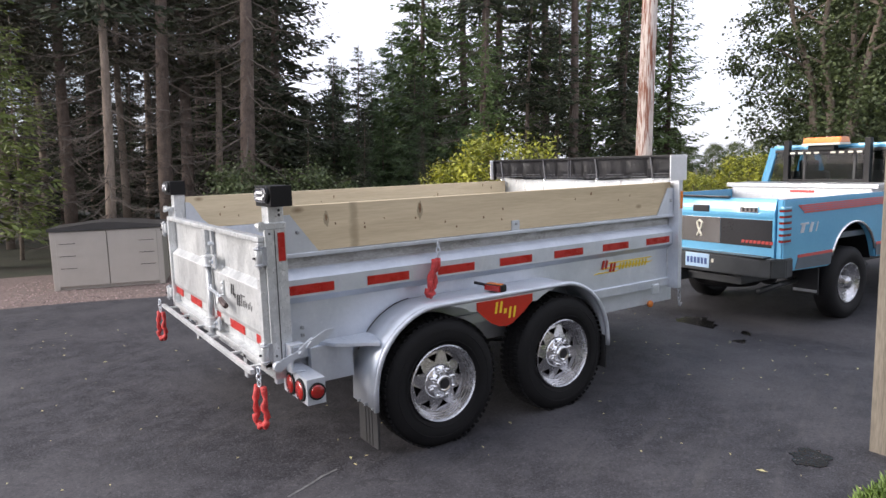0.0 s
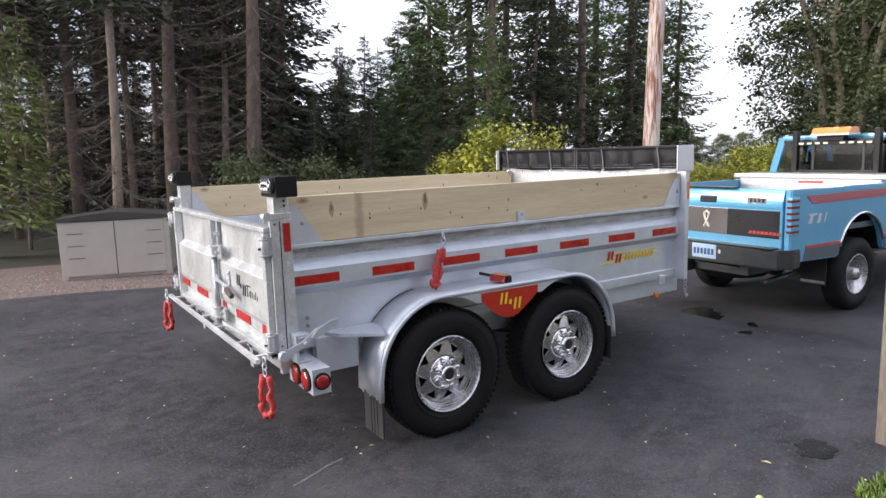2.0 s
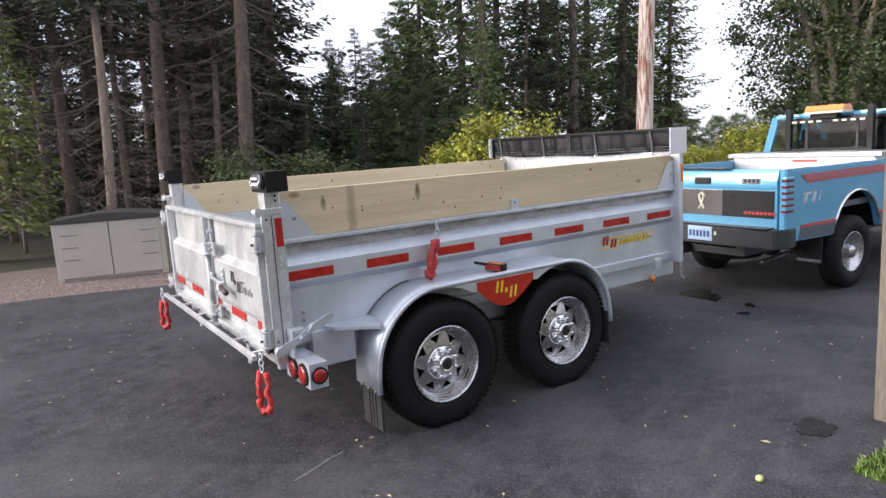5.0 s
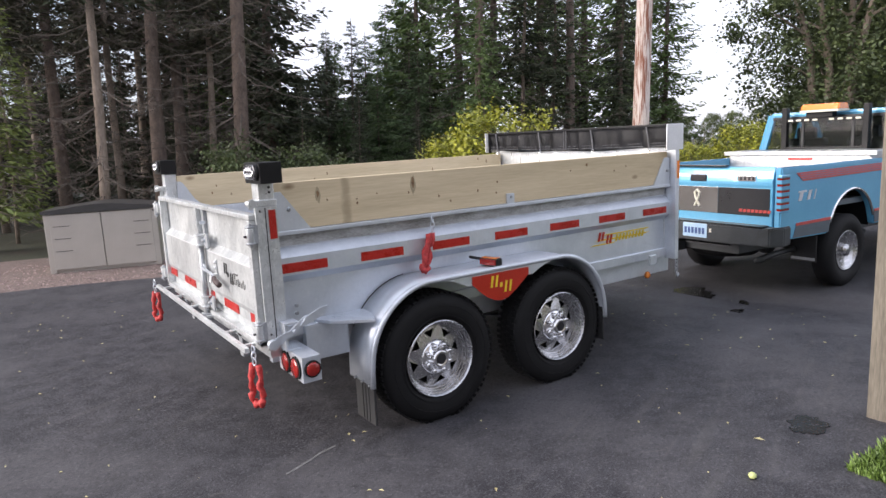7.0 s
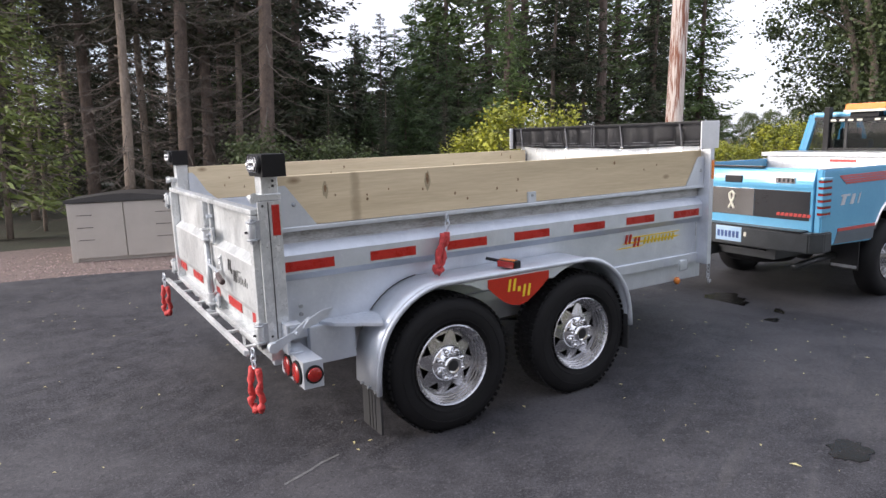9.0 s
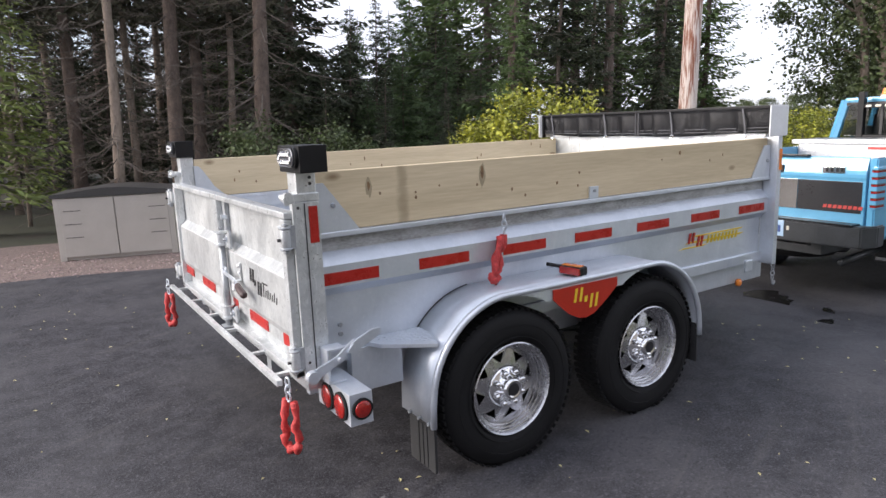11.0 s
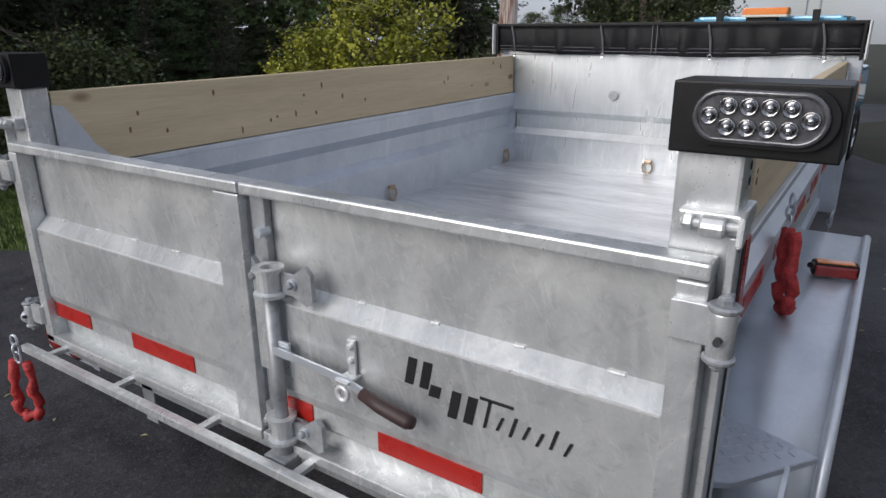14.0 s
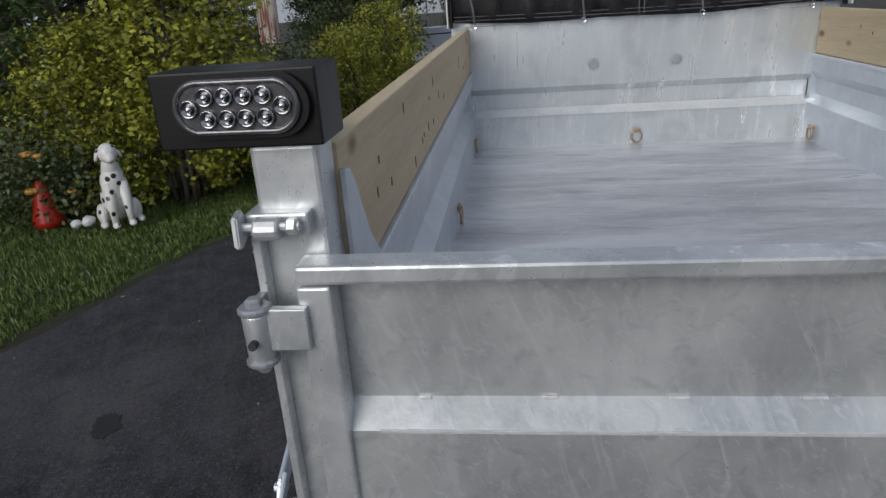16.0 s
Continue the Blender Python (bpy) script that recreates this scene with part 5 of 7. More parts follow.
# its own axes: x forward from the tailgate, y to its left from the right flank
def flank(flip):
    e = new("bed_side")
    e.parent = truck
    y0, y1 = (0.0, 0.07) if not flip else (TW - 0.07, TW)
    zb = 0.50
    out = [(0.0, zb), (0.86, zb - 0.02)] + [(x, z) for x, z in arc(1.33, 0.46, 0.45, 162, 18, 14)] + [(1.80, zb - 0.02), (L_BED, zb - 0.02), (L_BED, 1.205), (0.0, 1.215)]
    part("bed_panel", prism(bmesh.new(), out, "Y", y0, y1, 0.012), BLUE_PAINT, e, "bright blue bed side panel")
    s = -1 if not flip else 1
    ya = y0 if not flip else y1
    def lay(d0, d1):
        return sorted((ya + s * d0, ya + s * d1))
    a, b = lay(0.001, 0.006)
    part("lower_panel", prism(bmesh.new(), [(0.22, zb + 0.008), (0.865, zb + 0.0), (0.890, 0.632), (0.27, 0.632)], "Y", a, b), GREY_PAINT, e, "dark grey lower panel")
    part("lower_panel", prism(bmesh.new(), [(1.80, zb), (L_BED, zb), (L_BED, 0.632), (1.775, 0.632)], "Y", a, b), GREY_PAINT, e)
    a, b = lay(0.004, 0.009)
    part("stripe", boxes(((0.26, a, 0.624), (0.885, b, 0.652))), RED_STRIPE, e, "red pinstripe")
    part("stripe", boxes(((1.785, a, 0.624), (L_BED, b, 0.652))), RED_STRIPE, e, "red pinstripe")
    bm = bmesh.new()
    prism(bm, [(0.36, 1.065), (L_BED, 1.075), (L_BED, 1.155), (0.24, 1.150)], "Y", a - s * 0.003, b - s * 0.003)
    part("stripe", bm, RED_STRIPE, e, "faded red upper stripe")
    bm = bmesh.new()
    for k in range(3):
        prism(bm, [(0.30, 1.085 + k * 0.022), (L_BED, 1.095 + k * 0.022), (L_BED, 1.099 + k * 0.022), (0.30, 1.089 + k * 0.022)], "Y", a, b)
    part("stripe_line", bm, BLUE_PAINT, e)
    tube_pts = [(x, ya, z) for x, z in arc(1.33, 0.46, 0.455, 164, 16, 18)]
    w0, w1 = sorted((ya - s * 0.07, ya - s * 0.40))
    part("wheel_well", strip(bmesh.new(), [(0.84, 0.46)] + arc(1.33, 0.46, 0.475, 165, 15, 14) + [(1.82, 0.46)], "Y", w0, w1, 0.006), RUBBER, e, "black wheel well liner")
    w0, w1 = sorted((ya - s * 0.40, ya - s * 0.41))
    part("wheel_well", prism(bmesh.new(), [(0.84, 0.30)] + arc(1.33, 0.46, 0.475, 165, 15, 14) + [(1.82, 0.30)], "Y", w0, w1), RUBBER, e)
    part("arch_trim", tubes((tube_pts, 0.014), seg=8), CHROME, e, "chrome wheel arch trim", True)
    a, b = lay(0.001, 0.007)
    bm = bmesh.new()
    for k, (xx, ww) in enumerate(((0.29, 0.10), (0.44, 0.09), (0.56, 0.03))):
        slanted(bm, xx, 0.87, ww * 0.55, 0.095, 0.035, "Y", a, b)
        if k == 0:
            slanted(bm, xx, 0.950, 0.14, 0.018, 0.005, "Y", a - 0.0004, b + 0.0004)
    part("flank_marking", bm, SILVER_VINYL, e, "pale slanted decal strokes")
    # wrap-round tail lamp, louvred
    a, b = lay(-0.03, 0.012)
    tl = part("tail_lamp", boxes(((-0.012, a, 0.775), (0.125, b, 1.145)), bev=0.008), BLUE_PAINT, e)
    for k in range(6):
        z = 0.797 + k * 0.060
        part("lamp_lens", boxes(((-0.020, a - 0.003, z), (0.115, b + 0.003, z + 0.018)), bev=0.003), RED_LENS, tl, "red lens behind louvres")
    bm = bmesh.new()
    for k in range(6):
        box(bm, (-0.0215, a - 0.0045, 0.812 + k * 0.060), (0.1165, b + 0.0045, 0.822 + k * 0.060), 0.002)
    part("lamp_bar", bm, DARK_TRIM, tl)


flank(False)
flank(True)
gate = new("tailgate")
gate.parent = truck
part("tailgate_skin", prism(bmesh.new(), [(0.035, 0.62), (-0.02, 0.635), (-0.02, 1.020), (-0.027, 1.045), (-0.027, 1.075), (-0.022, 1.11), (-0.013, 1.145), (0.0, 1.18), (0.014, 1.21), (0.035, 1.222)], "Y", 0.075, TW - 0.075, 0.003), BLUE_PAINT, gate, "bright blue tailgate")
part("tailgate_panel", boxes(((-0.026, 0.10, 0.735), (-0.019, 0.675, 1.010)), bev=0.002), DARK_TRIM, gate, "glossy black tailgate panel")
part("tailgate_panel", boxes(((-0.0255, 0.679, 0.735), (-0.019, TW - 0.10, 1.010)), bev=0.002), SILVER_PANEL, gate, "silver central tailgate panel")
part("latch_handle", boxes(((-0.036, 0.82, 1.065), (-0.018, 1.02, 1.140)), bev=0.008), DARK_TRIM, gate, "dark latch handle")
part("tailgate_badge", boxes(((-0.034, 0.25, 1.080), (-0.018, 0.45, 1.138)), bev=0.003), CHROME, gate)
for k in range(4):
    bm = bmesh.new()
    slanted(bm, 0.420 - k * 0.045, 1.090, -0.022, 0.036, 0.0, "X", -0.0355, -0.033)
    part("badge_marking", bm, DARK_TRIM, gate)
bm = bmesh.new()
for k in range(8):
    slanted(bm, 0.43 - k * 0.044, 0.768, -0.032, 0.030, -0.008, "X", -0.0285, -0.0255)
part("tailgate_marking", bm, RED_STRIPE, gate, "red raised badge strokes")
bm = bmesh.new()
tube(bm, [(-0.028, 0.905, 0.80), (-0.028, 0.955, 0.895), (-0.028, 0.965, 0.945), (-0.028, 0.935, 0.972), (-0.028, 0.905, 0.945), (-0.028, 0.915, 0.895), (-0.028, 0.965, 0.80)], 0.013, 6)
part("ribbon_sticker", bm, PALE, gate, "pale ribbon sticker")
part("tailgate_lip", boxes(((-0.022, 0.60, 1.220), (0.03, TW - 0.08, 1.236)), bev=0.003), DARK_TRIM, gate)
bump = new("rear_bumper")
bump.parent = truck
bm = bmesh.new()
prism(bm, [(0.16, -0.02), (0.02, -0.035), (-0.125, 0.03), (-0.165, 0.40), (-0.165, 1.50), (-0.125, TW - 0.03), (0.02, TW + 0.035), (0.16, TW + 0.02), (0.16, TW - 0.02), (0.0, TW - 0.05), (0.0, 0.05), (0.16, 0.02)], "Z", 0.500, 0.690, 0.012)
part("bumper_bar", bm, CHARCOAL, bump, "charcoal painted step bumper")
part("bumper_pad", boxes(((-0.150, 0.10, 0.688), (0.0, TW - 0.10, 0.704)), bev=0.004), BLACK_PLASTIC, bump)
pl = part("number_plate", boxes(((-0.172, 0.70, 0.535), (-0.162, 1.00, 0.685)), bev=0.004), material("pale_blue_plate", 0.4, 0.2, (0.36, 0.55, 0.74), (0.5, 0.65, 0.8), 9, 60, 0), bump, "pale blue number plate")
bm = bmesh.new()
for k in range(6):
    slanted(bm, 0.977 - k * 0.044, 0.575, -0.028, 0.065, 0.0, "X", -0.1755, -0.1715)
part("plate_marking", bm, material("plate_ink", 0.5, 0.0, (0.05, 0.10, 0.28), (0.04, 0.08, 0.22), 9, 60, 0), pl, "dark blue bars")
part("bumper_sticker", boxes(((-0.169, 0.65, 0.60), (-0.162, 0.675, 0.64)), bev=0.001), PALE, bump)
part("hitch_receiver", boxes(((-0.14, YC + 0.10, 0.40), (0.3, YC + 0.25, 0.50)), ((0.0, 0.45, 0.42), (0.08, 1.75, 0.50)), bev=0.008), CHARCOAL, truck)
part("tow_ball_mount", boxes(((-0.30, 1.13, 0.42), (-0.1, 1.21, 0.47)), bev=0.006), CHROME, truck)
part("spare_tyre", lathe(bmesh.new(), [(0.19, 0.40), (0.24, 0.385), (0.33, 0.385), (0.365, 0.42), (0.365, 0.52), (0.33, 0.555), (0.20, 0.55)], 28, "Z", (0.50, 0.95, 0), closed=True), RUBBER, truck, "spare tyre slung under the bed", True)
part("exhaust_pipe", tubes((((0.10, 0.30, 0.42), (0.55, 0.34, 0.44), (2.4, 0.40, 0.46)), 0.032), seg=10), CHARCOAL, truck, "", True)
part("bed_floor", boxes(((0.03, 0.07, 0.74), (L_BED, TW - 0.07, 0.80))), GREY_PAINT, truck)
part("bed_head", boxes(((L_BED - 0.04, 0.05, 0.70), (L_BED, TW - 0.05, 1.20))), BLUE_PAINT, truck)
part("chassis", boxes(((-0.02, 0.42, 0.44), (4.6, 0.52, 0.58)), ((-0.02, 1.41, 0.44), (4.6, 1.51, 0.58))), CHARCOAL, truck)
part("rear_axle", tubes((((1.33, 0.2, 0.40), (1.33, 1.73, 0.40)), 0.055), seg=12), CHARCOAL, truck)
part("differential", lathe(bmesh.new(), [(0.05, 0.85), (0.14, 0.92), (0.15, 0.98), (0.14, 1.04), (0.05, 1.12)], 16, "Y", (1.33, 0, 0.40)), CHARCOAL, truck, "", True)
for y0 in (0.10, TW - 0.38):
    part("mud_flap", boxes(((0.84, y0, 0.27), (0.852, y0 + 0.28, 0.56)), bev=0.002), FLAP, truck, "black mud flap")
    part("flap_weight", boxes(((0.834, y0 + 0.01, 0.285), (0.840, y0 + 0.27, 0.315)), bev=0.002), GALV_DULL, truck)
# cab
cab = new("cab")
cab.parent = truck
lower = [(L_BED + 0.03, 0.52), (L_BED + 1.85, 0.52), (L_BED + 1.85, 1.16), (L_BED + 1.55, 1.20), (L_BED + 0.03, 1.20)]
part("cab_body", prism(bmesh.new(), lower, "Y", 0.03, TW - 0.03, 0.03), BLUE_PAINT, cab, "bright blue cab")
part("roof", boxes(((L_BED + 0.12, 0.17, 1.70), (L_BED + 1.15, TW - 0.17, 1.765)), bev=0.03), BLUE_PAINT, cab)
for y in (0.09, TW - 0.09):
    yy = 0.19 if y < 1 else TW - 0.19
    for xa, xb, rr_ in ((0.06, 0.14, 0.055), (1.62, 1.12, 0.04), (0.85, 0.85, 0.035)):
        part("pillar", tubes((((L_BED + xa, y, 1.19), (L_BED + xb, yy, 1.73)), rr_), seg=6), BLUE_PAINT, cab)
bm = bmesh.new()
prism(bm, [(0.16, 1.24), (TW - 0.16, 1.24), (TW - 0.24, 1.68), (0.24, 1.68)], "X", L_BED + 0.10, L_BED + 0.104)
CLEAR = bpy.data.materials.new("tinted_glass")
CLEAR.use_nodes = True
cp = CLEAR.node_tree.nodes["Principled BSDF"]
cp.inputs["Base Color"].default_value, cp.inputs["Transmission Weight"].default_value, cp.inputs["Roughness"].default_value = (0.30, 0.33, 0.33, 1), 1.0, 0.02
part("rear_window", bm, CLEAR, cab, "tinted sliding rear window")
bm = bmesh.new()
box(bm, (L_BED + 0.09, 0.12, 1.20), (L_BED + 0.115, TW - 0.12, 1.25))
box(bm, (L_BED + 0.10, 0.20, 1.665), (L_BED + 0.125, TW - 0.20, 1.705))
for y in (0.62, TW - 0.65):
    box(bm, (L_BED + 0.09, y, 1.24), (L_BED + 0.118, y + 0.03, 1.68))
part("window_frame", bm, DARK_TRIM, cab)
bm = bmesh.new()
prism(bm, [(0.12, 1.20), (TW - 0.12, 1.20), (TW - 0.26, 1.70), (0.26, 1.70)], "X", L_BED + 1.40, L_BED + 1.404)
part("windscreen", bm, CLEAR, cab)
for y0 in (0.30, 1.10):
    part("seat_back", boxes(((L_BED + 0.30, y0, 0.80), (L_BED + 0.44, y0 + 0.52, 1.42)), ((L_BED + 0.32, y0 + 0.14, 1.40), (L_BED + 0.42, y0 + 0.38, 1.56)), bev=0.03), CHARCOAL, cab)
part("bonnet", boxes(((L_BED + 1.80, 0.05, 0.52), (L_BED + 3.0, TW - 0.05, 1.12)), bev=0.05), BLUE_PAINT, truck)
# headache rack, beacon and tool box
rack = new("headache_rack")
rack.parent = truck
for y in (0.42, TW - 0.47):
    part("rack_post", boxes(((L_BED - 0.06, y - 0.035, 1.20), (L_BED + 0.01, y + 0.035, 1.85)), bev=0.006), BLACK_PLASTIC, rack, "black square rack post")
bm = bmesh.new()
for z in (1.66, 1.30):
    box(bm, (L_BED - 0.05, 0.42, z), (L_BED, TW - 0.42, z + 0.045), 0.005)
part("rack_rail", bm, BLACK_PLASTIC, rack)
for y in (0.46, 0.98):
    for k in range(4):
        part("rack_marking", boxes(((L_BED - 0.054, y + 0.02 + k * 0.105, 1.672), (L_BED - 0.049, y + 0.08 + k * 0.105, 1.695))), PALE, rack, "pale lettering bar")
beacon = new("beacon_bar")
beacon.parent = truck
part("beacon_base", boxes(((L_BED - 0.16, 0.69, 1.765), (L_BED + 0.10, 1.17, 1.792)), bev=0.008), PALE, beacon)
bm = bmesh.new()
prism(bm, [(L_BED - 0.155, 1.792), (L_BED + 0.095, 1.792), (L_BED + 0.06, 1.865), (L_BED - 0.12, 1.865)], "Y", 0.695, 1.165, 0.008)
part("beacon_lens", bm, AMBER, beacon, "amber beacon lens")
part("beacon_mount", boxes(((L_BED - 0.08, 0.80, 1.70), (L_BED + 0.02, 1.13, 1.766)), bev=0.006), BLACK_PLASTIC, beacon)
tb = new("tool_box")
tb.parent = truck
part("box_body", boxes(((L_BED - 0.62, 0.075, 0.90), (L_BED - 0.10, TW - 0.075, 1.315)), bev=0.008), ALU, tb, "aluminium tread-plate tool box")
part("box_lid", boxes(((L_BED - 0.64, 0.00, 1.315), (L_BED - 0.09, TW - 0.0, 1.365)), bev=0.006), ALU, tb, "pale box lid")
bm = bmesh.new()
for i in range(46):
    for k in range(3):
        y = 0.06 + i * 0.04
        box(bm, (L_BED - 0.6225, y, 1.228 + k * 0.028), (L_BED - 0.6185, y + 0.022, 1.234 + k * 0.028), 0, None)
tagged(part("tread_mark", bm, WELD, tb), kind="stuff")
part("box_marking", boxes(((L_BED - 0.6235, 0.72, 1.258), (L_BED - 0.619, 1.02, 1.286))), RED_STRIPE, tb)


def truck_wheel(x, y, out):
    w = new("truck_wheel")
    w.parent = truck
    R = 0.40
    part("tyre", lathe(bmesh.new(), [(0.215, -0.08), (0.25, -0.105), (0.32, -0.115), (0.36, -0.10), (R, -0.07), (R, 0.07), (0.36, 0.10), (0.32, 0.115), (0.25, 0.105), (0.215, 0.08)], 48, "Y"), RUBBER, w, "black tyre", True)
    o = out
    part("rim", lathe(bmesh.new(), [(0.216, o * 0.085), (0.222, o * 0.098), (0.210, o * 0.094), (0.20, o * 0.06), (0.17, o * 0.045), (0.13, o * 0.055), (0.10, o * 0.075), (0.09, o * 0.055), (0.07, o * 0.06), (0.065, o * 0.10), (0.03, o * 0.11), (0.004, o * 0.11)], 40, "Y"), BRUSHED, w, "steel wheel with round hub", True)
    bm = bmesh.new()
    for k in range(8):
        a = radians(45 * k)
        lathe(bm, [(0.018, o * 0.046), (0.018, o * 0.056)], 8, "Y", (0.155 * math.cos(a), 0, 0.155 * math.sin(a)))
    part("vent_hole", bm, SEAM, w)
    bm = bmesh.new()
    for k in range(8):
        a = radians(45 * k + 22)
        lathe(bm, [(0.013, o * 0.056), (0.013, o * 0.085)], 6, "Y", (0.088 * math.cos(a), 0, 0.088 * math.sin(a)))
    part("lug_nut", bm, CHROME, w)
    w.matrix_basis = pose(x, y, R)


for x in (1.33, 4.6):
    truck_wheel(x, 0.13, -1)
    truck_wheel(x, TW - 0.13, 1)

LIFT = {"rear_bumper": 0.11, "chassis": 0.05, "hitch_receiver": 0.06, "tow_ball_mount": 0.06, "mud_flap": 0.05, "flap_weight": 0.05, "spare_tyre": 0, "exhaust_pipe": 0, "tool_box": 0.09, "headache_rack": 0.14, "beacon_bar": 0.15, "truck_wheel": 0, "rear_axle": 0, "differential": 0}
for o in truck.children:
    o.location.z += LIFT.get(o.name.split(".")[0], 0.165)

# ---- resin storage chest ----
chest = thing("storage_chest", "taupe resin garden storage chest with a dark lid, standing on gravel", "storage chest", (0.18, 7.03, -0.012), -17)
CW, CH, CD = 1.40, 0.92, 0.75
part("chest_body", boxes(((-CW / 2, 0.02, 0.0), (CW / 2, CD, CH - 0.10)), bev=0.015), RESIN, chest)
for s in (-1, 1):
    a, b = sorted((s * 0.006, s * (CW / 2 - 0.06)))
    door = part("chest_door", boxes(((a, -0.012, 0.05), (b, 0.022, CH - 0.115)), bev=0.008), RESIN, chest, "moulded resin door with grooves")
    for z in (0.30, 0.47, 0.64):
        bm = bmesh.new()
        g0, g1 = sorted((s * (CW / 2 - 0.30), s * (CW / 2 - 0.10)))
        box(bm, (g0, -0.016, z), (g1, -0.011, z + 0.008), 0.001)
        part("door_groove", bm, RESIN_LID, door)
    c0, c1 = sorted((s * (CW / 2 - 0.075), s * (CW / 2 + 0.008)))
    part("chest_corner", boxes(((c0, -0.006, 0.0), (c1, 0.10, CH - 0.10)), bev=0.012), RESIN, chest)
lid = [(-CW / 2 - 0.03, CH - 0.105)] + [(-CW / 2 - 0.03 + (CW + 0.06) * k / 16, CH - 0.060 + 0.025 * math.sin(math.pi * k / 16) + 0.018 * (1 - math.cos(2 * math.pi * k / 16))) for k in range(17)] + [(CW / 2 + 0.03, CH - 0.105)]
part("chest_lid", prism(bmesh.new(), lid, "Y", -0.035, CD + 0.02, 0.006), RESIN_LID, chest, "dark arched lid")

# ---- utility pole and gate post ----
GRAV = Vector((0.035, -0.012, 1.0))     # upright direction on the sloping drive
pole = thing("utility_pole", "weathered utility pole with peeling white and rust-brown surface", "utility pole", (9.35, 5.38, -0.05))
bm = bmesh.new()
tube(bm, [Vector((0, 0, 0)) + GRAV * (k * 0.75) for k in range(13)], [0.16 - 0.003 * k for k in range(13)], 20)
part("pole_shaft", bm, POLE_PAINT, pole, "", True)
fp = thing("gate_post", "weathered square wooden gate post at the driveway edge", "post", (2.722, -1.688, -0.02))
part("post_shaft", boxes(((-0.07, -0.07, 0.0), (0.07, 0.07, 1.75)), bev=0.012), POST_WOOD, fp)

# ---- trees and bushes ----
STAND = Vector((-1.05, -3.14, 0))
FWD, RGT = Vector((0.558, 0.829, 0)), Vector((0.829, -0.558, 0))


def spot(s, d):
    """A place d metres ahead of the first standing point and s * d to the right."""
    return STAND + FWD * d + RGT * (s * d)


def spruce_meshes(h, seed, bare, spread, density=1.0, thick=0.0135):
    """Trunk, dead lower limbs and needle-covered limbs of one spruce of height h."""
    rng = random.Random(seed)
    tb, lb, nb = bmesh.new(), bmesh.new(), []
    r0 = thick * h ** 0.95
    tube(tb, [(0.03 * math.sin(k * 1.1 + seed), 0.03 * math.cos(k * 0.9 + seed), h * k / 10) for k in range(11)], [r0 * (1 - 0.9 * k / 10) for k in range(11)], 10)
    # knobs where lower limbs broke off
    for _ in range(int(46 * bare)):
        a, zz = rng.uniform(0, 6.283), rng.uniform(0.4, h * 0.6)
        d = Vector((math.cos(a), math.sin(a), rng.uniform(-0.2, 0.3)))
        p = Vector((0.03 * math.sin(zz / h * 11 + seed), 0.03 * math.cos(zz / h * 9 + seed), zz))
        rr_ = r0 * (1 - 0.9 * zz / h)
        tube(tb, [p + d * rr_ * 0.8, p + d * (rr_ + rng.uniform(0.02, 0.09))], [0.022, 0.011], 5)
    verts, faces = [], []

    def spray(p, d, size):
        u = Vector((-d.y, d.x, 0))
        if u.length < 0.05:
            return
        u.normalize()
        drop = Vector((0, 0, -1))
        for _ in range(5):
            q = p + u * rng.uniform(-0.6, 0.6) * size + drop * rng.uniform(-0.1, 0.5) * size + d * rng.uniform(-0.4, 0.4) * size
            e = (d * rng.uniform(0.3, 1) + u * rng.uniform(-1, 1) + drop * rng.uniform(-0.2, 0.7)).normalized() * size * rng.uniform(0.5, 1.0)
            w = e.cross(Vector((rng.uniform(-1, 1), rng.uniform(-1, 1), rng.uniform(-0.3, 1)))).normalized() * size * 0.115
            i = len(verts)
            verts.extend([q - w * 0.5, q + e * 0.55 + w, q + e, q + e * 0.5 - w])
            faces.append((i, i + 1, i + 2, i + 3))

    z = 1.0 if bare > 0.05 else 0.25
    while z < h * 0.985:
        f = z / h
        reach = spread * (1 - max(0.0, f - bare * 0.6) / (1 - bare * 0.6)) ** 0.8 * rng.uniform(0.7, 1.15) + 0.12
        count = 5 if f < 0.8 else 4
        for k in range(count):
            a = rng.uniform(0, 6.283)
            d = Vector((math.cos(a), math.sin(a), 0))
            R = reach * rng.uniform(0.6, 1.1)
            droop = 0.10 + 0.25 * (1 - f)
            pts = [Vector((0, 0, z)) + d * R * t + Vector((0, 0, -droop * R * math.sin(t * 2.2) + 0.10 * R * t * t)) for t in (0, 0.35, 0.7, 1.0)]
            dead = f < bare
            if dead and rng.random() < 0.85:
                tube(lb, pts, [0.011, 0.008, 0.005, 0.002], 4, ends=False)
                for _ in range(7):
                    t = rng.uniform(0.25, 1)
                    j = min(2, int(t * 3))
                    p = pts[j].lerp(pts[j + 1], t * 3 - j)
                    q = p + d * rng.uniform(0.05, 0.3) + Vector((rng.uniform(-0.35, 0.35), rng.uniform(-0.35, 0.35), rng.uniform(-0.3, 0.05)))
                    tube(lb, [p, q], [0.0045, 0.0012], 3, ends=False)
                continue
            if dead:
                continue
            tube(lb, pts, [0.012 * (1 - f) + 0.006, 0.008, 0.005, 0.002], 3, ends=False)
            steps = max(3, int(R * 9 * density))
            for j in range(steps):
                t = (j + 0.6) / steps
                seg = min(2, int(t * 3))
                p = pts[seg].lerp(pts[seg + 1], t * 3 - seg)
                spray(p, d, (0.20 + 0.16 * (1 - t)) * (0.6 + 0.5 * (1 - f)))
        z += (0.22 if f > bare else 0.30) * rng.uniform(0.8, 1.2) * (h / 9) ** 0.4
    me = bpy.data.meshes.new("needles")
    me.from_pydata([tuple(v) for v in verts], [], faces)
    return tb, lb, me


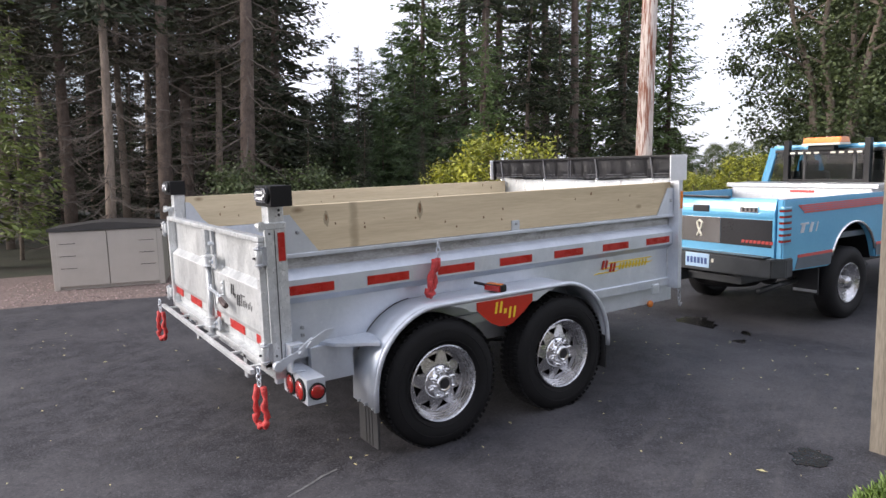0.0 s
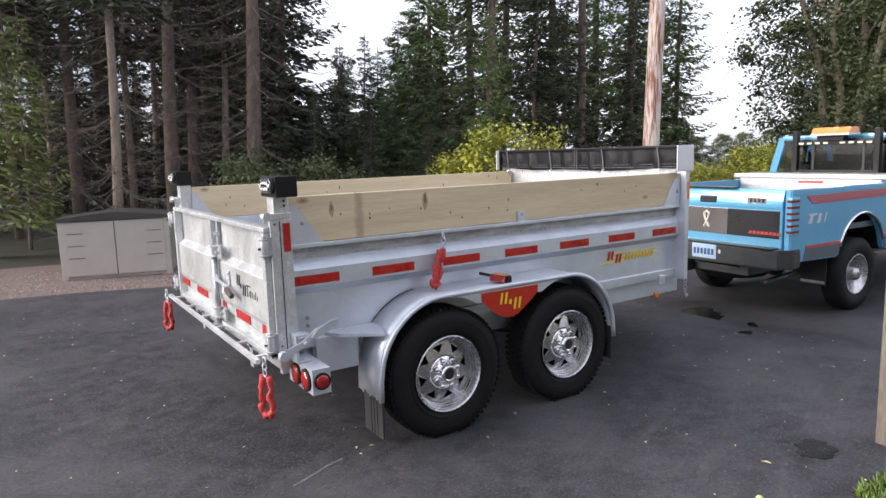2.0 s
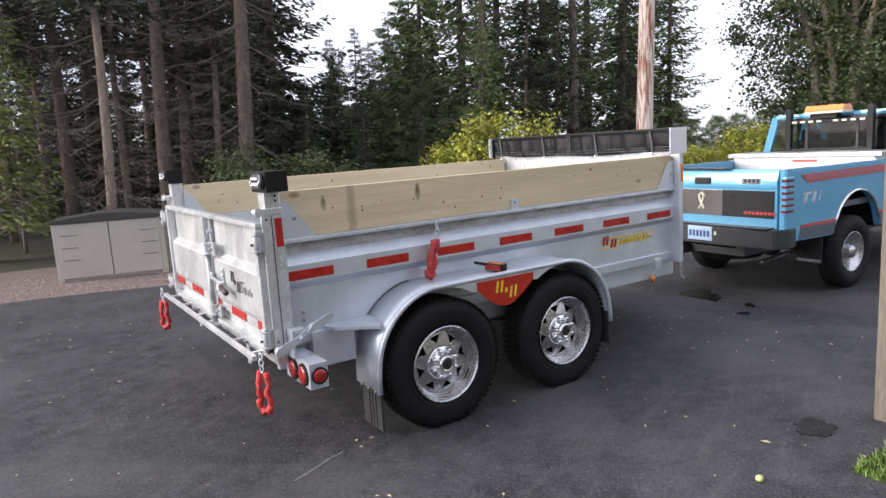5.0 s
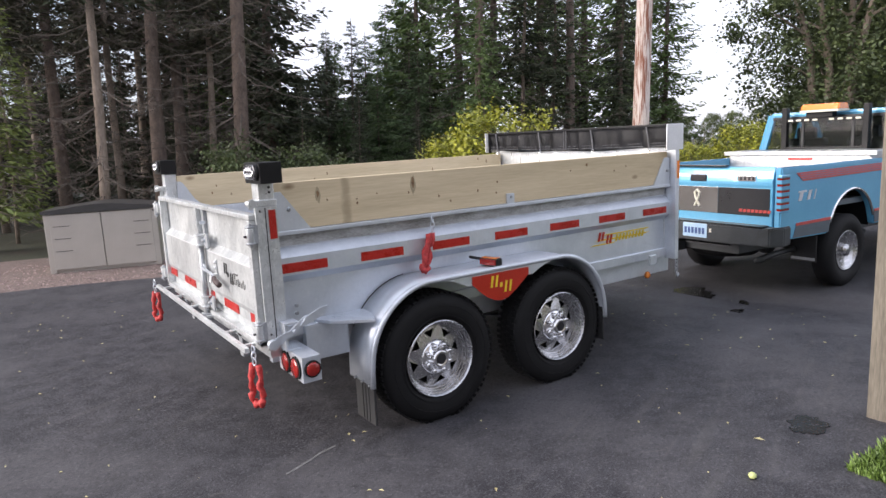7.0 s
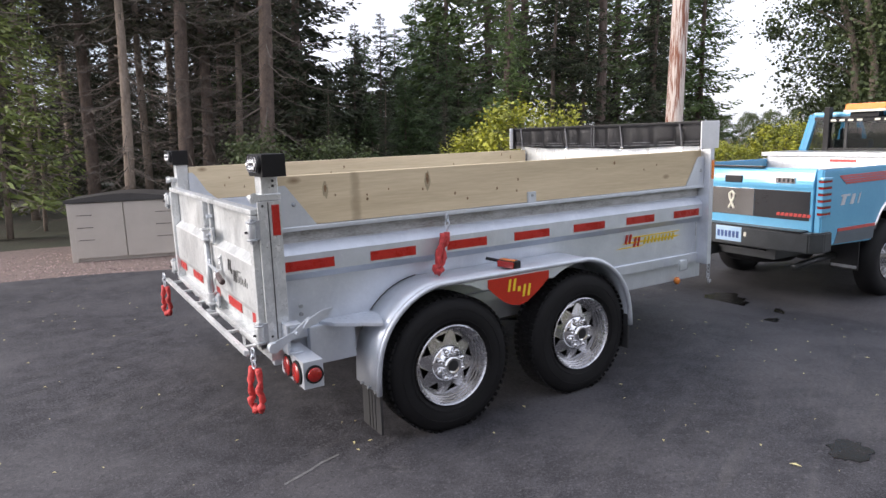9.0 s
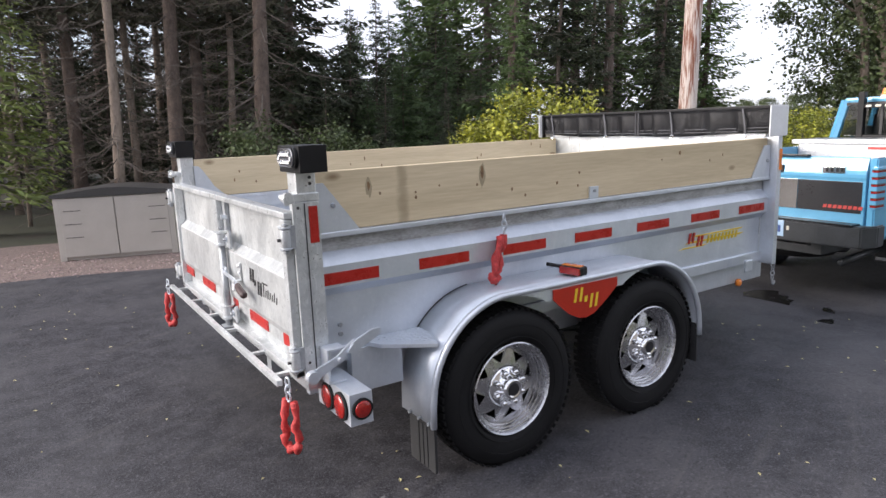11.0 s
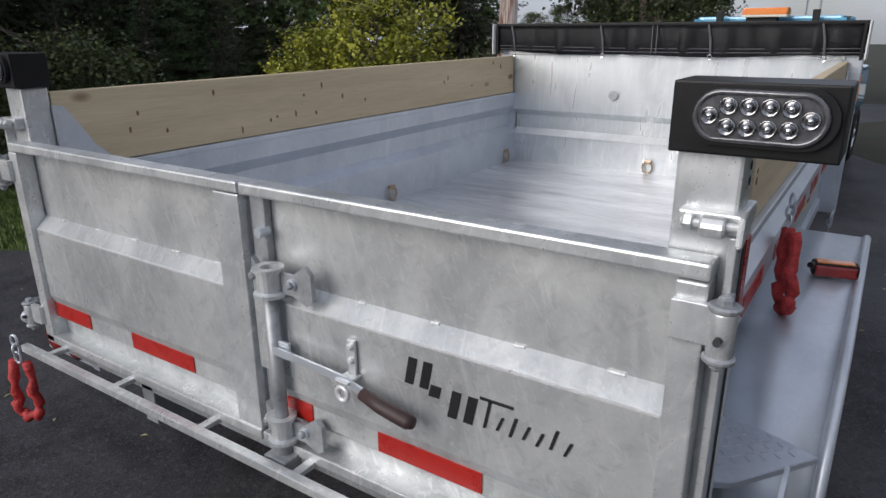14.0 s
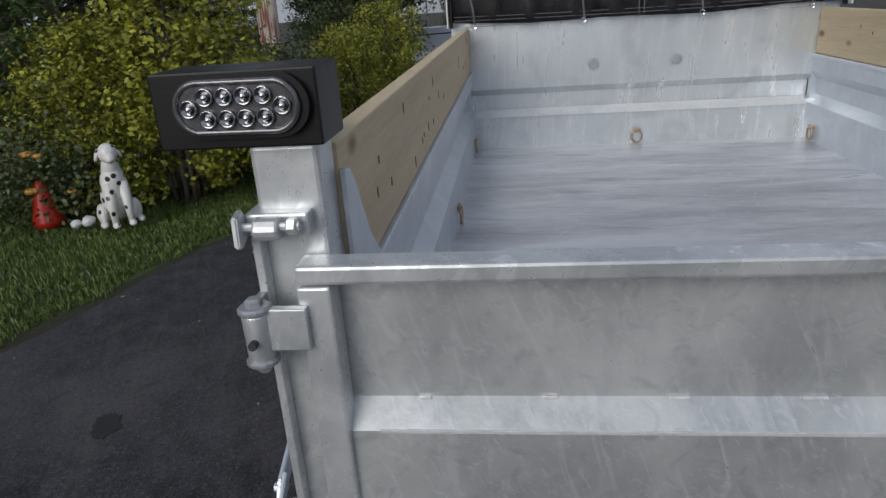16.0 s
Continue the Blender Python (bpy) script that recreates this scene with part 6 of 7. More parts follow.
def spruce(h, seed, bare, spread, label, dark=False, density=1.0, pale=False, mat=None):
    tb, lb, me = spruce_meshes(h, seed, bare, spread, density, 0.0095 if pale else 0.0135)
    e = thing("spruce_tree", label, "tree", (0, 0, 0), 0, "spruces along the drive")
    part("trunk", tb, BARK_PALE if pale else BARK, e, "", True)
    tagged(part("branchwork", lb, TWIG, e), kind="stuff")
    me.materials.append(mat or (NEEDLE_DARK if dark else NEEDLE))
    c = tagged(new("crown", me), kind="stuff")
    c.parent = e
    return e


def plant(e, at, turn=0, size=1.0, first=[True]):
    q = Vector((0, 0, 1)).rotation_difference(GRAV.normalized()).to_matrix().to_4x4()
    m = Matrix.Translation((at[0], at[1], -0.05 + fall(at[0]))) @ q @ pose(0, 0, 0, 0, 0, turn) @ Matrix.Diagonal((size, size, size, 1))
    if e.name not in PLANTED:
        PLANTED.add(e.name)
        e.matrix_basis = m
        return e
    o = copy_thing(e, m)
    o.scale = (size, size, size)
    return o


PLANTED = set()
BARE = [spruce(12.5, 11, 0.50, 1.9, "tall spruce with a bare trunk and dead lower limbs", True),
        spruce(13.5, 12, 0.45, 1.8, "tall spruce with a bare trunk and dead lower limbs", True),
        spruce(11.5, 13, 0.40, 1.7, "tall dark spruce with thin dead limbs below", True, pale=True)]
FULL = [spruce(9.0, 21, 0.05, 1.75, "full green spruce reaching to the ground", False, 1.2),
        spruce(8.0, 22, 0.03, 1.55, "full green spruce reaching to the ground", False, 1.2),
        spruce(10.0, 23, 0.10, 1.9, "dense dark green spruce", True, 1.2),
        spruce(11.0, 24, 0.20, 1.9, "open green spruce with brown dead limbs below", False, 0.72)]
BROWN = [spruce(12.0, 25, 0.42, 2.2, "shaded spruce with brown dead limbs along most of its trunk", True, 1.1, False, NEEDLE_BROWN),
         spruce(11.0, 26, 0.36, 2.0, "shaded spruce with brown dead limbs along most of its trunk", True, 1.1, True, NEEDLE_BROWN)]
BROAD = [spruce(7.0, 27, 0.02, 2.5, "broad green spruce reaching to the ground", False, 1.5, False, NEEDLE_MID),
         spruce(6.5, 28, 0.02, 2.1, "broad green spruce reaching to the ground", False, 1.5, False, NEEDLE_MID)]
YOUNG = spruce(6.5, 51, 0.10, 1.7, "slim young fir with light green sprays", False, 0.42, True, NEEDLE_LIGHT)
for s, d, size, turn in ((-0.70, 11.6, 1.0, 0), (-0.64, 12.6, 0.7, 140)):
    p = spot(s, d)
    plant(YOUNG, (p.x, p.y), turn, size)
# trunks that stand in front
for kind, x, y, size, turn in ((0, 3.38, 10.75, 1.15, 20), (2, 0.55, 9.5, 0.95, 70), (1, 2.06, 12.3, 1.05, 130), (1, 7.94, 8.6, 0.85, 200), (0, 9.93, 7.9, 0.9, 250), (2, 9.2, 8.6, 0.7, 300),
                               (0, -1.6, 11.0, 1.0, 15), (0, -3.4, 10.6, 1.0, 160), (1, 4.2, 13.6, 1.0, 310), (2, -2.6, 13.4, 1.1, 44)):
    plant(BARE[kind], (x, y), turn, size)
rng = random.Random(5)
# wood with dead limbs behind the chest, its shade put into the needle colour
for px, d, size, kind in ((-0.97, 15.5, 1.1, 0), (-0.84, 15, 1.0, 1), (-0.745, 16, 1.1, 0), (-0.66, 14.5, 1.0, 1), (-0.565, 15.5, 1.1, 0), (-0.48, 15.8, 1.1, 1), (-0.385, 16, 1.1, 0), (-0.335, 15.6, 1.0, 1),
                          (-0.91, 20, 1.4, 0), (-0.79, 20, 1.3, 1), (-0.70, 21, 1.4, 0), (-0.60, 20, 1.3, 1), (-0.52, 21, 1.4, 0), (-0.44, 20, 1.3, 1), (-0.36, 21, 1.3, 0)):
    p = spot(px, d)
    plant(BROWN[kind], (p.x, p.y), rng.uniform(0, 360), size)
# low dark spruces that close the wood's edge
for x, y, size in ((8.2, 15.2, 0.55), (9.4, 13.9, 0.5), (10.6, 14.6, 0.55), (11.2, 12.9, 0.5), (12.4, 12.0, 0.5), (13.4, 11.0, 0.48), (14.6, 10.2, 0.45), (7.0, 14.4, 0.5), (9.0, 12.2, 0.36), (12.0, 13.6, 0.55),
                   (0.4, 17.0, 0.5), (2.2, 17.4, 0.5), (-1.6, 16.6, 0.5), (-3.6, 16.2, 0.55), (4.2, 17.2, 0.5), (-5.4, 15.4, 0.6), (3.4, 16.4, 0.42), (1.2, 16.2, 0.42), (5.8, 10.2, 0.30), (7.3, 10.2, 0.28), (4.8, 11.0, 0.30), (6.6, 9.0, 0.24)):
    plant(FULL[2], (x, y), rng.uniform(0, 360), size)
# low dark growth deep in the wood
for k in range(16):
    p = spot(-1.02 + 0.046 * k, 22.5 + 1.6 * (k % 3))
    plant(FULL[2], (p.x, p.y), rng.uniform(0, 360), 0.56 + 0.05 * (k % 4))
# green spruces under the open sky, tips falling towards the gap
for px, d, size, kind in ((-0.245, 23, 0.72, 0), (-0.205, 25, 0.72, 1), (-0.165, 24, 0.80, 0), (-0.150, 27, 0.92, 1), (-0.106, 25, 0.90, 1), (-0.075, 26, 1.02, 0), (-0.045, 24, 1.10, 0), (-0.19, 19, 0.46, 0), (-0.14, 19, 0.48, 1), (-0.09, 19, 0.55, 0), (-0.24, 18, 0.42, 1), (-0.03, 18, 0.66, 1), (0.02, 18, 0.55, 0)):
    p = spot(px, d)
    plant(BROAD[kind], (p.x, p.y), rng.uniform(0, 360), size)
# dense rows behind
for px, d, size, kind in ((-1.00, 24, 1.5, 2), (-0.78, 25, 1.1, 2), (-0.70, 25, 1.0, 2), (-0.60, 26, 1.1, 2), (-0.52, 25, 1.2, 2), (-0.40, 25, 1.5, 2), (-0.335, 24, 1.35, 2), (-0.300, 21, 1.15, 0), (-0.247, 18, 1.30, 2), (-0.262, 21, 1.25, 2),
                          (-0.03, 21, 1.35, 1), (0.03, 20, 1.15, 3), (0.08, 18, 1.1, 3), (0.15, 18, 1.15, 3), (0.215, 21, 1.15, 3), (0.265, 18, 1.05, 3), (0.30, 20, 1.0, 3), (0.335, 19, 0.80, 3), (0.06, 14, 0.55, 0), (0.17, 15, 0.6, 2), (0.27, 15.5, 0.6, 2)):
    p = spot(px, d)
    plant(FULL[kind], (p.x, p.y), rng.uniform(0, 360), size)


def broadleaf(h, seed, crown_r, label, mat, leaf=0.11, count=9000, name="broadleaf_tree", stems=4, low=0.25, squash=1.0, bark=None, clumps=70, loose=1.0, shoots=0):
    """Several leaning stems, limbs and a gappy crown of single leaves in clumps."""
    rng = random.Random(seed)
    e = thing(name, label, "tree" if name.endswith("tree") else "bush")
    wb = bmesh.new()
    tips = []
    for k in range(stems):
        a = 6.283 * k / stems + rng.uniform(-0.4, 0.4)
        lean = rng.uniform(0.1, 0.35) * crown_r
        top = Vector((math.cos(a) * lean * 1.6, math.sin(a) * lean * 1.6, h * rng.uniform(0.75, 0.95)))
        pts = [Vector((math.cos(a) * 0.12, math.sin(a) * 0.12, 0)).lerp(top, t) + Vector((rng.uniform(-1, 1), rng.uniform(-1, 1), 0)) * 0.03 * h * t for t in (0, 0.2, 0.4, 0.6, 0.8, 1)]
        r = 0.012 * h
        tb = bmesh.new()
        tube(tb, pts, [r, r * 0.85, r * 0.7, r * 0.5, r * 0.33, r * 0.1], 7)
        part("stem", tb, bark or BARK_PALE, e, "", True)
        for j in range(9):
            t = rng.uniform(low, 0.95)
            i = min(4, int(t * 5))
            p = pts[i].lerp(pts[i + 1], t * 5 - i)
            b = rng.uniform(0, 6.283)
            q = p + Vector((math.cos(b), math.sin(b), rng.uniform(0.1, 0.8))) * crown_r * rng.uniform(0.3, 0.6)
            tube(wb, [p, p.lerp(q, 0.5) + Vector((0, 0, 0.05 * crown_r)), q], [r * 0.3, r * 0.2, r * 0.06], 5, ends=False)
            tips.append(q)
    tagged(part("branchwork", wb, bark or BARK_PALE, e), kind="stuff")
    centres = list(tips)
    while len(centres) < clumps:
        a, u, w = rng.uniform(0, 6.283), rng.uniform(0, 1) ** 0.5, rng.uniform(low * 0.8, 1)
        rr = crown_r * u * math.sin(math.pi * min(1, max(0.12, (w - low * 0.6) / (1 - low * 0.6) * 0.85 + 0.12))) ** 0.6
        centres.append(Vector((math.cos(a) * rr, math.sin(a) * rr, h * w)))
    per = count // len(centres)
    verts, faces = [], []
    for c in centres:
        s = crown_r * rng.uniform(0.10, 0.24) * loose
        for _ in range(per):
            p = c + Vector((rng.gauss(0, 1) * s, rng.gauss(0, 1) * s, rng.gauss(0, 0.75) * s * squash))
            if p.z < 0.02:
                continue
            d = Vector((rng.gauss(0, 1), rng.gauss(0, 1), rng.gauss(-0.2, 0.6))).normalized()
            n = Vector((rng.gauss(0, 1), rng.gauss(0, 1), rng.gauss(0.6, 1))).normalized()
            u = d.cross(n)
            if u.length < 0.1:
                continue
            u.normalize()
            z = leaf * rng.uniform(0.6, 1.2)
            i = len(verts)
            verts.extend([p, p + d * z * 0.5 + u * z * 0.34, p + d * z, p + d * z * 0.5 - u * z * 0.34])
            faces.append((i, i + 1, i + 2, i + 3))
    for _ in range(shoots):
        a, u = rng.uniform(0, 6.283), rng.uniform(0.1, 1) ** 0.5
        p = Vector((math.cos(a) * crown_r * u * 0.8, math.sin(a) * crown_r * u * 0.8, h * (0.95 - 0.45 * u * u)))
        d = Vector((math.cos(a) * 0.5 * u, math.sin(a) * 0.5 * u, 1.0)).normalized() * rng.uniform(0.15, 0.50)
        for k in range(14):
            b = rng.uniform(0, 6.283)
            e2 = (Vector((math.cos(b), math.sin(b), 0.5))).normalized() * leaf * rng.uniform(0.7, 1.2)
            w = e2.cross(d).normalized() * leaf * 0.30
            q = p + d * (k / 14)
            i = len(verts)
            verts.extend([q, q + e2 * 0.5 + w, q + e2, q + e2 * 0.5 - w])
            faces.append((i, i + 1, i + 2, i + 3))
    me = bpy.data.meshes.new("crown")
    me.from_pydata([tuple(v) for v in verts], [], faces)
    me.materials.append(mat)
    c = tagged(new("crown", me), kind="stuff")
    c.parent = e
    return e


MAPLE = [broadleaf(10.5, 31, 2.7, "tall broadleaf tree with several pale stems", LEAF, 0.105, 46000, stems=4, clumps=330, loose=0.46),
         broadleaf(9.0, 32, 2.5, "tall broadleaf tree with several pale stems", LEAF, 0.105, 40000, stems=3, clumps=280, loose=0.46)]
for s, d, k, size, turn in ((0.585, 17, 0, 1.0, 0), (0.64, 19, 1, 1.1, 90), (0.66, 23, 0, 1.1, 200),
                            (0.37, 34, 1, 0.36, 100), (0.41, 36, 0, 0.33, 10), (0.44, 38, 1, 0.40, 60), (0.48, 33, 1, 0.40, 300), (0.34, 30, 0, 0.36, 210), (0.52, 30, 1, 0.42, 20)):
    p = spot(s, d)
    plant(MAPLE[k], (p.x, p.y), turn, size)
YELLOW_BUSH = broadleaf(2.0, 41, 0.95, "yellow-green leafy shrub on the lawn", LEAF_YELLOW, 0.058, 9500, "shrub", 6, 0.1, bark=TWIG, clumps=130, loose=0.55, shoots=110)
GREEN_BUSH = broadleaf(1.7, 42, 0.9, "dark green leafy shrub on the lawn", LEAF, 0.07, 6000, "shrub", 6, 0.1, bark=TWIG, clumps=90)
for k, x, y, size, turn in ((0, 5.40, 5.0, 1.08, 0), (0, 5.05, 5.65, 0.88, 70), (0, 6.1, 5.0, 0.72, 140), (0, 6.7, 4.7, 0.65, 220), (1, 7.6, 5.0, 0.85, 20), (1, 4.75, 5.85, 0.42, 10), (1, 8.5, 4.9, 0.8, 70), (0, 9.3, 4.2, 0.75, 250), (0, 10.4, 3.9, 0.9, 33),
                            (1, 12.5, 5.2, 1.1, 200), (1, 2.9, 9.6, 1.0, 120), (1, 4.4, 9.6, 1.0, 190), (1, 14.5, 4.6, 1.1, 100), (1, 30.5, -3.9, 2.3, 40), (1, 33.0, -2.2, 1.7, 75)):
    plant((YELLOW_BUSH, GREEN_BUSH)[k], (x, y), turn, size)
# further trees beyond the truck
for k, x, y, size, turn in ((0, 29, -3.4, 1.15, 40), (1, 31, -6.4, 1.1, 130), (1, 44, 5.6, 0.34, 20), (0, 48, 2.5, 0.26, 300), (0, 34, 10, 0.6, 60), (0, 24, 8.5, 0.6, 200)):
    plant(MAPLE[k], (x, y), turn, size)

# ---- garden ornaments ----
def ball(bm, c, r, m=None, seg=14):
    res = bmesh.ops.create_uvsphere(bm, u_segments=seg, v_segments=seg * 2 // 3, radius=1.0)
    t = Matrix.Translation(c) @ (m or Matrix()) @ Matrix.Diagonal((*r, 1))
    bmesh.ops.transform(bm, matrix=t, verts=res["verts"])


bm = bmesh.new()
tilt = Matrix.Rotation(radians(-14), 4, "Y")
ball(bm, (0.06, 0, 0.20), (0.15, 0.12, 0.18))
ball(bm, (-0.02, 0, 0.34), (0.11, 0.10, 0.20), tilt)
ball(bm, (-0.06, 0, 0.47), (0.07, 0.07, 0.13), tilt)
ball(bm, (-0.10, 0, 0.605), (0.085, 0.075, 0.08))
ball(bm, (-0.185, 0, 0.575), (0.06, 0.042, 0.038))
for s in (-1, 1):
    ball(bm, (-0.085, s * 0.078, 0.60), (0.035, 0.016, 0.055), Matrix.Rotation(s * 0.35, 4, "X"))
    tube(bm, [(-0.08, s * 0.055, 0.36), (-0.12, s * 0.06, 0.16), (-0.125, s * 0.062, 0.03)], [0.045, 0.032, 0.028], 10)
    ball(bm, (-0.155, s * 0.062, 0.025), (0.05, 0.03, 0.025))
    ball(bm, (0.05, s * 0.125, 0.09), (0.10, 0.05, 0.09))
    ball(bm, (-0.06, s * 0.14, 0.025), (0.07, 0.032, 0.025))
dog = part("dog_statue", bm, DOG_WHITE, None, "", True)
dog.matrix_basis = pose(4.13, 4.97, -0.025, 0, 0, 38)
tagged(dog, "white spotted sitting dog statue on the lawn", "statue")
bm = bmesh.new()
lathe(bm, [(0.13, 0.0), (0.12, 0.05), (0.07, 0.24), (0.045, 0.34), (0.02, 0.38)], 18, "Z")
cone = part("garden_ornament", bm, RED_PAINT, None, "", True)
cone.matrix_basis = pose(4.12, 5.62, -0.02)
tagged(cone, "plain red cone-shaped garden ornament among flowers", "ornament")
for x, y, r in ((3.98, 5.28, 0.05), (4.03, 5.20, 0.06)):
    bm = bmesh.new()
    ball(bm, (0, 0, r * 0.7), (r, r * 0.8, r * 0.75))
    for v in bm.verts:
        v.co += v.normal * 0 + Vector(noise.noise_vector(v.co * 40)) * r * 0.25
    st = part("white_stone", bm, WHITE_PAINT, None, "", True)
    st.matrix_basis = pose(x, y, -0.015)
    tagged(st, "small lumpy white stone on the grass", "stone", "white stones")
ROSE = material("orange_petals", 0.6, 0.0, (0.75, 0.42, 0.10), (0.6, 0.28, 0.06), 30, 90, 0.1)
rose = thing("rose_bush", "leafy rose bush with a few orange-yellow blooms", "bush", (4.30, 5.75, -0.03))
rr = random.Random(8)
verts, faces = [], []
for _ in range(2600):
    c = Vector((rr.gauss(0, 0.22), rr.gauss(0, 0.26), abs(rr.gauss(0.35, 0.22))))
    d = Vector((rr.gauss(0, 1), rr.gauss(0, 1), rr.gauss(0, 0.7))).normalized() * 0.05
    u = d.cross(Vector((rr.gauss(0, 1), rr.gauss(0, 1), 1))).normalized() * 0.018
    i = len(verts)
    verts.extend([c, c + d * 0.5 + u, c + d, c + d * 0.5 - u])
    faces.append((i, i + 1, i + 2, i + 3))
me = bpy.data.meshes.new("foliage")
me.from_pydata([tuple(v) for v in verts], [], faces)
me.materials.append(LEAF)
fo = tagged(new("foliage", me), kind="stuff")
fo.parent = rose
for x, y, z, r in ((-0.22, -0.12, 0.62, 0.045), (-0.20, -0.20, 0.60, 0.035), (-0.24, -0.10, 0.32, 0.05), (-0.2, -0.42, 0.30, 0.03)):
    bm = bmesh.new()
    for k in range(7):
        a = k * 0.9
        ball(bm, (x + math.cos(a) * r * 0.6, y + math.sin(a) * r * 0.6, z), (r * 0.6, r * 0.6, r * 0.5), None, 6)
    part("bloom", bm, ROSE, rose, "orange-yellow bloom", True)
stump = thing("tree_stump", "tall grey-brown sawn tree stump at the wood's edge", "tree stump", (4.35, 7.17, -0.05))
bm = bmesh.new()
tube(bm, [(0, 0, 0), (0.005, 0, 0.25), (0.0, 0.005, 0.6), (0.006, 0, 0.94)], [0.150, 0.120, 0.110, 0.112], 18)
for k in range(12):
    a = k * 2.4
    d = Vector((math.cos(a), math.sin(a), 0.1))
    tube(bm, [Vector((0, 0, 0.12 + k * 0.066)) + d * 0.09, Vector((0, 0, 0.12 + k * 0.066)) + d * 0.135], [0.018, 0.010], 6)
for v in bm.verts:
    v.co += Vector(noise.noise_vector(v.co * 9)) * 0.010
part("stump_trunk", bm, BARK, stump, "", True)
brush = thing("brush_pile", "tangled pile of dry grey branches beside the stump", "branches", (4.9, 7.0, -0.03), 0, "", "stuff")
bm = bmesh.new()
for _ in range(26):
    p = Vector((rr.uniform(-0.5, 0.6), rr.uniform(-0.5, 0.5), rr.uniform(0.02, 0.1)))
    q = p + Vector((rr.uniform(-0.7, 0.7), rr.uniform(-0.7, 0.7), rr.uniform(0.0, 0.75)))
    m_ = p.lerp(q, 0.5) + Vector((rr.uniform(-0.1, 0.1), rr.uniform(-0.1, 0.1), 0.1))
    tube(bm, [p, m_, q], [0.014, 0.010, 0.004], 5, ends=False)
part("branch", bm, TWIG, brush)["kind"] = "stuff"

# ---- marks and litter on the drive ----
def blot(name, x, y, rx, ry, mat, z, label, category, seed, turn=0, rough=0.3):
    r_ = random.Random(seed)
    bm = bmesh.new()
    pts = []
    for k in range(28):
        t = 2 * math.pi * k / 28
        f = 1 + rough * (noise.noise(Vector((math.cos(t) * 1.7, math.sin(t) * 1.7, seed))) + 0.5 * r_.uniform(-1, 1))
        pts.append((rx * f * math.cos(t), ry * f * math.sin(t)))
    prism(bm, pts, "Z", 0.0, z)
    o = part(name, bm, mat)
    o.matrix_basis = pose(x, y, fall(x), 0, 0, turn)
    return tagged(o, label, category)


blot("drain_hollow", 2.33, -1.475, 0.120, 0.085, WET, 0.004, "dark wet hollow in the asphalt with grass bits", "stain", 3, 20)
blot("oil_stain", 4.85, 1.0, 0.34, 0.22, WET, 0.003, "dark wet oil stain on the asphalt", "stain", 5, 20)
blot("oil_stain", 4.4, 0.22, 0.12, 0.05, WET, 0.003, "dark wet oil stain on the asphalt", "stain", 6, 0)
blot("oil_stain", 4.9, 0.45, 0.14, 0.05, WET, 0.003, "small dark oil spot on the asphalt", "stain", 7, 30)
blot("oil_stain", 1.326, 3.403, 0.10, 0.055, DAMP, 0.003, "small dark damp spot on the asphalt", "stain", 8, 30)
bm = bmesh.new()
pts = [(-0.02, -0.20), (0.05, -0.175), (0.13, -0.14), (0.20, -0.105), (0.30, -0.075)]
prism(bm, [(x, y - 0.007) for x, y in pts] + [(x, y + 0.007 + 0.004 * (k % 2)) for k, (x, y) in enumerate(reversed(pts))], "Z", 0.0, 0.002)
tagged(part("chalk_line", bm, CHALK), "pale scuffed chalk line on the asphalt", "mark")
LEAF_DRY = material("dry_leaf", 0.7, 0.0, (0.55, 0.52, 0.28), (0.36, 0.30, 0.14), 30, 90, 0.1)
verts, faces = [], []
for _ in range(320):
    x, y = rr.uniform(-2.5, 5), rr.uniform(-2.6, 5.5)
    s = rr.uniform(0.006, 0.018) * (1.6 if rr.random() < 0.06 else 1)
    a = rr.uniform(0, 6.283)
    i = len(verts)
    for k, (u, v) in enumerate(((-1, 0), (0, 0.45), (1, 0), (0, -0.45))):
        verts.append((x + s * (u * math.cos(a) - v * math.sin(a)), y + s * (u * math.sin(a) + v * math.cos(a)), fall(x) + 0.003 + 0.004 * (k % 2)))
    faces.append((i, i + 1, i + 2, i + 3))
me = bpy.data.meshes.new("leaf_litter")
me.from_pydata(verts, [], faces)
me.materials.append(LEAF_DRY)
tagged(new("leaf_litter", me), "small dry leaf scraps scattered on the asphalt", "litter", "", "stuff")
apple = bmesh.new()
ball(apple, (0, 0, 0.025), (0.03, 0.03, 0.026))
apple = part("green_apple", apple, material("pale_green_skin", 0.4, 0.0, (0.55, 0.60, 0.25), (0.45, 0.5, 0.2), 20, 80, 0), None, "", True)
apple.matrix_basis = pose(1.62, -1.60, 0) @ Matrix.Diagonal((0.6, 0.6, 0.6, 1))
tagged(apple, "small pale green fallen apple on the asphalt", "apple")


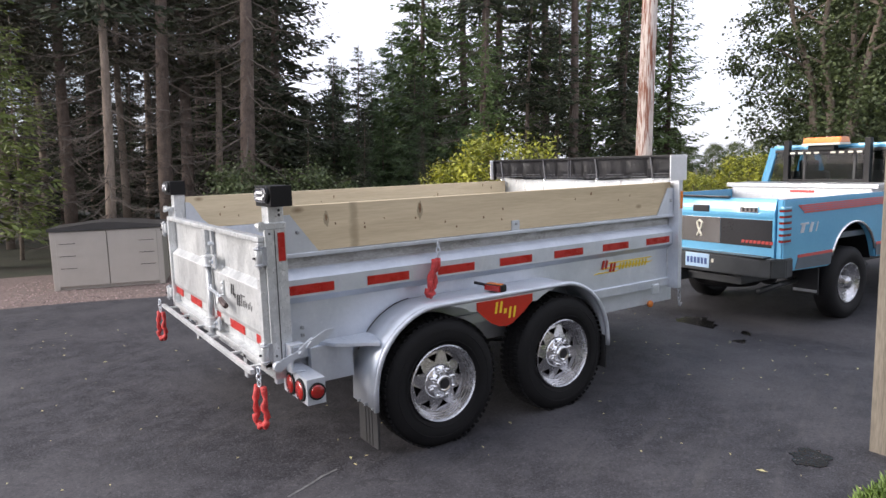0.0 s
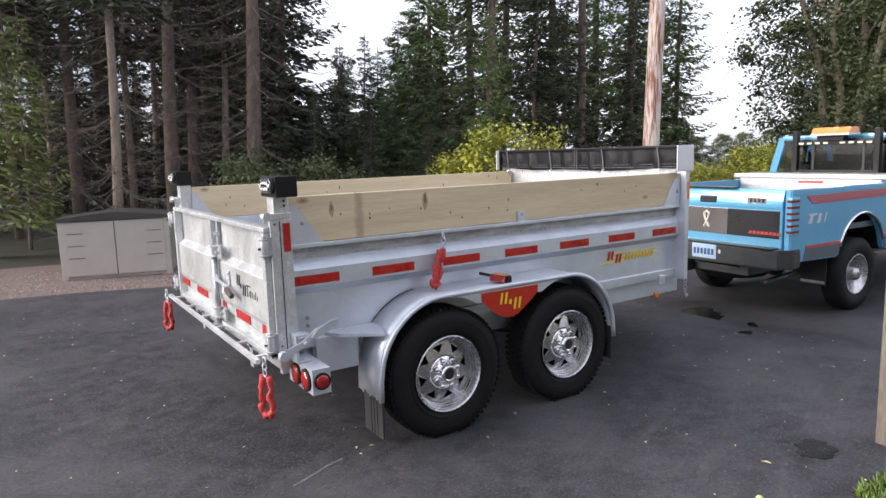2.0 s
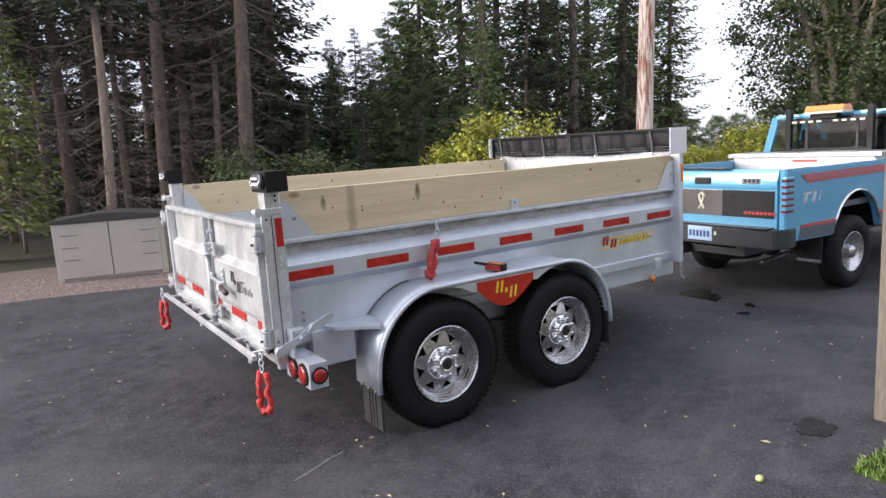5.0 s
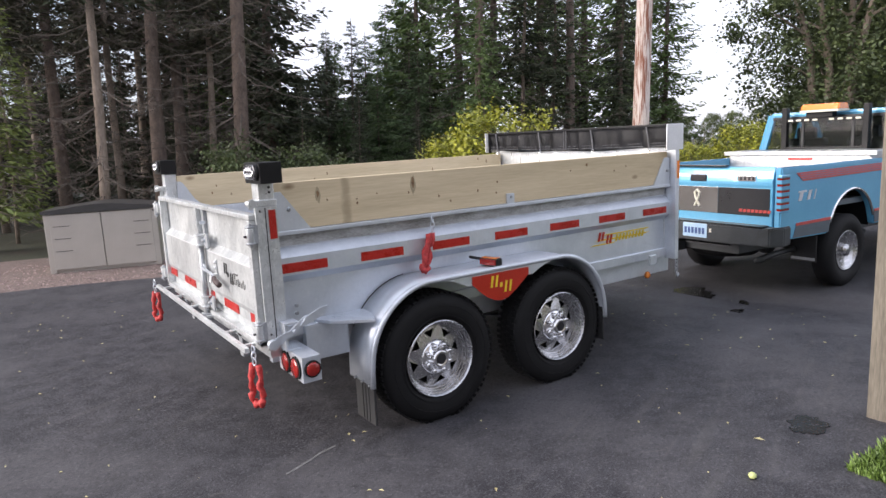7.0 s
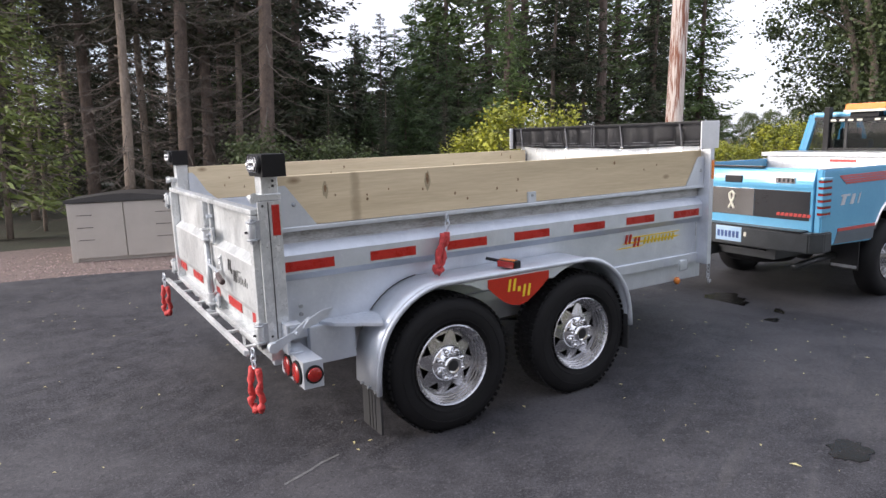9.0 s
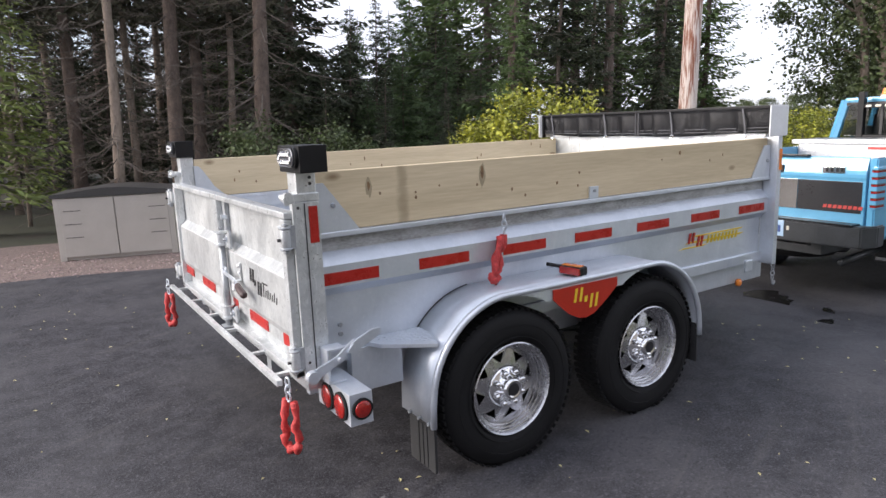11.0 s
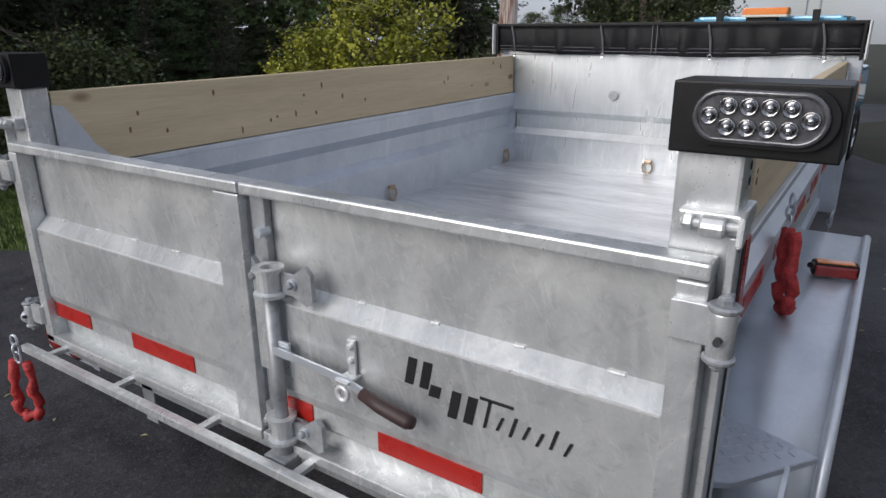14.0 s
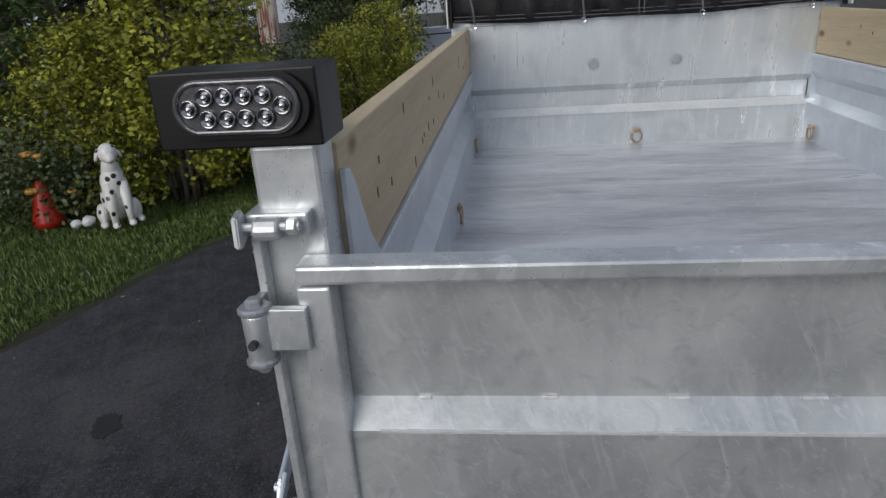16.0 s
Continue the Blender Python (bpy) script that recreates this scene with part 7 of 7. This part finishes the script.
def grass(name, region, count, hmin, hmax, z, seed, label, mat=GRASS):
    """Single bent blades inside a box of ground kept by a test."""
    r_ = random.Random(seed)
    (x0, x1, y0, y1), keep = region
    verts, faces = [], []
    while len(faces) < count:
        x, y = r_.uniform(x0, x1), r_.uniform(y0, y1)
        if not keep(x, y):
            continue
        h, a = r_.uniform(hmin, hmax), r_.uniform(0, 6.283)
        w, l = 0.0035 + h * 0.03, h * r_.uniform(0.2, 0.8)
        c, s = math.cos(a), math.sin(a)
        zz = z + fall(x)
        i = len(verts)
        verts.extend([(x - s * w, y + c * w, zz), (x + s * w, y - c * w, zz), (x + c * l * 0.4 + s * w * 0.7, y + s * l * 0.4 - c * w * 0.7, zz + h * 0.65), (x + c * l, y + s * l, zz + h)])
        faces.append((i, i + 1, i + 2, i + 3))
    me = bpy.data.meshes.new(name)
    me.from_pydata(verts, [], faces)
    me.materials.append(mat)
    return tagged(new(name, me), label, "grass", "", "stuff")


def edge_y(x):
    """The lawn's edge along the drive."""
    line = ((0.9, 5.6), (1.3, 4.9), (1.47, 4.62), (1.68, 4.44), (2.2, 4.25), (2.6, 4.13), (3.1, 4.02), (3.9, 3.80), (8.0, 3.05), (12, 2.6))
    for (xa, ya), (xb, yb) in zip(line, line[1:]):
        if xa <= x <= xb:
            return ya + (yb - ya) * (x - xa) / (xb - xa)
    return 9.9


grass("lawn_grass", ((1.0, 6.0, 3.4, 7.2), lambda x, y: y > edge_y(x) + 0.10 + 0.05 * math.sin(x * 9)), 42000, 0.02, 0.06, -0.006, 61, "short green lawn grass")
grass("lawn_grass", ((6.0, 12.0, 2.6, 5.5), lambda x, y: y > edge_y(x) + 0.02), 7000, 0.03, 0.07, -0.006, 63, "short green lawn grass")
grass("verge_grass", ((2.0, 3.6, -3.2, -1.82), lambda x, y: True), 30000, 0.02, 0.055, -0.004, 62, "longer bright green verge grass", GRASS_BRIGHT)
# blades here take the grass copy coloured for shade
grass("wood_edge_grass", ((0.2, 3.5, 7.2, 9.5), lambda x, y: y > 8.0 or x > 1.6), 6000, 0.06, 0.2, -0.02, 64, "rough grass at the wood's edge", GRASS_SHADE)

# loose stones of the gravel strip
verts, faces = [], []
for _ in range(5200):
    x, y = rr.uniform(-6.0, 1.3), rr.uniform(5.9, 8.4)
    if y < 6.35 - 0.22 * (x + 1.6) * (1 if x > -1.6 else 0.4) - 0.1:
        continue
    s = rr.uniform(0.008, 0.022)
    i = len(verts)
    a = rr.uniform(0, 1.5)
    for k in range(4):
        verts.append((x + s * math.cos(a + k * 1.571), y + s * math.sin(a + k * 1.571), -0.014))
    verts.append((x + s * rr.uniform(-0.3, 0.3), y + s * rr.uniform(-0.3, 0.3), -0.014 + s * rr.uniform(0.6, 1.0)))
    faces.extend([(i + k, i + (k + 1) % 4, i + 4) for k in range(4)])
me = bpy.data.meshes.new("gravel_stones")
me.from_pydata(verts, [], faces)
me.materials.append(material("gravel_stone", 0.85, 0.0, (0.30, 0.22, 0.20), (0.16, 0.12, 0.11), 10, 60, 0.1, vary=0.45))
tagged(new("gravel_stones", me), "loose reddish grey gravel stones", "gravel", "", "stuff")


# ---- far end of the drive ----
def glass_pane():
    bm = bmesh.new()
    prism(bm, [(-0.72, 0), (0.72, 0), (0.62, 0.52), (-0.62, 0.52)], "X", -0.004, 0.004)
    return bm


def parked_car(at, turn, paint, label):
    e = thing("parked_car", label, "car", at, turn)
    prof = [(-2.1, 0.35), (-2.15, 0.7), (-1.9, 0.85), (-1.2, 0.92), (-0.6, 1.38), (0.7, 1.40), (1.45, 0.95), (2.05, 0.85), (2.15, 0.5), (2.1, 0.35)]
    part("car_body", prism(bmesh.new(), prof, "Y", -0.85, 0.85, 0.05), paint, e)
    for s in (-1, 1):
        bm = bmesh.new()
        prism(bm, [(-1.0, 0.96), (-0.55, 1.32), (0.05, 1.33), (0.05, 0.96)], "Y", s * 0.852, s * 0.857)
        part("side_window", bm, GLASS_DARK, e)
        bm = bmesh.new()
        prism(bm, [(0.10, 0.96), (0.10, 1.33), (0.65, 1.33), (1.25, 0.96)], "Y", s * 0.852, s * 0.857)
        part("side_window", bm, GLASS_DARK, e)
        for x in (-1.35, 1.35):
            w = part("wheel", lathe(bmesh.new(), [(0.31, s * 0.68), (0.32, s * 0.72), (0.32, s * 0.84), (0.30, s * 0.87)], 20, "Y", (x, 0, 0.32)), RUBBER, e, "", True)
            part("rim", lathe(bmesh.new(), [(0.19, s * 0.868), (0.17, s * 0.885), (0.03, s * 0.88)], 16, "Y", (x, 0, 0.32)), BRUSHED, w, "", True)
    g = part("windscreen", glass_pane(), GLASS_DARK, e)
    g.matrix_basis = pose(1.375, 0, 0.99, 0, -59, 0)
    g = part("windscreen", glass_pane(), GLASS_DARK, e)
    g.matrix_basis = pose(-1.17, 0, 0.955, 0, 53, 0)
    return e


parked_car((19.5, 4.3, fall(19.5)), 200, BALSAM, "silver grey car parked at the far lawn edge")
parked_car((24.5, -2.0, fall(24.5)), 172, GREY_PAINT, "dark grey car parked beyond the truck")
for x, y in ((24, 4.75), (25.5, 2.65), (25.5, 2.25)):
    e = thing("flag_post", "slim white post beside the far lawn", "post", (x, y, fall(x) - 0.05), 0, "white posts")
    part("post_shaft", tubes((((0, 0, 0), (0, 0, 4.6)), 0.032), seg=10), WHITE_PAINT, e, "", True)
